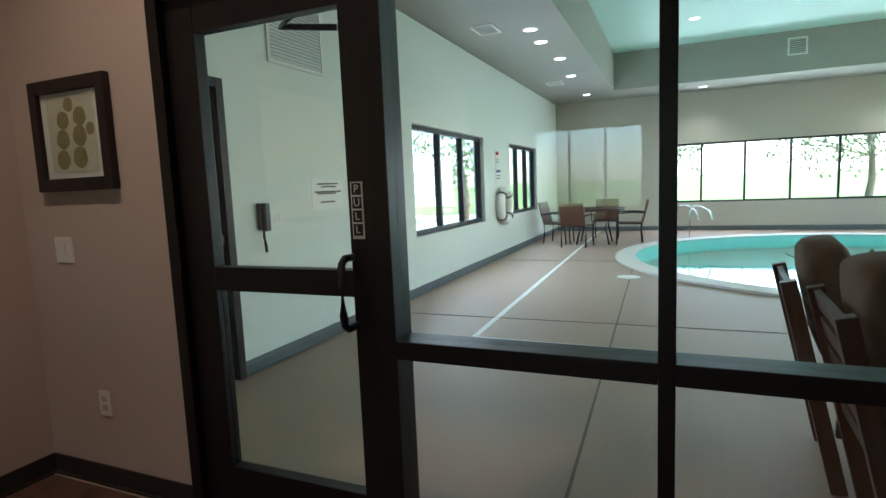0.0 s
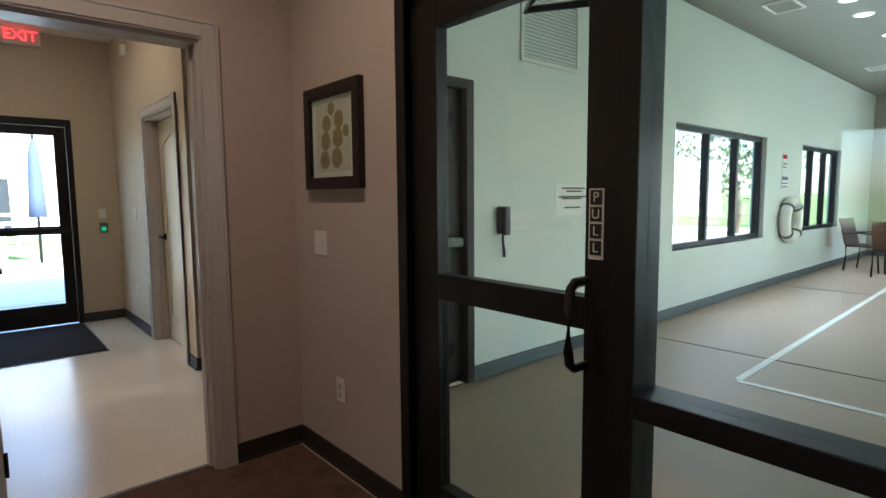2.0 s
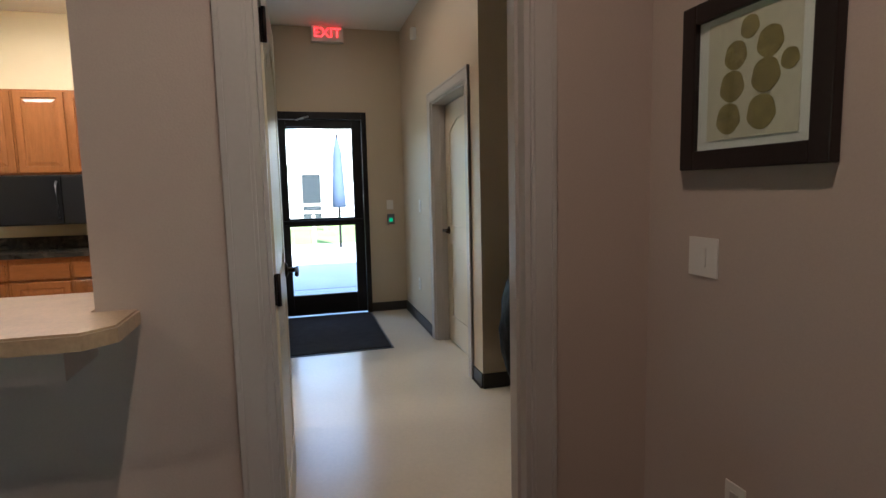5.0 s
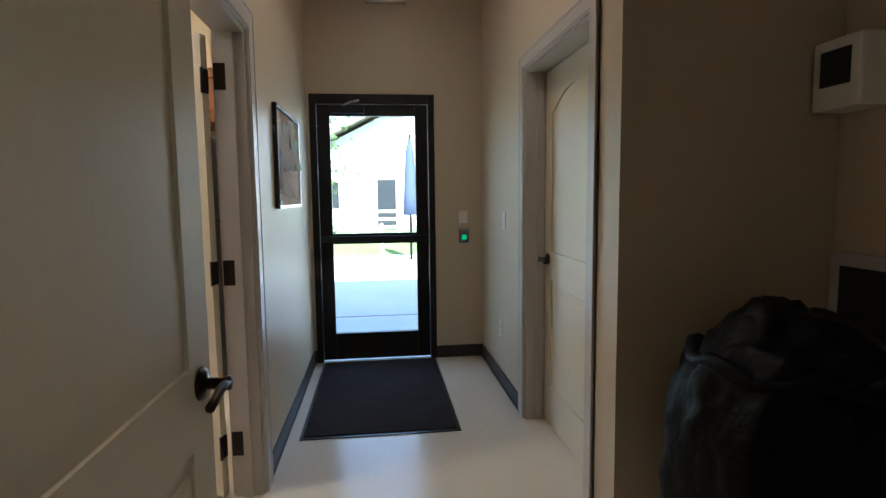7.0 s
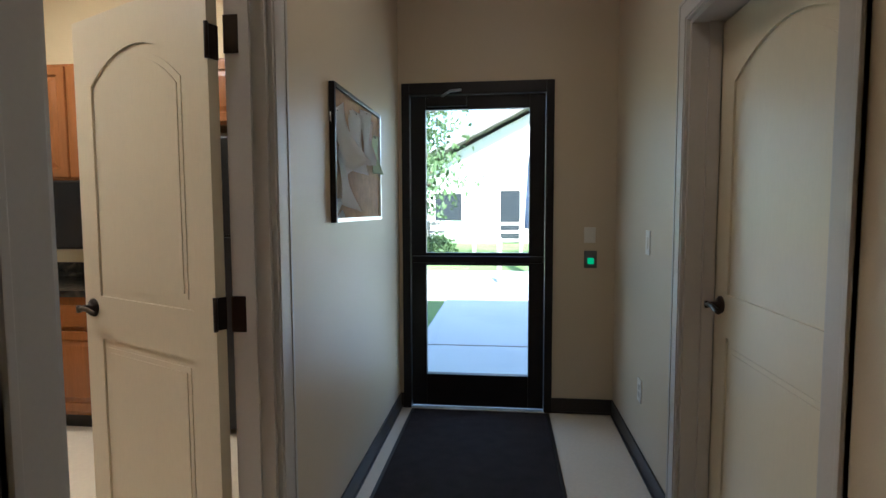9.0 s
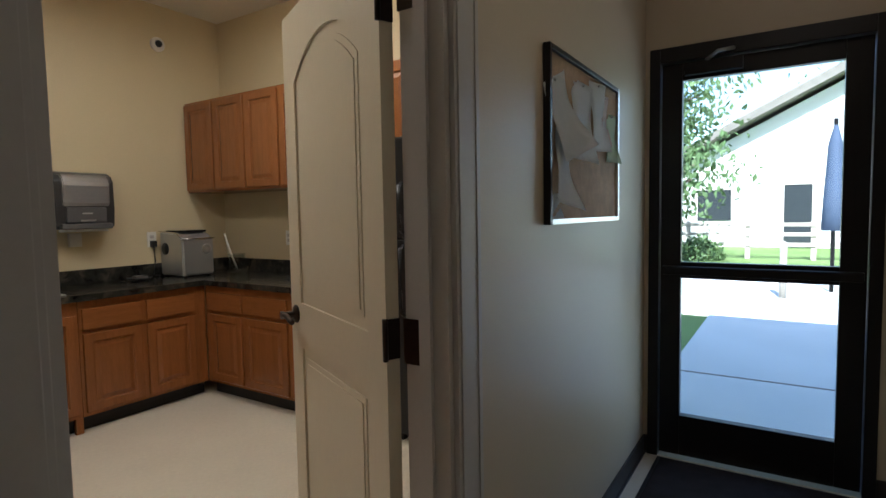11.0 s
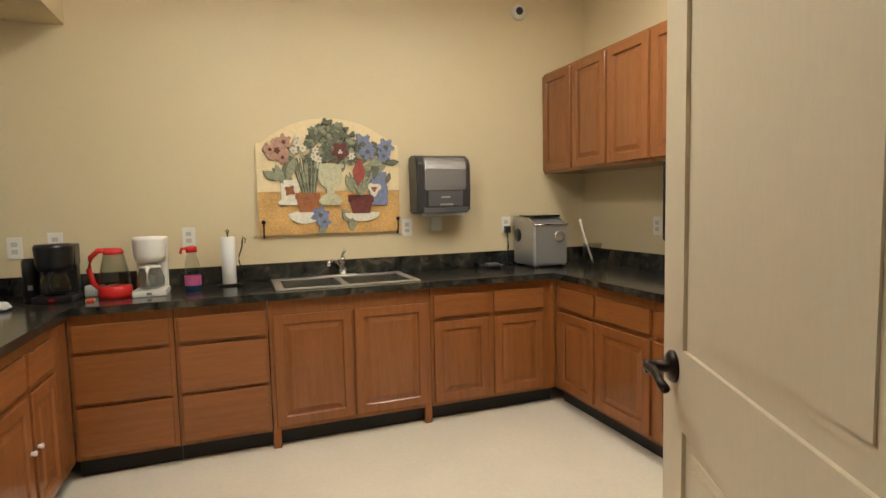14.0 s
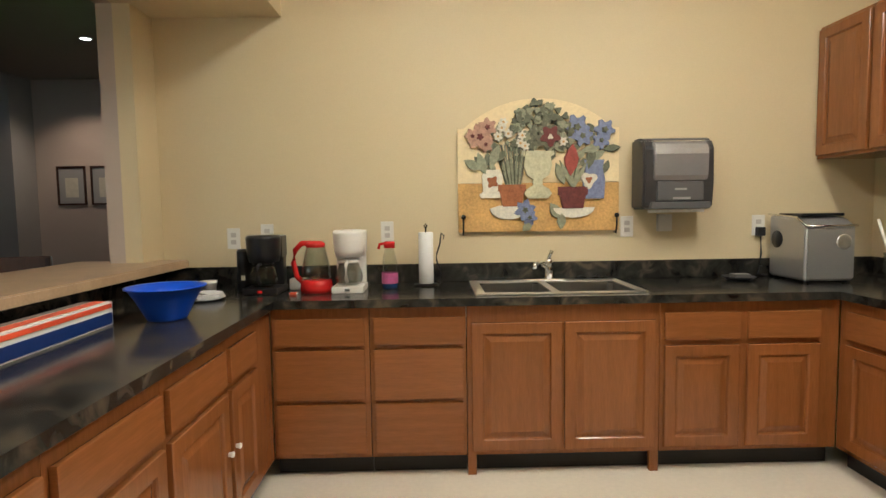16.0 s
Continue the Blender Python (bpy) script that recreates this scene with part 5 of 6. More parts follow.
box(bm, -0.03, 0.035, 0.112, 0.122, 0.203, 0.2045, FT)
part("label_bar", bm, M_SILVER, td)
bm = bmesh.new()
box(bm, -0.04, 0.055, 0.062, 0.074, 0.203, 0.2045, FT)
part("label_bar", bm, M_SILVER, td)
bm = bmesh.new()
box(bm, -0.155, 0.165, 0.012, 0.05, 0.14, 0.206, FT, 0.010)
part("tear_bar", bm, M_TDPANEL, td)
bm = bmesh.new()
box(bm, -0.135, 0.145, -0.008, 0.008, 0.10, 0.175, FT, 0.003)
part("paper_edge", bm, M_PAPER, td, "white edge of the paper towel")
wb = thing("wall_box", (-5.79, YS, 1.14), "small cream box on the wall below the dispenser", "box")
bm = bmesh.new()
box(bm, -0.045, 0.035, -0.115, -0.02, 0.001, 0.03, FT, 0.005)
part("case", bm, M_WHITEPL, wb)

cm = thing("dome_camera", (-6.45, YS, 2.69), "small white security camera high on the wall", "camera")
bm = bmesh.new()
lathe(bm, [(0.055, 0.0), (0.055, 0.02), (0.045, 0.035), (0.0, 0.036)], frame_of((-6.45, YS + 0.001, 2.69), (1, 0, 0), (0, 0, -1), (0, 1, 0)), 20)
part("housing", bm, M_WHITEPL, cm)
bm = bmesh.new()
lathe(bm, [(0.028, 0.0), (0.026, 0.012), (0.016, 0.022), (0.0, 0.026)], frame_of((-6.445, YS + 0.036, 2.69), (1, 0, 0), (0, 0, -1), (0, 1, 0)), 16)
part("lens_dome", bm, M_BLACK, cm)

# ice maker
ice = thing("ice_maker", (-6.48, -3.06, CTZ), "silver countertop ice maker with a round badge", "ice maker")
IX0, IX1, IY0, IY1, IZ = -6.64, -6.375, -3.235, -2.93, CTZ
bm = bmesh.new()
prism(bm, [(IY0, 0.012), (IY1, 0.012), (IY1, 0.295), (IY1 - 0.07, 0.34), (IY0, 0.355)], frame_of((IX0, 0, IZ), (0, 1, 0), UP, (1, 0, 0)), 0, IX1 - IX0)
bmesh.ops.bevel(bm, geom=[e for e in bm.edges], offset=0.012, segments=3, affect="EDGES")
part("body", bm, M_SILVER, ice)
bm = bmesh.new()
box(bm, IX0 + 0.02, IX1 - 0.02, IY0 + 0.05, IY1 - 0.06, IZ + 0.346, IZ + 0.363, None, 0.006)
part("lid", bm, M_SMOKE, ice, "dark window lid")
bm = bmesh.new()
tube(bm, [(IX0 - 0.002, IY1 + 0.003, IZ + 0.298), (IX1, IY1 + 0.003, IZ + 0.298), (IX1 + 0.003, IY1 - 0.07, IZ + 0.342), (IX1 + 0.003, IY0, IZ + 0.357)], 0.006)
part("trim_strip", bm, M_CHROME, ice)
bm = bmesh.new()
lathe(bm, [(0.038, 0.0), (0.04, 0.004), (0.034, 0.007), (0.026, 0.004), (0.0, 0.004)], frame_of((-6.575, IY1, IZ + 0.215), (-1, 0, 0), UP, (0, 1, 0)), 22)
part("badge", bm, M_STEEL, ice, "round metal badge")
bm = bmesh.new()
lathe(bm, [(0.048, 0.0), (0.048, 0.003), (0.0, 0.003)], frame_of((IX1, -3.16, IZ + 0.22), (0, 1, 0), UP, (1, 0, 0)), 20)
part("vent", bm, M_BLACK, ice, "round dark vent grille")
for fx in (IX0 + 0.03, IX1 - 0.03):
    for fy in (IY0 + 0.03, IY1 - 0.03):
        bm = bmesh.new()
        lathe(bm, [(0.014, 0.0), (0.014, 0.014)], Matrix.Translation((fx, fy, IZ + 0.0005)), 10)
        part("foot", bm, M_BLACK, ice)

# glass pitchers with a scoop, left of the ice maker
pt = thing("glass_pitcher", (-6.72, -2.70, CTZ), "clear glass pitcher holding a wooden-handled scoop", "pitcher")
bm = bmesh.new()
lathe(bm, [(0.05, 0.002), (0.06, 0.01), (0.068, 0.09), (0.062, 0.15), (0.066, 0.165), (0.062, 0.165), (0.057, 0.15), (0.063, 0.09), (0.055, 0.014), (0.0, 0.012)], Matrix.Translation((-6.74, -2.78, CTZ)), 20)
part("vessel", bm, M_CLEAR, pt)
bm = bmesh.new()
tube(bm, [(-6.76, -2.80, CTZ + 0.03), (-6.72, -2.84, CTZ + 0.20), (-6.70, -2.87, CTZ + 0.33)], 0.007)
part("scoop_handle", bm, M_WHITEPL, pt)
gl2 = thing("glass_bowl", (-6.62, -2.62, CTZ), "small clear glass bowl on the worktop", "bowl")
bm = bmesh.new()
lathe(bm, [(0.03, 0.002), (0.045, 0.02), (0.06, 0.07), (0.056, 0.07), (0.04, 0.022), (0.0, 0.008)], Matrix.Translation((-6.66, -2.62, CTZ)), 18)
part("vessel", bm, M_CLEAR, gl2)
dsh = thing("soap_dish", (-6.12, -3.08, CTZ), "small dark dish with a scrubbing pad by the wall", "dish")
bm = bmesh.new()
lathe(bm, [(0.05, 0.002), (0.085, 0.025), (0.08, 0.027), (0.045, 0.008), (0.0, 0.008)], Matrix.Translation((-6.12, -3.08, CTZ)), 18)
part("dish", bm, M_BLACK, dsh)
boxpart("pad", -6.17, -6.08, -3.11, -3.05, CTZ + 0.02, CTZ + 0.04, M_GREYPL, dsh, bevel=0.006)
crd = thing("power_adapter", (-6.33, -3.2, 0.95), "black plug and cord below the outlet", "plug")
bm = bmesh.new()
box(bm, -6.35, -6.31, YS + 0.008, YS + 0.045, 1.10, 1.15, None, 0.006)
tube(bm, [(-6.33, YS + 0.03, 1.10), (-6.335, YS + 0.03, 1.0), (-6.32, YS + 0.03, CTZ + 0.02), (-6.36, YS + 0.05, CTZ + 0.01)], 0.006)
part("plug_body", bm, M_BLACK, crd)

# coffee makers, kettle, bottle, paper towel, grinder
def coffee_maker(x, y, w, h, mat, label, carafe_lid):
    c = thing("coffee_maker", (x, y, CTZ), label, "coffee maker")
    d = 0.20
    bm = bmesh.new()
    box(bm, x - w / 2, x + w / 2, y - d / 2, y + d / 2, CTZ + 0.001, CTZ + 0.035, None, 0.01)
    part("base", bm, mat, c)
    boxpart("column", x - w / 2 + 0.005, x + w / 2 - 0.005, y - d / 2, y - d / 2 + 0.06, CTZ + 0.035, CTZ + h - 0.1, mat, c, bevel=0.008)
    bm = bmesh.new()
    lathe(bm, [(w * 0.42, h - 0.135), (w * 0.47, h - 0.10), (w * 0.5, h - 0.02), (w * 0.5, h - 0.012), (w * 0.46, h), (0.0, h)], Matrix.Translation((x, y + 0.01, CTZ)), 24)
    box(bm, x - w / 2, x + w / 2, y - d / 2, y, CTZ + h - 0.115, CTZ + h - 0.003, None, 0.008)
    part("brew_head", bm, mat, c)
    bm = bmesh.new()
    lathe(bm, [(0.045, 0.037), (0.066, 0.05), (0.07, 0.09), (0.055, 0.135), (0.05, 0.15), (0.047, 0.15), (0.052, 0.133), (0.066, 0.09), (0.06, 0.052), (0.0, 0.042)], Matrix.Translation((x, y + 0.025, CTZ)), 22)
    part("carafe", bm, M_CLEAR, c, "clear glass carafe")
    bm = bmesh.new()
    lathe(bm, [(0.052, 0.15), (0.052, 0.16), (0.03, 0.166), (0.0, 0.166)], Matrix.Translation((x, y + 0.025, CTZ)), 20)
    tube(bm, [(x, y + 0.075, CTZ + 0.155), (x, y + 0.12, CTZ + 0.145), (x, y + 0.125, CTZ + 0.08), (x, y + 0.095, CTZ + 0.06)], 0.009)
    part("carafe_handle", bm, carafe_lid, c)
    boxpart("switch", x - 0.012, x + 0.012, y + d / 2, y + d / 2 + 0.003, CTZ + 0.012, CTZ + 0.024, M_RED if mat is M_BLACK else M_GREYPL, c)
    return c


coffee_maker(-3.60, -2.95, 0.175, 0.295, M_BLACK, "black drip coffee maker with a glass carafe", M_BLACK)
coffee_maker(-4.03, -2.96, 0.16, 0.315, M_WHITEPL, "white drip coffee maker with a glass carafe", M_WHITEPL)
kt = thing("electric_kettle", (-3.85, -2.95, CTZ), "red and clear glass electric kettle", "kettle")
T = Matrix.Translation((-3.86, -2.95, CTZ))
bm = bmesh.new()
lathe(bm, [(0.08, 0.001), (0.082, 0.02), (0.078, 0.06), (0.072, 0.065), (0.0, 0.065)], T, 24)
part("base", bm, M_RED, kt)
bm = bmesh.new()
lathe(bm, [(0.074, 0.066), (0.072, 0.12), (0.055, 0.20), (0.045, 0.235), (0.042, 0.235), (0.052, 0.20), (0.068, 0.12), (0.07, 0.068)], T, 24, False)
part("jug", bm, M_CLEAR, kt, "clear glass jug")
bm = bmesh.new()
lathe(bm, [(0.047, 0.23), (0.05, 0.245), (0.035, 0.26), (0.0, 0.263)], T, 20)
part("lid", bm, M_RED, kt)
bm = bmesh.new()
tube(bm, [T @ Vector(p) for p in ((0.02, 0, 0.25), (0.07, 0.0, 0.25), (0.105, 0.0, 0.215), (0.115, 0, 0.15), (0.10, 0, 0.08), (0.07, 0, 0.05))], 0.014)
part("handle", bm, M_RED, kt)
bo = thing("soap_bottle", (-4.22, -3.0, CTZ), "clear bottle of dark liquid with a pink label and red cap", "bottle")
T = Matrix.Translation((-4.23, -3.02, CTZ))
bm = bmesh.new()
lathe(bm, [(0.04, 0.001), (0.042, 0.01), (0.041, 0.07), (0.0, 0.07)], T, 20)
part("liquid", bm, M_LIQUID, bo)
bm = bmesh.new()
lathe(bm, [(0.041, 0.071), (0.042, 0.12), (0.034, 0.17), (0.024, 0.20), (0.024, 0.215)], T, 20, False)
part("bottle_body", bm, M_CLEAR, bo)
bm = bmesh.new()
lathe(bm, [(0.0435, 0.03), (0.0435, 0.085)], T, 20, False)
part("label", bm, M_PINK, bo)
bm = bmesh.new()
lathe(bm, [(0.029, 0.215), (0.03, 0.245), (0.02, 0.25), (0.0, 0.25)], T, 18)
tube(bm, [T @ Vector((0.02, 0, 0.24)), T @ Vector((0.05, 0.01, 0.235)), T @ Vector((0.055, 0.01, 0.21))], 0.008)
part("cap", bm, M_RED, bo)
pr = thing("paper_towel_roll", (-4.42, -3.12, CTZ), "white paper towel roll on a black wire stand", "paper towel")
T = Matrix.Translation((-4.42, -3.12, CTZ))
bm = bmesh.new()
lathe(bm, [(0.0, 0.012), (0.038, 0.012), (0.04, 0.014), (0.04, 0.288), (0.038, 0.29), (0.018, 0.29), (0.018, 0.28)], T, 24, False)
part("roll", bm, M_PAPER, pr)
bm = bmesh.new()
lathe(bm, [(0.07, 0.001), (0.07, 0.008), (0.0, 0.010)], T, 20)
tube(bm, [T @ Vector((0, 0, 0.01)), T @ Vector((0, 0, 0.31)), T @ Vector((0.008, 0, 0.325)), T @ Vector((0, 0, 0.335)), T @ Vector((-0.008, 0, 0.325)), T @ Vector((0, 0, 0.31))], 0.004)
part("stand", bm, M_IRON, pr)
bm = bmesh.new()
tube(bm, [T @ Vector((-0.068 - 0.012 * math.sin(k * 0.9), 0, 0.005 + 0.028 * k)) for k in range(10)] + [T @ Vector((-0.085, 0, 0.285)), T @ Vector((-0.10, 0, 0.27)), T @ Vector((-0.095, 0, 0.25))], 0.004)
part("side_arm", bm, M_IRON, pr)
cg = thing("coffee_grinder", (-3.45, -3.03, CTZ), "small black coffee grinder beside the coffee maker", "grinder")
bm = bmesh.new()
lathe(bm, [(0.04, 0.001), (0.042, 0.02), (0.036, 0.12), (0.04, 0.13), (0.04, 0.205), (0.034, 0.22), (0.0, 0.222)], Matrix.Translation((-3.47, -3.03, CTZ)), 20)
part("body", bm, M_BLACK, cg)
boxpart("switch", -3.482, -3.462, -2.993, -2.988, CTZ + 0.06, CTZ + 0.085, M_SILVER, cg)
sm = thing("napkin_pack", (-3.74, -3.05, CTZ), "small white pack behind the kettle", "pack")
boxpart("wrap", -3.79, -3.70, -3.09, -3.02, CTZ + 0.001, CTZ + 0.06, M_PAPER, sm, bevel=0.012)
rc = thing("match_box", (-3.75, -2.86, CTZ), "tiny orange box on the worktop", "box")
boxpart("sleeve", -3.78, -3.745, -2.875, -2.85, CTZ + 0.001, CTZ + 0.013, M_ORANGERED, rc, bevel=0.002)
boxpart("tray", -3.783, -3.742, -2.873, -2.852, CTZ + 0.003, CTZ + 0.010, M_PAPER, rc)

# bowl, foil box, clutter behind the bowl
bw = thing("mixing_bowl", (-3.42, -2.29, CTZ), "bright blue plastic mixing bowl", "bowl")
bm = bmesh.new()
lathe(bm, [(0.0, 0.001), (0.085, 0.001), (0.09, 0.01), (0.135, 0.085), (0.165, 0.125), (0.178, 0.128), (0.178, 0.134), (0.162, 0.132), (0.13, 0.087), (0.085, 0.014), (0.0, 0.010)], Matrix.Translation((-3.42, -2.29, CTZ)) @ Matrix.Diagonal((0.82, 0.82, 0.98, 1)), 36, False)
part("bowl_shell", bm, M_BLUE, bw)
fb = thing("foil_box", (-3.2, -1.9, CTZ), "long white carton of foil with red and navy bands", "box")
FBm = Matrix.Translation((-3.215, -1.90, CTZ)) @ Matrix.Rotation(radians(1.5), 4, "Z")
bm = bmesh.new()
box(bm, -0.055, 0.055, -0.30, 0.36, 0.001, 0.088, FBm, 0.002)
part("carton", bm, M_PAPER, fb)
for x0, x1, z0, z1, mt, nm in ((-0.058, -0.0552, 0.008, 0.05, M_NAVY, "navy_band"), (-0.035, 0.005, 0.0885, 0.0905, M_ORANGERED, "red_band"), (-0.058, -0.0552, 0.066, 0.082, M_ORANGERED, "red_band"), (0.02, 0.045, 0.0885, 0.0902, M_GREYPL, "grey_band")):
    bm = bmesh.new()
    box(bm, x0, x1, -0.29, 0.35, z0, z1, FBm)
    part(nm, bm, mt, fb)
bm = bmesh.new()
box(bm, -0.05, 0.05, 0.3602, 0.362, 0.006, 0.035, FBm)
part("end_label", bm, M_ORANGERED, fb)
bm = bmesh.new()
box(bm, -0.05, 0.05, 0.3602, 0.362, 0.045, 0.08, FBm)
part("end_label", bm, M_NAVY, fb)
for nm, cx2, cy2, sx, sy, sz, mt, lab in (("folded_cloth", -3.25, -2.72, 0.13, 0.10, 0.035, M_GREYPL, "crumpled grey cloth on the worktop"), ("paper_cup_stack", -3.34, -2.88, 0.05, 0.05, 0.07, M_WHITEPL, "short stack of white paper cups"), ("plate_stack", -3.38, -2.74, 0.10, 0.08, 0.03, M_PAPER, "white paper plates on the worktop"), ("serving_tongs", -3.16, -2.86, 0.12, 0.05, 0.02, M_BLACK, "black utensil lying by the upstand")):
    o = thing(nm, (cx2, cy2, CTZ), lab, nm.split("_")[1] if nm != "folded_cloth" else "cloth")
    bm = bmesh.new()
    if nm == "paper_cup_stack":
        lathe(bm, [(0.028, 0.001), (0.036, 0.06), (0.039, 0.062), (0.039, 0.075), (0.0, 0.076)], Matrix.Translation((cx2, cy2, CTZ)), 18)
    elif nm == "plate_stack":
        for k in range(4):
            lathe(bm, [(0.0, 0.002 + 0.006 * k), (0.06, 0.002 + 0.006 * k), (0.09, 0.014 + 0.006 * k), (0.088, 0.016 + 0.006 * k), (0.058, 0.005 + 0.006 * k)], Matrix.Translation((cx2 + 0.004 * k, cy2, CTZ)), 20, False)
    elif nm == "serving_tongs":
        tube(bm, [(cx2 - 0.1, cy2, CTZ + 0.008), (cx2, cy2 + 0.02, CTZ + 0.02), (cx2 + 0.1, cy2, CTZ + 0.008)], 0.006)
    else:
        grid = bmesh.ops.create_grid(bm, x_segments=14, y_segments=12, size=1)["verts"]
        for v in grid:
            v.co = Vector((cx2 + v.co.x * sx, cy2 + v.co.y * sy, CTZ + 0.004 + sz * abs(noise.noise(Vector((v.co.x * 2.2, v.co.y * 2.2, 3)))) * 2))
        bmesh.ops.solidify(bm, geom=bm.faces[:], thickness=0.003)
    part({"folded_cloth": "fabric", "paper_cup_stack": "cup", "plate_stack": "plate", "serving_tongs": "arm"}[nm], bm, mt, o)

# ---- corridor things ----
cb = thing("notice_board", (-5.98, YC, 1.28), "cork notice board with curling papers, frame coloured as shaded and lit sides", "notice board")
FC = frame_of((-5.58, YC + 0.002, 1.283), (-1, 0, 0), UP, (0, 1, 0))
CW, CH = 0.805, 0.562
bm = bmesh.new()
box(bm, 0.016, CW - 0.016, 0.016, CH - 0.016, 0.002, 0.012, FC)
part("cork_panel", bm, M_CORK, cb)
# near side and top of the frame: dark metal for the shaded sides
bm = bmesh.new()
box(bm, 0, 0.018, 0, CH, 0, 0.024, FC, 0.003)
box(bm, 0.018, CW - 0.018, CH - 0.018, CH, 0, 0.024, FC, 0.003)
part("frame_side", bm, M_BRONZE, cb)
# far side and bottom of the same frame: bright metal for the lit sides
bm = bmesh.new()
box(bm, CW - 0.018, CW, 0, CH, 0, 0.024, FC, 0.003)
box(bm, 0.018, CW - 0.018, 0, 0.018, 0, 0.024, FC, 0.003)
part("frame_side", bm, M_STEEL, cb)


def paper(name, u, v, w, h, ang, curl, mat, lift=0.013):
    """A sheet pinned at its top that curls outwards towards its bottom."""
    p = thing(name, FC @ Vector((u, v - h / 2, 0.02)), "curling %s sheet pinned to the cork board" % ("white" if mat is M_PAPER else "coloured"), "paper", "papers on the notice board")
    bm = bmesh.new()
    n = 10
    c, s = math.cos(ang), math.sin(ang)
    rows = []
    for i in range(n + 1):
        t = i / n
        row = []
        for j in range(5):
            q = j / 4 - 0.5
            x, yv = q * w, -t * h
            out = lift + curl * (t ** 2) * (1 + 0.8 * q) + 0.006 * math.sin(6 * t + 4 * q)
            row.append(bm.verts.new(FC @ Vector((u + c * x - s * yv, v + s * x + c * yv, out))))
        rows.append(row)
    for a, b in zip(rows, rows[1:]):
        for j in range(4):
            bm.faces.new((a[j], a[j + 1], b[j + 1], b[j])).smooth = True
    bmesh.ops.solidify(bm, geom=bm.faces[:], thickness=0.0008)
    part("sheet", bm, mat, p)
    bm = bmesh.new()
    lathe(bm, [(0.005, 0), (0.005, 0.006), (0.0, 0.008)], FC @ Matrix.Translation((u, v - 0.012, lift + 0.002)), 8)
    part("pin", bm, M_STEEL, p)


paper("pinned_paper", 0.06, 0.47, 0.17, 0.26, 0.42, 0.06, M_PAPER)
paper("pinned_paper", 0.13, 0.30, 0.12, 0.25, -0.25, 0.05, M_PAPER, 0.02)
paper("pinned_paper", 0.33, 0.50, 0.21, 0.28, -0.05, 0.02, M_PAPER, 0.016)
paper("pinned_paper", 0.50, 0.53, 0.18, 0.26, 0.05, 0.015, M_PAPER, 0.020)
paper("pinned_paper", 0.60, 0.50, 0.10, 0.20, 0.0, 0.012, M_PAPERPINK, 0.014)
paper("pinned_paper", 0.70, 0.44, 0.15, 0.20, 0.0, 0.015, M_PAPERGREEN, 0.014)
paper("pinned_paper", 0.07, 0.10, 0.10, 0.08, 0.0, 0.003, M_PAPER, 0.014)

bag = thing("rubbish_bag", (-3.98, 2.02, 0), "tall bin wrapped in a shiny black bin liner", "bag")
bm = bmesh.new()
bmesh.ops.create_icosphere(bm, subdivisions=5, radius=1)
for v in bm.verts:
    p = v.co.normalized()
    k = 1 + 0.10 * noise.noise(p * 2.4) + 0.05 * noise.noise(p * 7) + 0.03 * noise.noise(p * 15)
    v.co = Vector((-3.98 + 0.35 * p.x * k, 2.02 + 0.32 * p.y * k, max(0.0, 0.50 + 0.51 * math.copysign(abs(p.z) ** 0.75, p.z) * k)))
for f in bm.faces:
    f.smooth = True
part("liner", bm, M_BAG, bag)
bm = bmesh.new()
tube(bm, [(-3.98 + 0.27 * math.cos(t / 4), 2.02 + 0.25 * math.sin(t / 4), 0.86 + 0.02 * math.sin(t * 1.7)) for t in range(26)], 0.022)
part("rolled_edge", bm, M_BAG, bag)
ds = thing("wall_dispenser", (-4.35, 2.55, 1.65), "white wall dispenser with a dark front in the alcove", "dispenser")
boxpart("case", -4.42, -4.22, 2.42, 2.549, 1.62, 1.86, M_WHITEPL, ds, bevel=0.012)
boxpart("front", -4.38, -4.26, 2.413, 2.42, 1.70, 1.82, M_BLACK, ds)
fp = thing("wall_panel", (-4.3, 2.55, 0.7), "white framed wall panel low in the alcove", "panel")
boxpart("surround", -4.42, -4.0, 2.53, 2.549, 0.62, 1.12, M_TRIM, fp, bevel=0.004)
boxpart("inset", -4.37, -4.05, 2.524, 2.53, 0.67, 1.07, M_BLACK, fp)

# ---- pool room things ----
dl = None
for x, yy, z in ((-1.70, 7.4, SOF), (-1.72, 8.1, SOF), (-1.68, 9.3, SOF), (-1.78, 10.9, SOF), (-1.85, 13.4, SOF), (0.62, 13.95, SOF), (4.35, 13.95, SOF), (-2.3, 3.6, SOF), (0.35, 11.2, TRAY), (3.6, 11.2, TRAY)):
    m = Matrix.Translation((x, yy, z - 0.001))
    if dl is None:
        dl = thing("downlight", (0, 0, 0), "round recessed ceiling downlight, lit", "lamp", "pool downlights")
        bm = bmesh.new()
        lathe(bm, [(0.085, -0.012), (0.10, -0.008), (0.105, 0.0)], None, 24, False)
        part("ring", bm, M_WHITEPL, dl)
        bm = bmesh.new()
        lathe(bm, [(0.0, -0.006), (0.085, -0.006)], None, 24, False)
        part("lens", bm, M_CAN, dl)
        dl.location = (x, yy, z - 0.001)
    else:
        copy_thing(dl, m)
copy_thing(dl, Matrix.Translation((1.65, -10.1, 4.399)))


def grille(name, m, w, h, n, label, mat=M_WHITEPL, dark=M_GREYPL):
    g = thing(name, m @ Vector((w / 2, h / 2, 0)), label, "vent")
    bm = bmesh.new()
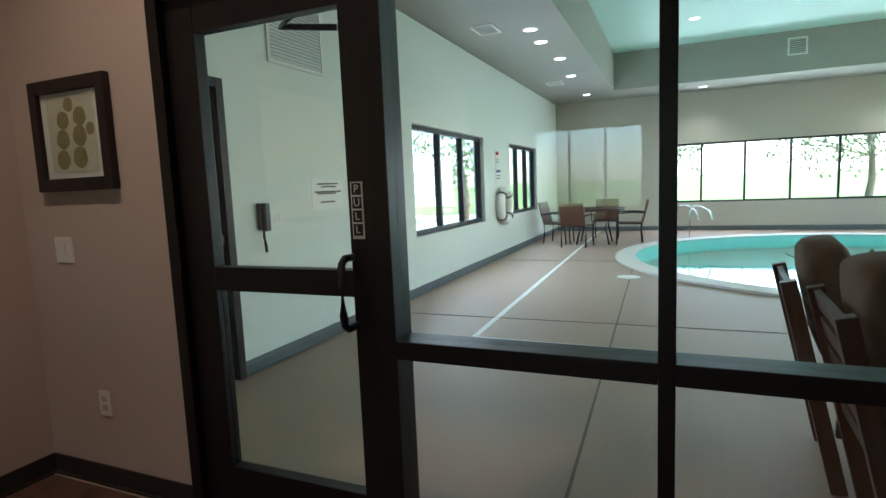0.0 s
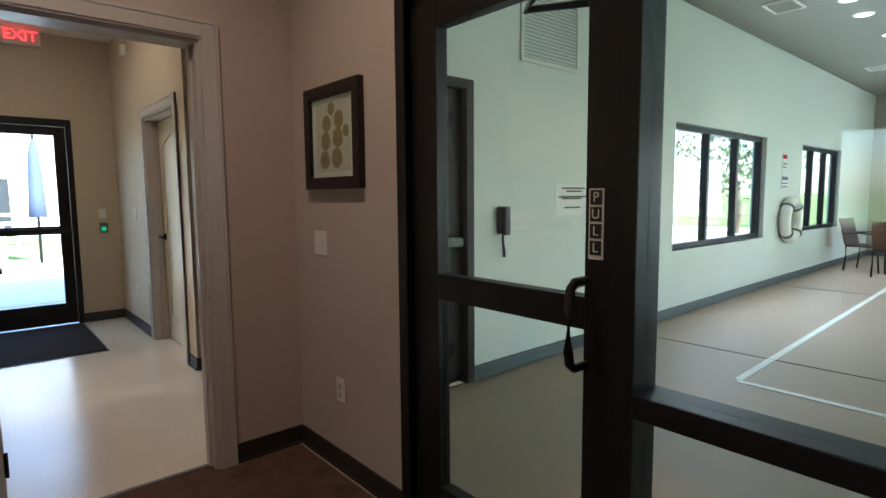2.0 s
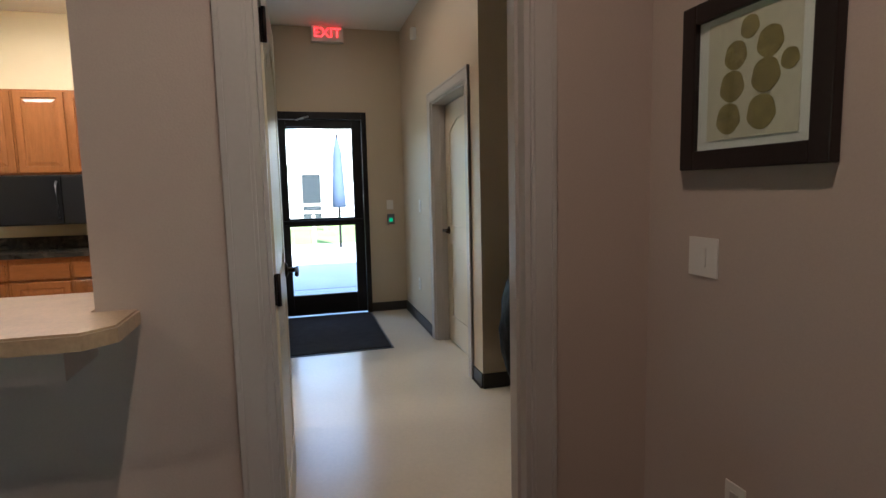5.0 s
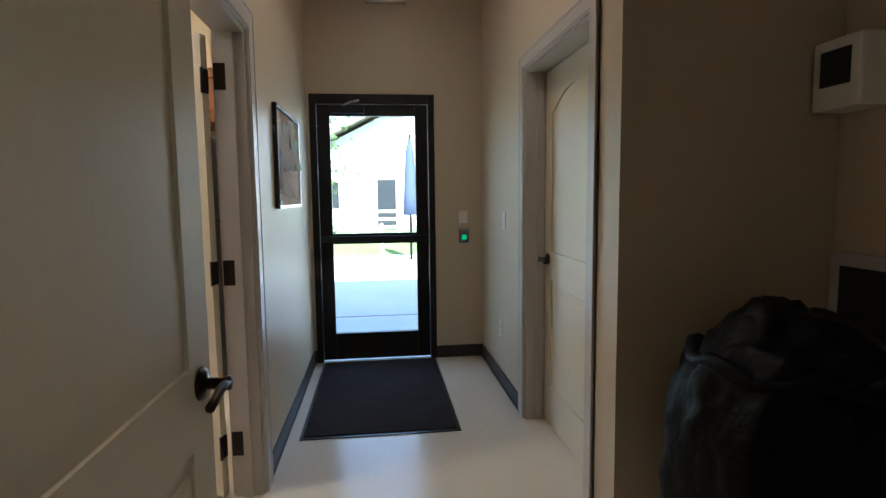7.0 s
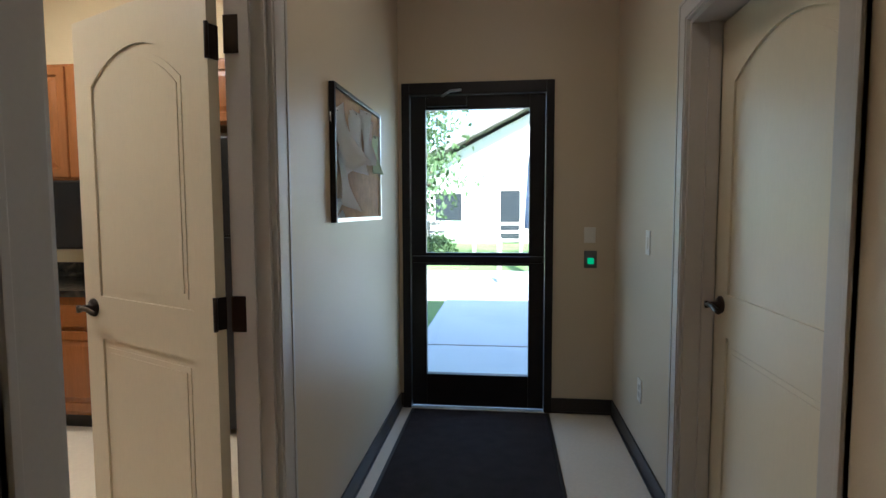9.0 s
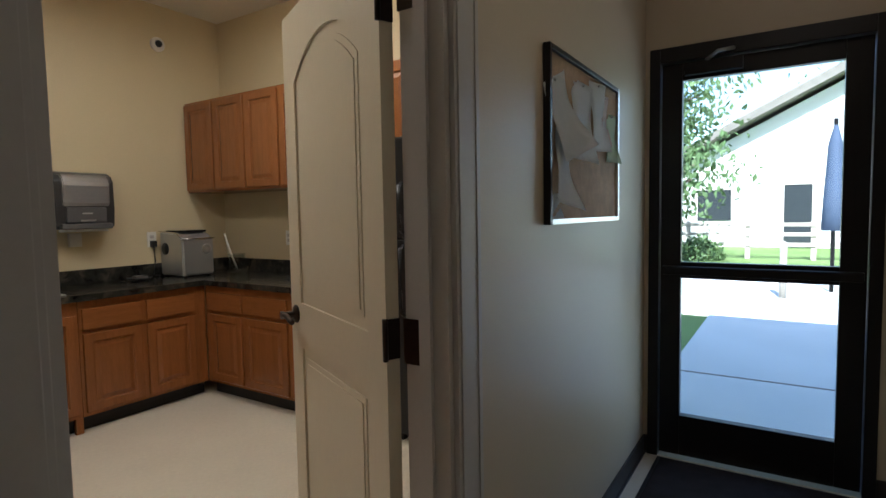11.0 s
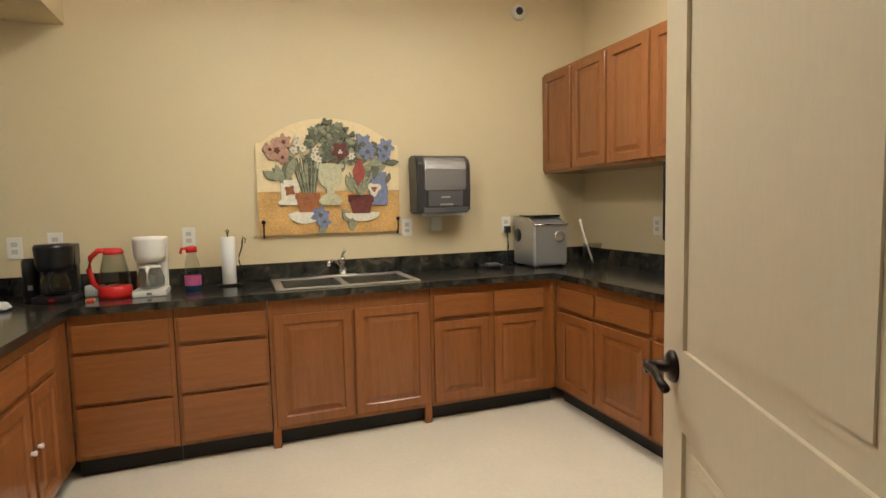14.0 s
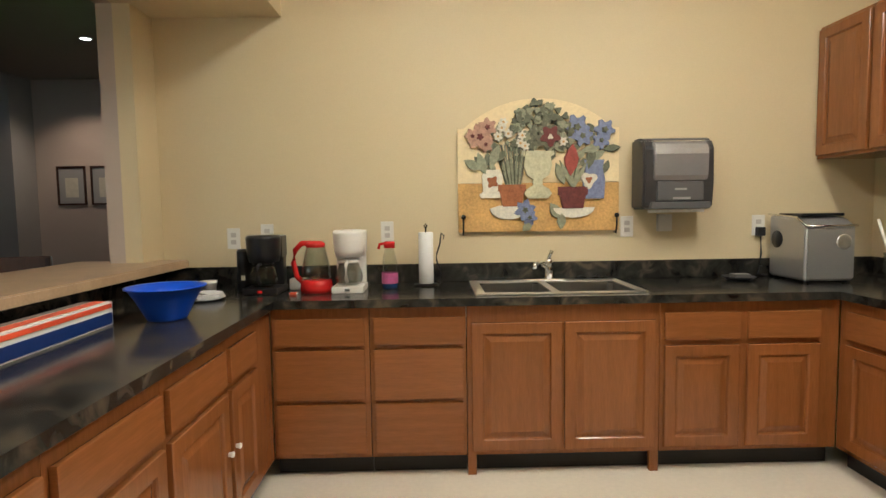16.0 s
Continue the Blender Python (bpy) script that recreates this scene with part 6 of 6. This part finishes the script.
    for u0, u1, v0, v1 in ((0, 0.03, 0, h), (w - 0.03, w, 0, h), (0.03, w - 0.03, 0, 0.03), (0.03, w - 0.03, h - 0.03, h)):
        box(bm, u0, u1, v0, v1, 0.001, 0.016, m, 0.002)
    part("frame", bm, mat, g)
    bm = bmesh.new()
    box(bm, 0.03, w - 0.03, 0.03, h - 0.03, 0.001, 0.004, m)
    part("backing", bm, dark, g)
    for i in range(n):
        v = 0.03 + (h - 0.06) * (i + 0.5) / n
        bm = bmesh.new()
        box(bm, 0.03, w - 0.03, v - 0.004, v + 0.004, 0.004, 0.014, m)
        part("slat", bm, mat, g)
    return g


M_GRILLE = material("grey_grille", (0.40, 0.43, 0.42), 0.5, var=0.05)
grille("return_grille", frame_of((PX0, 3.60, 2.32), (0, 1, 0), UP, (1, 0, 0)), 0.72, 0.55, 18, "large pale return air grille high on the wall", M_WHITEPL, M_GRILLE)
grille("supply_vent", frame_of((2.1, TY1, 3.62), (1, 0, 0), UP, (0, -1, 0)), 0.34, 0.34, 7, "square white vent in the tray side")
for x, yy in ((-2.35, 7.3), (-2.35, 11.7)):
    grille("ceiling_vent", frame_of((x, yy, SOF), (1, 0, 0), (0, -1, 0), (0, 0, -1)), 0.30, 0.42, 6, "white slatted ceiling vent")
# sign, phone
sg = thing("rules_notice", (PX0, 4.27, 1.17), "white paper notice with printed lines on the pool wall", "sign")
boxpart("sheet", PX0 + 0.001, PX0 + 0.004, 4.04, 4.52, 1.16, 1.42, M_PAPER, sg)
for z, y0, y1 in ((1.385, 4.12, 4.44), (1.36, 4.18, 4.40), (1.315, 4.08, 4.48), (1.30, 4.12, 4.40), (1.225, 4.16, 4.38)):
    boxpart("text_line", PX0 + 0.004, PX0 + 0.005, y0, y1, z - 0.008, z + 0.006, M_INK, sg)
ph = thing("wall_phone", (PX0, 3.40, 1.05), "black wall phone with a hanging handset cord", "phone")
boxpart("cradle", PX0 + 0.001, PX0 + 0.05, 3.35, 3.45, 1.05, 1.25, M_BLACK, ph, bevel=0.012)
boxpart("handset", PX0 + 0.05, PX0 + 0.085, 3.365, 3.41, 1.04, 1.245, M_BLACK, ph, bevel=0.012)
boxpart("keypad", PX0 + 0.05, PX0 + 0.056, 3.415, 3.442, 1.12, 1.20, M_SILVER, ph)
bm = bmesh.new()
tube(bm, [(PX0 + 0.03, 3.39, 1.05), (PX0 + 0.03, 3.385, 0.99), (PX0 + 0.035, 3.39, 0.95), (PX0 + 0.03, 3.40, 0.88)], 0.012)
part("cord", bm, M_BLACK, ph)
switch_plate(frame_of((PX0, 3.58, 1.13), (0, 1, 0), UP, (1, 0, 0)), 0.16, 0.118, "switch", "white switch plate on the pool wall")
lr = thing("life_ring", (PX0, 9.55, 0.9), "white life ring hung on the pool wall", "life ring")
bm = bmesh.new()
bmR = [(0.27 + 0.075 * math.cos(a), 0.075 * math.sin(a) + 0.08) for a in [k * math.pi / 6 for k in range(13)]]
lathe(bm, bmR, frame_of((PX0 + 0.005, 9.55, 0.93), (0, 1, 0), UP, (1, 0, 0)), 28, False)
part("ring", bm, M_WHITEPL, lr)
for an in (45, 135, 225, 315):
    bm = bmesh.new()
    c, s = math.cos(radians(an)), math.sin(radians(an))
    tube(bm, [(PX0 + 0.085 + 0.08 * math.sin(q), 9.55 + c * (0.27 + 0.08 * math.cos(q)), 0.93 + s * (0.27 + 0.08 * math.cos(q))) for q in [k * math.pi / 6 for k in range(13)]], 0.018)
    part("strap", bm, M_GREYPL, lr, "dark band")
for y0, z0, w2, h2, mt in ((9.30, 1.66, 0.22, 0.26, M_WHITEPL), (9.30, 1.38, 0.30, 0.22, M_PAPER)):
    o = thing("pool_sign", (PX0, y0, z0), "small white safety sign on the pool wall", "sign")
    boxpart("board", PX0 + 0.001, PX0 + 0.006, y0, y0 + w2, z0, z0 + h2, mt, o)
    boxpart("band", PX0 + 0.006, PX0 + 0.0075, y0 + 0.02, y0 + w2 - 0.02, z0 + h2 * 0.62, z0 + h2 * 0.85, M_RED if mt is M_WHITEPL else M_NAVY, o)
    for k in range(2):
        boxpart("text_line", PX0 + 0.006, PX0 + 0.0075, y0 + 0.03, y0 + w2 - 0.03, z0 + 0.03 + 0.05 * k, z0 + 0.05 + 0.05 * k, M_INK, o)
# painted lines and joints on the deck
for nm, x0, y0, x1, y1, wd, mt in (("deck_line", -1.56, 4.52, -1.72, 14.6, 0.055, M_LINE), ("deck_line", -1.56, 4.49, 6.5, 4.42, 0.055, M_LINE), ("deck_joint", -0.36, 1.9, -0.66, 14.6, 0.014, M_SEAM), ("deck_joint", -2.8, 5.20, 0.75, 5.26, 0.011, M_SEAM), ("deck_joint", 0.75, 5.26, 9.4, 5.26, 0.011, M_SEAM), ("deck_joint", -2.8, 9.2, -0.5, 9.2, 0.011, M_SEAM)):
    bm = bmesh.new()
    d = Vector((x1 - x0, y1 - y0, 0))
    box(bm, 0, d.length, -wd / 2, wd / 2, 0.0005, 0.004, frame_of((x0, y0, 0), d.normalized(), Vector((-d.y, d.x, 0)).normalized(), UP))
    part(nm, bm, mt, None, "white painted deck line" if mt is M_LINE else "dark joint in the deck", "structure", "line")
sl = thing("skimmer_lid", (-0.55, 7.9, 0), "round white skimmer lid in the deck", "lid")
bm = bmesh.new()
lathe(bm, [(0.15, 0.001), (0.15, 0.008), (0.13, 0.012), (0.0, 0.012)], Matrix.Translation((-0.52, 7.75, 0)), 24)
part("cover", bm, M_WHITEPL, sl)
hr = thing("pool_handrail", (0.2, 12.9, 0), "chrome grab rail at the pool edge", "rail")
for dx in (0.0, 0.25):
    bm = bmesh.new()
    tube(bm, [(0.1 + dx, 13.3 - dx, 0), (0.1 + dx, 13.3 - dx, 0.55), (0.16 + dx, 13.24 - dx, 0.66), (0.3 + dx, 13.1 - dx, 0.68), (0.46 + dx, 12.95 - dx, 0.60), (0.52 + dx, 12.9 - dx, 0.40)], 0.022)
    part("bar", bm, M_CHROME, hr)


def patio_chair():
    c = thing("patio_chair", (0, 0, 0), "dark metal patio armchair at the round table", "chair", "patio chairs")
    bm = bmesh.new()
    box(bm, -0.25, 0.25, -0.24, 0.24, 0.41, 0.44, None, 0.008)
    part("seat", bm, M_DARKWOOD, c)
    bm = bmesh.new()
    box(bm, -0.25, 0.25, 0.0, 0.025, 0.0, 0.46, pose(0, 0.235, 0.44, -14, 0, 0), 0.008)
    part("backrest", bm, M_BROWNWOOD, c)
    for sx in (-0.25, 0.25):
        for sy in (-0.23, 0.23):
            bm = bmesh.new()
            tube(bm, [(sx, sy * 1.1, 0.0), (sx, sy, 0.22), (sx, sy, 0.42)], 0.014)
            part("leg", bm, M_IRON, c)
        bm = bmesh.new()
        tube(bm, [(sx * 1.1, -0.22, 0.42), (sx * 1.12, -0.22, 0.63), (sx * 1.1, 0.05, 0.65), (sx, 0.29, 0.63)], 0.013)
        part("arm", bm, M_IRON, c)
    return c


pc = patio_chair()
pc.matrix_world = pose(-2.25, 11.9, 0, 0, 0, 80)
for x, yy, r in ((-0.8, 11.85, -85), (-1.35, 12.6, 0), (-1.75, 11.25, 170)):
    copy_thing(pc, pose(x, yy, 0, 0, 0, r))
rt = thing("round_table", (-1.5, 11.9, 0), "dark round metal patio table", "table")
bm = bmesh.new()
lathe(bm, [(0.0, 0.69), (0.58, 0.69), (0.61, 0.70), (0.61, 0.72), (0.58, 0.73), (0.0, 0.73)], Matrix.Translation((-1.5, 11.9, 0)), 32, False)
part("tabletop", bm, M_DARKWOOD, rt)
for k in range(4):
    a = math.pi / 4 + k * math.pi / 2
    bm = bmesh.new()
    tube(bm, [(-1.5 + 0.42 * math.cos(a), 11.9 + 0.42 * math.sin(a), 0.69), (-1.5 + 0.36 * math.cos(a), 11.9 + 0.36 * math.sin(a), 0.35), (-1.5 + 0.46 * math.cos(a), 11.9 + 0.46 * math.sin(a), 0)], 0.018)
    part("leg", bm, M_IRON, rt)


def lounge_chair():
    """A slatted wooden armchair with loose cushions, facing -y at rest."""
    c = thing("lounge_chair", (0, 0, 0), "dark wooden slatted armchair with tan cushions by the glass", "chair", "lounge chairs")
    for sx in (-0.255, 0.255):
        bm = bmesh.new()
        box(bm, -0.028, 0.028, -0.03, 0.03, 0, 0.90, pose(sx, 0.34, 0.0, -13, 0, 0), 0.006)
        part("back_leg", bm, M_BROWNWOOD, c)
        bm = bmesh.new()
        box(bm, sx - 0.028, sx + 0.028, -0.36, -0.30, 0, 0.58, None, 0.006)
        part("front_leg", bm, M_BROWNWOOD, c)
        bm = bmesh.new()
        box(bm, sx - 0.045, sx + 0.045, -0.40, 0.42, 0.58, 0.61, None, 0.008)
        part("armrest", bm, M_BROWNWOOD, c)
        bm = bmesh.new()
        box(bm, sx - 0.018, sx + 0.018, -0.30, 0.36, 0.24, 0.31, None, 0.004)
        part("side_rail", bm, M_BROWNWOOD, c)
    for k in range(5):
        bm = bmesh.new()
        box(bm, -0.227, 0.227, -0.012, 0.012, 0.40 + k * 0.105, 0.47 + k * 0.105, pose(0, 0.34, 0.0, -13, 0, 0), 0.004)
        part("back_slat", bm, M_BROWNWOOD, c)
    for k in range(6):
        bm = bmesh.new()
        box(bm, -0.236, 0.236, -0.28 + k * 0.105, -0.20 + k * 0.105, 0.30, 0.32, None, 0.003)
        part("seat_slat", bm, M_BROWNWOOD, c)
    for nm, mm, sx, sy, sz in (("seat_cushion", pose(0, 0.0, 0.40), 0.235, 0.31, 0.085), ("back_cushion", pose(0, 0.36, 0.76, 77, 0, 0), 0.235, 0.28, 0.10)):
        bm = bmesh.new()
        vs = bmesh.ops.create_icosphere(bm, subdivisions=4, radius=1)["verts"]
        for v in vs:
            p = v.co.copy()
            q = Vector([math.copysign(abs(t) ** 0.55, t) for t in p])
            w3 = 1 + 0.05 * noise.noise(p * 2.2)
            v.co = mm @ Vector((q.x * sx * w3, q.y * sy * w3, q.z * sz * w3))
        for f in bm.faces:
            f.smooth = True
        part(nm, bm, M_CUSHION, c, "tan quilted cushion")
    return c


lc = lounge_chair()
lc.matrix_world = pose(1.03, 2.95, 0, 0, 0, 85)
copy_thing(lc, pose(1.07, 2.36, 0, 0, 0, 87))
pl = thing("potted_plant", (1.22, 4.45, 0), "leafy green plant on the deck behind the armchairs", "plant")
bm = bmesh.new()
lathe(bm, [(0.13, 0.001), (0.15, 0.02), (0.19, 0.36), (0.20, 0.38), (0.17, 0.38), (0.0, 0.35)], Matrix.Translation((1.22, 4.45, 0)) @ Matrix.Diagonal((1, 1, 1.15, 1)), 20)
part("pot", bm, M_BROWNWOOD, pl)
random.seed(11)
for i in range(34):
    a, el, ln = random.uniform(0, 6.28), random.uniform(0.5, 1.35), random.uniform(0.34, 0.62)
    base = Vector((1.22, 4.45, 0.42))
    bm = bmesh.new()
    prev = None
    side = Vector((-math.sin(a), math.cos(a), 0))
    for k in range(6):
        t = k / 5
        e2 = el - 0.9 * t * t
        p = base + Vector((math.cos(a) * math.cos(el) * t * ln * 1.3, math.sin(a) * math.cos(el) * t * ln * 1.3, math.sin(el) * t * ln - 0.18 * t * t * ln))
        wd = 0.045 * math.sin(math.pi * min(1, t * 0.9 + 0.08)) + 0.001
        cur = [bm.verts.new(p - side * wd), bm.verts.new(p + Vector((0, 0, -0.006))), bm.verts.new(p + side * wd)]
        if prev:
            bm.faces.new((prev[0], prev[1], cur[1], cur[0]))
            bm.faces.new((prev[1], prev[2], cur[2], cur[1]))
        prev = cur
    part("leaf", bm, M_PLANT, pl)

# ---- lobby seen through the serving opening ----
for x0, x1 in ((2.85, 3.50), (3.62, 4.28)):
    o = thing("framed_print", ((x0 + x1) / 2, -13.0, 1.55), "dark-framed pale landscape print on the taupe wall", "picture", "lobby prints")
    bm = bmesh.new()
    for u0, u1, v0, v1 in ((x0, x0 + 0.04, 1.52, 2.42), (x1 - 0.04, x1, 1.52, 2.42), (x0 + 0.04, x1 - 0.04, 1.52, 1.56), (x0 + 0.04, x1 - 0.04, 2.38, 2.42)):
        box(bm, u0, u1, -12.998, -12.96, v0, v1, None, 0.004)
    part("picture_frame", bm, M_DARKWOOD, o)
    boxpart("print_sheet", x0 + 0.04, x1 - 0.04, -12.998, -12.985, 1.56, 2.38, M_GREYWALL, o)
    boxpart("image_patch", x0 + 0.18, x1 - 0.18, -12.985, -12.982, 1.70, 2.15, M_PRINT, o)
boxpart("column", 4.75, 5.9, -13.0, -12.3, 0, 4.4, M_GREYWALL, None, "grey painted square column", "structure", category="column")
grille("ceiling_vent", frame_of((1.35, -7.2, 4.4), (1, 0, 0), (0, -1, 0), (0, 0, -1)), 0.6, 0.4, 6, "white slatted lobby ceiling vent")
ch = thing("dining_chair", (-1.6, -4.1, 0), "dark red-brown wooden chair in the lobby", "chair")
CM = pose(-1.55, -4.1, 0, 0, 0, 15)
bm = bmesh.new()
box(bm, -0.22, 0.22, -0.22, 0.22, 0.60, 0.65, CM, 0.01)
part("seat", bm, M_DARKWOOD, ch)
bm = bmesh.new()
box(bm, -0.22, 0.22, 0.20, 0.225, 0.84, 1.0, CM, 0.01)
part("backrest", bm, M_BROWNWOOD, ch)
for sx in (-0.2, 0.2):
    bm = bmesh.new()
    box(bm, sx - 0.018, sx + 0.018, 0.19, 0.225, 0.003, 0.99, CM, 0.004)
    part("back_leg", bm, M_DARKWOOD, ch)
    bm = bmesh.new()
    box(bm, sx - 0.018, sx + 0.018, -0.22, -0.185, 0.003, 0.61, CM, 0.004)
    part("front_leg", bm, M_DARKWOOD, ch)

# ---- outside ----
bm = bmesh.new()
for x0, x1, y0, y1 in ((-900, -7.1, -900, 900), (-7.1, -3.02, 2.76, 900), (-3.02, 900, 14.92, 900), (9.72, 900, -900, 14.92), (-7.1, 9.72, -900, -13.22), (-7.1, -6.22, -13.22, -3.44)):
    vs = [bm.verts.new(p) for p in ((x0, y0, -0.06), (x1, y0, -0.06), (x1, y1, -0.06), (x0, y1, -0.06))]
    bm.faces.new(vs)
part("ground", bm, M_GRASS, None, "sunlit lawn round the building", "structure", "ground")
boxpart("pavement", -11.6, -7.13, 0.12, 2.2, -0.10, -0.03, M_WALK, None, "pale concrete walk outside the exit door", "structure", category="pavement")
boxpart("pavement_cross", -15.5, -11.63, -14, 14, -0.10, -0.03, M_WALK, None, "broad pale concrete path", "structure", category="pavement")
boxpart("pavement_joint", -8.84, -8.815, 0.12, 2.2, -0.03, -0.027, M_SEAM, None, "joint in the concrete walk", "structure", category="joint")
# pale ground added so that the far window looks out on white
boxpart("bright_ground_north", -14, 14, 14.95, 23.5, -0.10, -0.03, M_WALK, None, "pale ground added to brighten the far pool window", "structure", category="pavement")
# likewise added, to whiten the lower part of the west windows
boxpart("patio", -11.5, -3.05, 2.9, 14.9, -0.10, -0.03, M_WALK, None, "pale ground added to brighten the west pool windows", "structure", category="pavement")

hs = thing("house", (-26, 3, 0), "pale sided house with a gabled grey roof behind a fence", "house")
boxpart("wall", -32, -26, -3.0, 9.0, -0.05, 2.7, M_SIDING, hs)
for k in range(13):
    boxpart("siding_board", -26.0, -25.97, -3.0, 9.0, 0.02 + 0.2 * k, 0.205 + 0.2 * k, M_SIDING, hs)
bm = bmesh.new()
prism(bm, [(-3.9, 2.45), (3.0, 5.9), (9.9, 2.45), (9.9, 2.70), (3.0, 6.2), (-3.9, 2.70)], frame_of((-25.2, 0, 0), (0, 1, 0), UP, (1, 0, 0)), -7.0, 0)
part("roof", bm, M_ROOF, hs)
bm = bmesh.new()
prism(bm, [(-3.0, 2.70), (9.0, 2.70), (3.0, 5.75)], frame_of((-26, 0, 0), (0, 1, 0), UP, (1, 0, 0)), -5.0, 0)
part("gable", bm, M_SIDING, hs)
for y0, y1, z0, z1, nm in ((0.8, 1.6, 0.0, 2.1, "door"), (3.4, 4.8, 0.9, 2.1, "window"), (-1.9, -0.8, 0.9, 2.0, "window")):
    wn2 = boxpart(nm, -25.965, -25.93, y0, y1, z0, z1, M_DARKWIN, hs)
    bm = bmesh.new()
    for a, b, c2, d2 in ((y0 - 0.08, y0, z0, z1 + 0.08), (y1, y1 + 0.08, z0, z1 + 0.08), (y0, y1, z1, z1 + 0.08)):
        box(bm, -25.965, -25.90, a, b, c2, d2)
    sub("frame", bm, M_TRIM, wn2)
fc = thing("fence", (-21, 0, 0), "weathered post and rail fence with bushes", "fence")
for k in range(13):
    boxpart("post", -21.06, -20.94, -9.05 + 1.5 * k, -8.93 + 1.5 * k, -0.06, 0.98, M_FENCE, fc, bevel=0.008)
for z in (0.35, 0.62, 0.88):
    boxpart("rail", -20.94, -20.90, -9, 9.2, z - 0.05, z + 0.05, M_FENCE, fc)
gr = thing("folded_umbrella", (-14.5, 1.75, 0), "folded dark blue patio umbrella on a pole", "umbrella")
bm = bmesh.new()
tube(bm, [(-14.5, 1.55, -0.06), (-14.5, 1.55, 2.7)], 0.03)
part("pole", bm, M_IRON, gr)
bm = bmesh.new()
lathe(bm, [(0.03, 2.6), (0.10, 2.3), (0.15, 1.4), (0.17, 0.95), (0.12, 0.95)], Matrix.Translation((-14.5, 1.55, 0)), 10)
part("canopy", bm, material("faded_navy_canvas", (0.045, 0.065, 0.11), 0.8, var=0.2), gr)
po2 = thing("bollard", (-12.6, 0.72, 0), "short dark post on the path", "post")
bm = bmesh.new()
lathe(bm, [(0.05, -0.03), (0.05, 0.75), (0.035, 0.82), (0.0, 0.83)], Matrix.Translation((-13.5, 0.9, 0)), 14)
part("shaft", bm, M_FENCE, po2)


def tree(x, y, h, spread, n, seed, label, low=0.35):
    random.seed(seed)
    t = thing("tree", (x, y, -0.06), label, "tree", "garden trees")
    bm = bmesh.new()
    tips = []
    tr = [Vector((x + 0.12 * math.sin(k * 1.3), y + 0.1 * math.cos(k), -0.06 + h * 0.8 * k / 6)) for k in range(7)]
    rad = [0.16 * (1 - k / 8) for k in range(7)]
    prev = None
    for p, r in zip(tr, rad):
        ring = [bm.verts.new(p + Vector((r * math.cos(a), r * math.sin(a), 0))) for a in [q * math.pi / 4 for q in range(8)]]
        if prev:
            for q in range(8):
                bm.faces.new((prev[q], prev[(q + 1) % 8], ring[(q + 1) % 8], ring[q]))
        prev = ring
    for k in range(16):
        s = tr[2 + k % 5]
        a = random.uniform(0, 6.28)
        e = s + Vector((math.cos(a) * spread * random.uniform(0.5, 1), math.sin(a) * spread * random.uniform(0.5, 1), random.uniform(0.2, 1.0) * h * 0.25))
        tube(bm, [s, (s + e) / 2 + Vector((0, 0, 0.12)), e], 0.03, 5)
        tips += [e, (s + e) / 2]
    part("trunk", bm, M_BARK, t)
    verts, faces = [], []
    for k in range(n):
        c = random.choice(tips)
        p = c + Vector((random.gauss(0, spread * 0.27), random.gauss(0, spread * 0.27), random.gauss(0, h * 0.075)))
        if p.z < h * low:
            continue
        r = random.uniform(0.05, 0.12)
        q = Euler((random.uniform(0, 6), random.uniform(0, 6), random.uniform(0, 6))).to_matrix()
        i = len(verts)
        verts += [p + q @ Vector(v) * r for v in ((-1, 0, 0), (0, -0.5, 0.1), (1, 0, 0), (0, 0.5, 0.1))]
        faces += [(i, i + 1, i + 2, i + 3)]
    me = bpy.data.meshes.new("crown")
    me.from_pydata([v - Vector((x, y, -0.06)) for v in verts], [], faces)
    me.materials.append(M_LEAF)
    cr = new("crown", me)
    cr.parent = t
    return t


tree(-18.5, -2.0, 5.6, 1.7, 5200, 1, "leafy young tree on the lawn", 0.12)
tree(-24, -7.5, 8, 3.0, 5000, 2, "large leafy tree beside the house")
tree(-31, 6, 11, 3.5, 4000, 3, "tall leafy tree behind the house")
tree(-8.5, 9.5, 5, 2.2, 5000, 4, "leafy tree outside the pool windows", 0.15)
tree(-9.5, 15.5, 6, 2.6, 5000, 5, "leafy tree outside the pool windows", 0.15)
tree(-7.5, 20.0, 6, 2.6, 4000, 6, "leafy tree outside the pool windows", 0.1)
tree(-1.0, 27, 7, 3.0, 4500, 7, "leafy tree beyond the pool's far window", 0.1)
tree(7.5, 28, 7, 3.0, 4500, 8, "leafy tree beyond the pool's far window", 0.1)


def bush(x, y, r, seed):
    random.seed(seed)
    b = thing("bush", (x, y, -0.06), "round green bush by the fence", "bush", "garden bushes")
    verts, faces = [], []
    for k in range(900):
        d = Vector((random.gauss(0, 1), random.gauss(0, 1), abs(random.gauss(0, 1)))).normalized() * r * random.uniform(0.6, 1.05)
        q = Euler((random.uniform(0, 6), random.uniform(0, 6), random.uniform(0, 6))).to_matrix()
        i = len(verts)
        verts += [d + q @ Vector(v) * 0.07 for v in ((-1, 0, 0), (0, -0.5, 0.1), (1, 0, 0), (0, 0.5, 0.1))]
        faces += [(i, i + 1, i + 2, i + 3)]
    me = bpy.data.meshes.new("foliage")
    me.from_pydata(verts, [], faces)
    me.materials.append(M_LEAF)
    f = new("foliage", me)
    f.parent = b


bush(-20.2, -1.1, 0.65, 21)
bush(-20.3, 3.2, 0.6, 22)
bush(-20.2, -4.0, 0.7, 23)
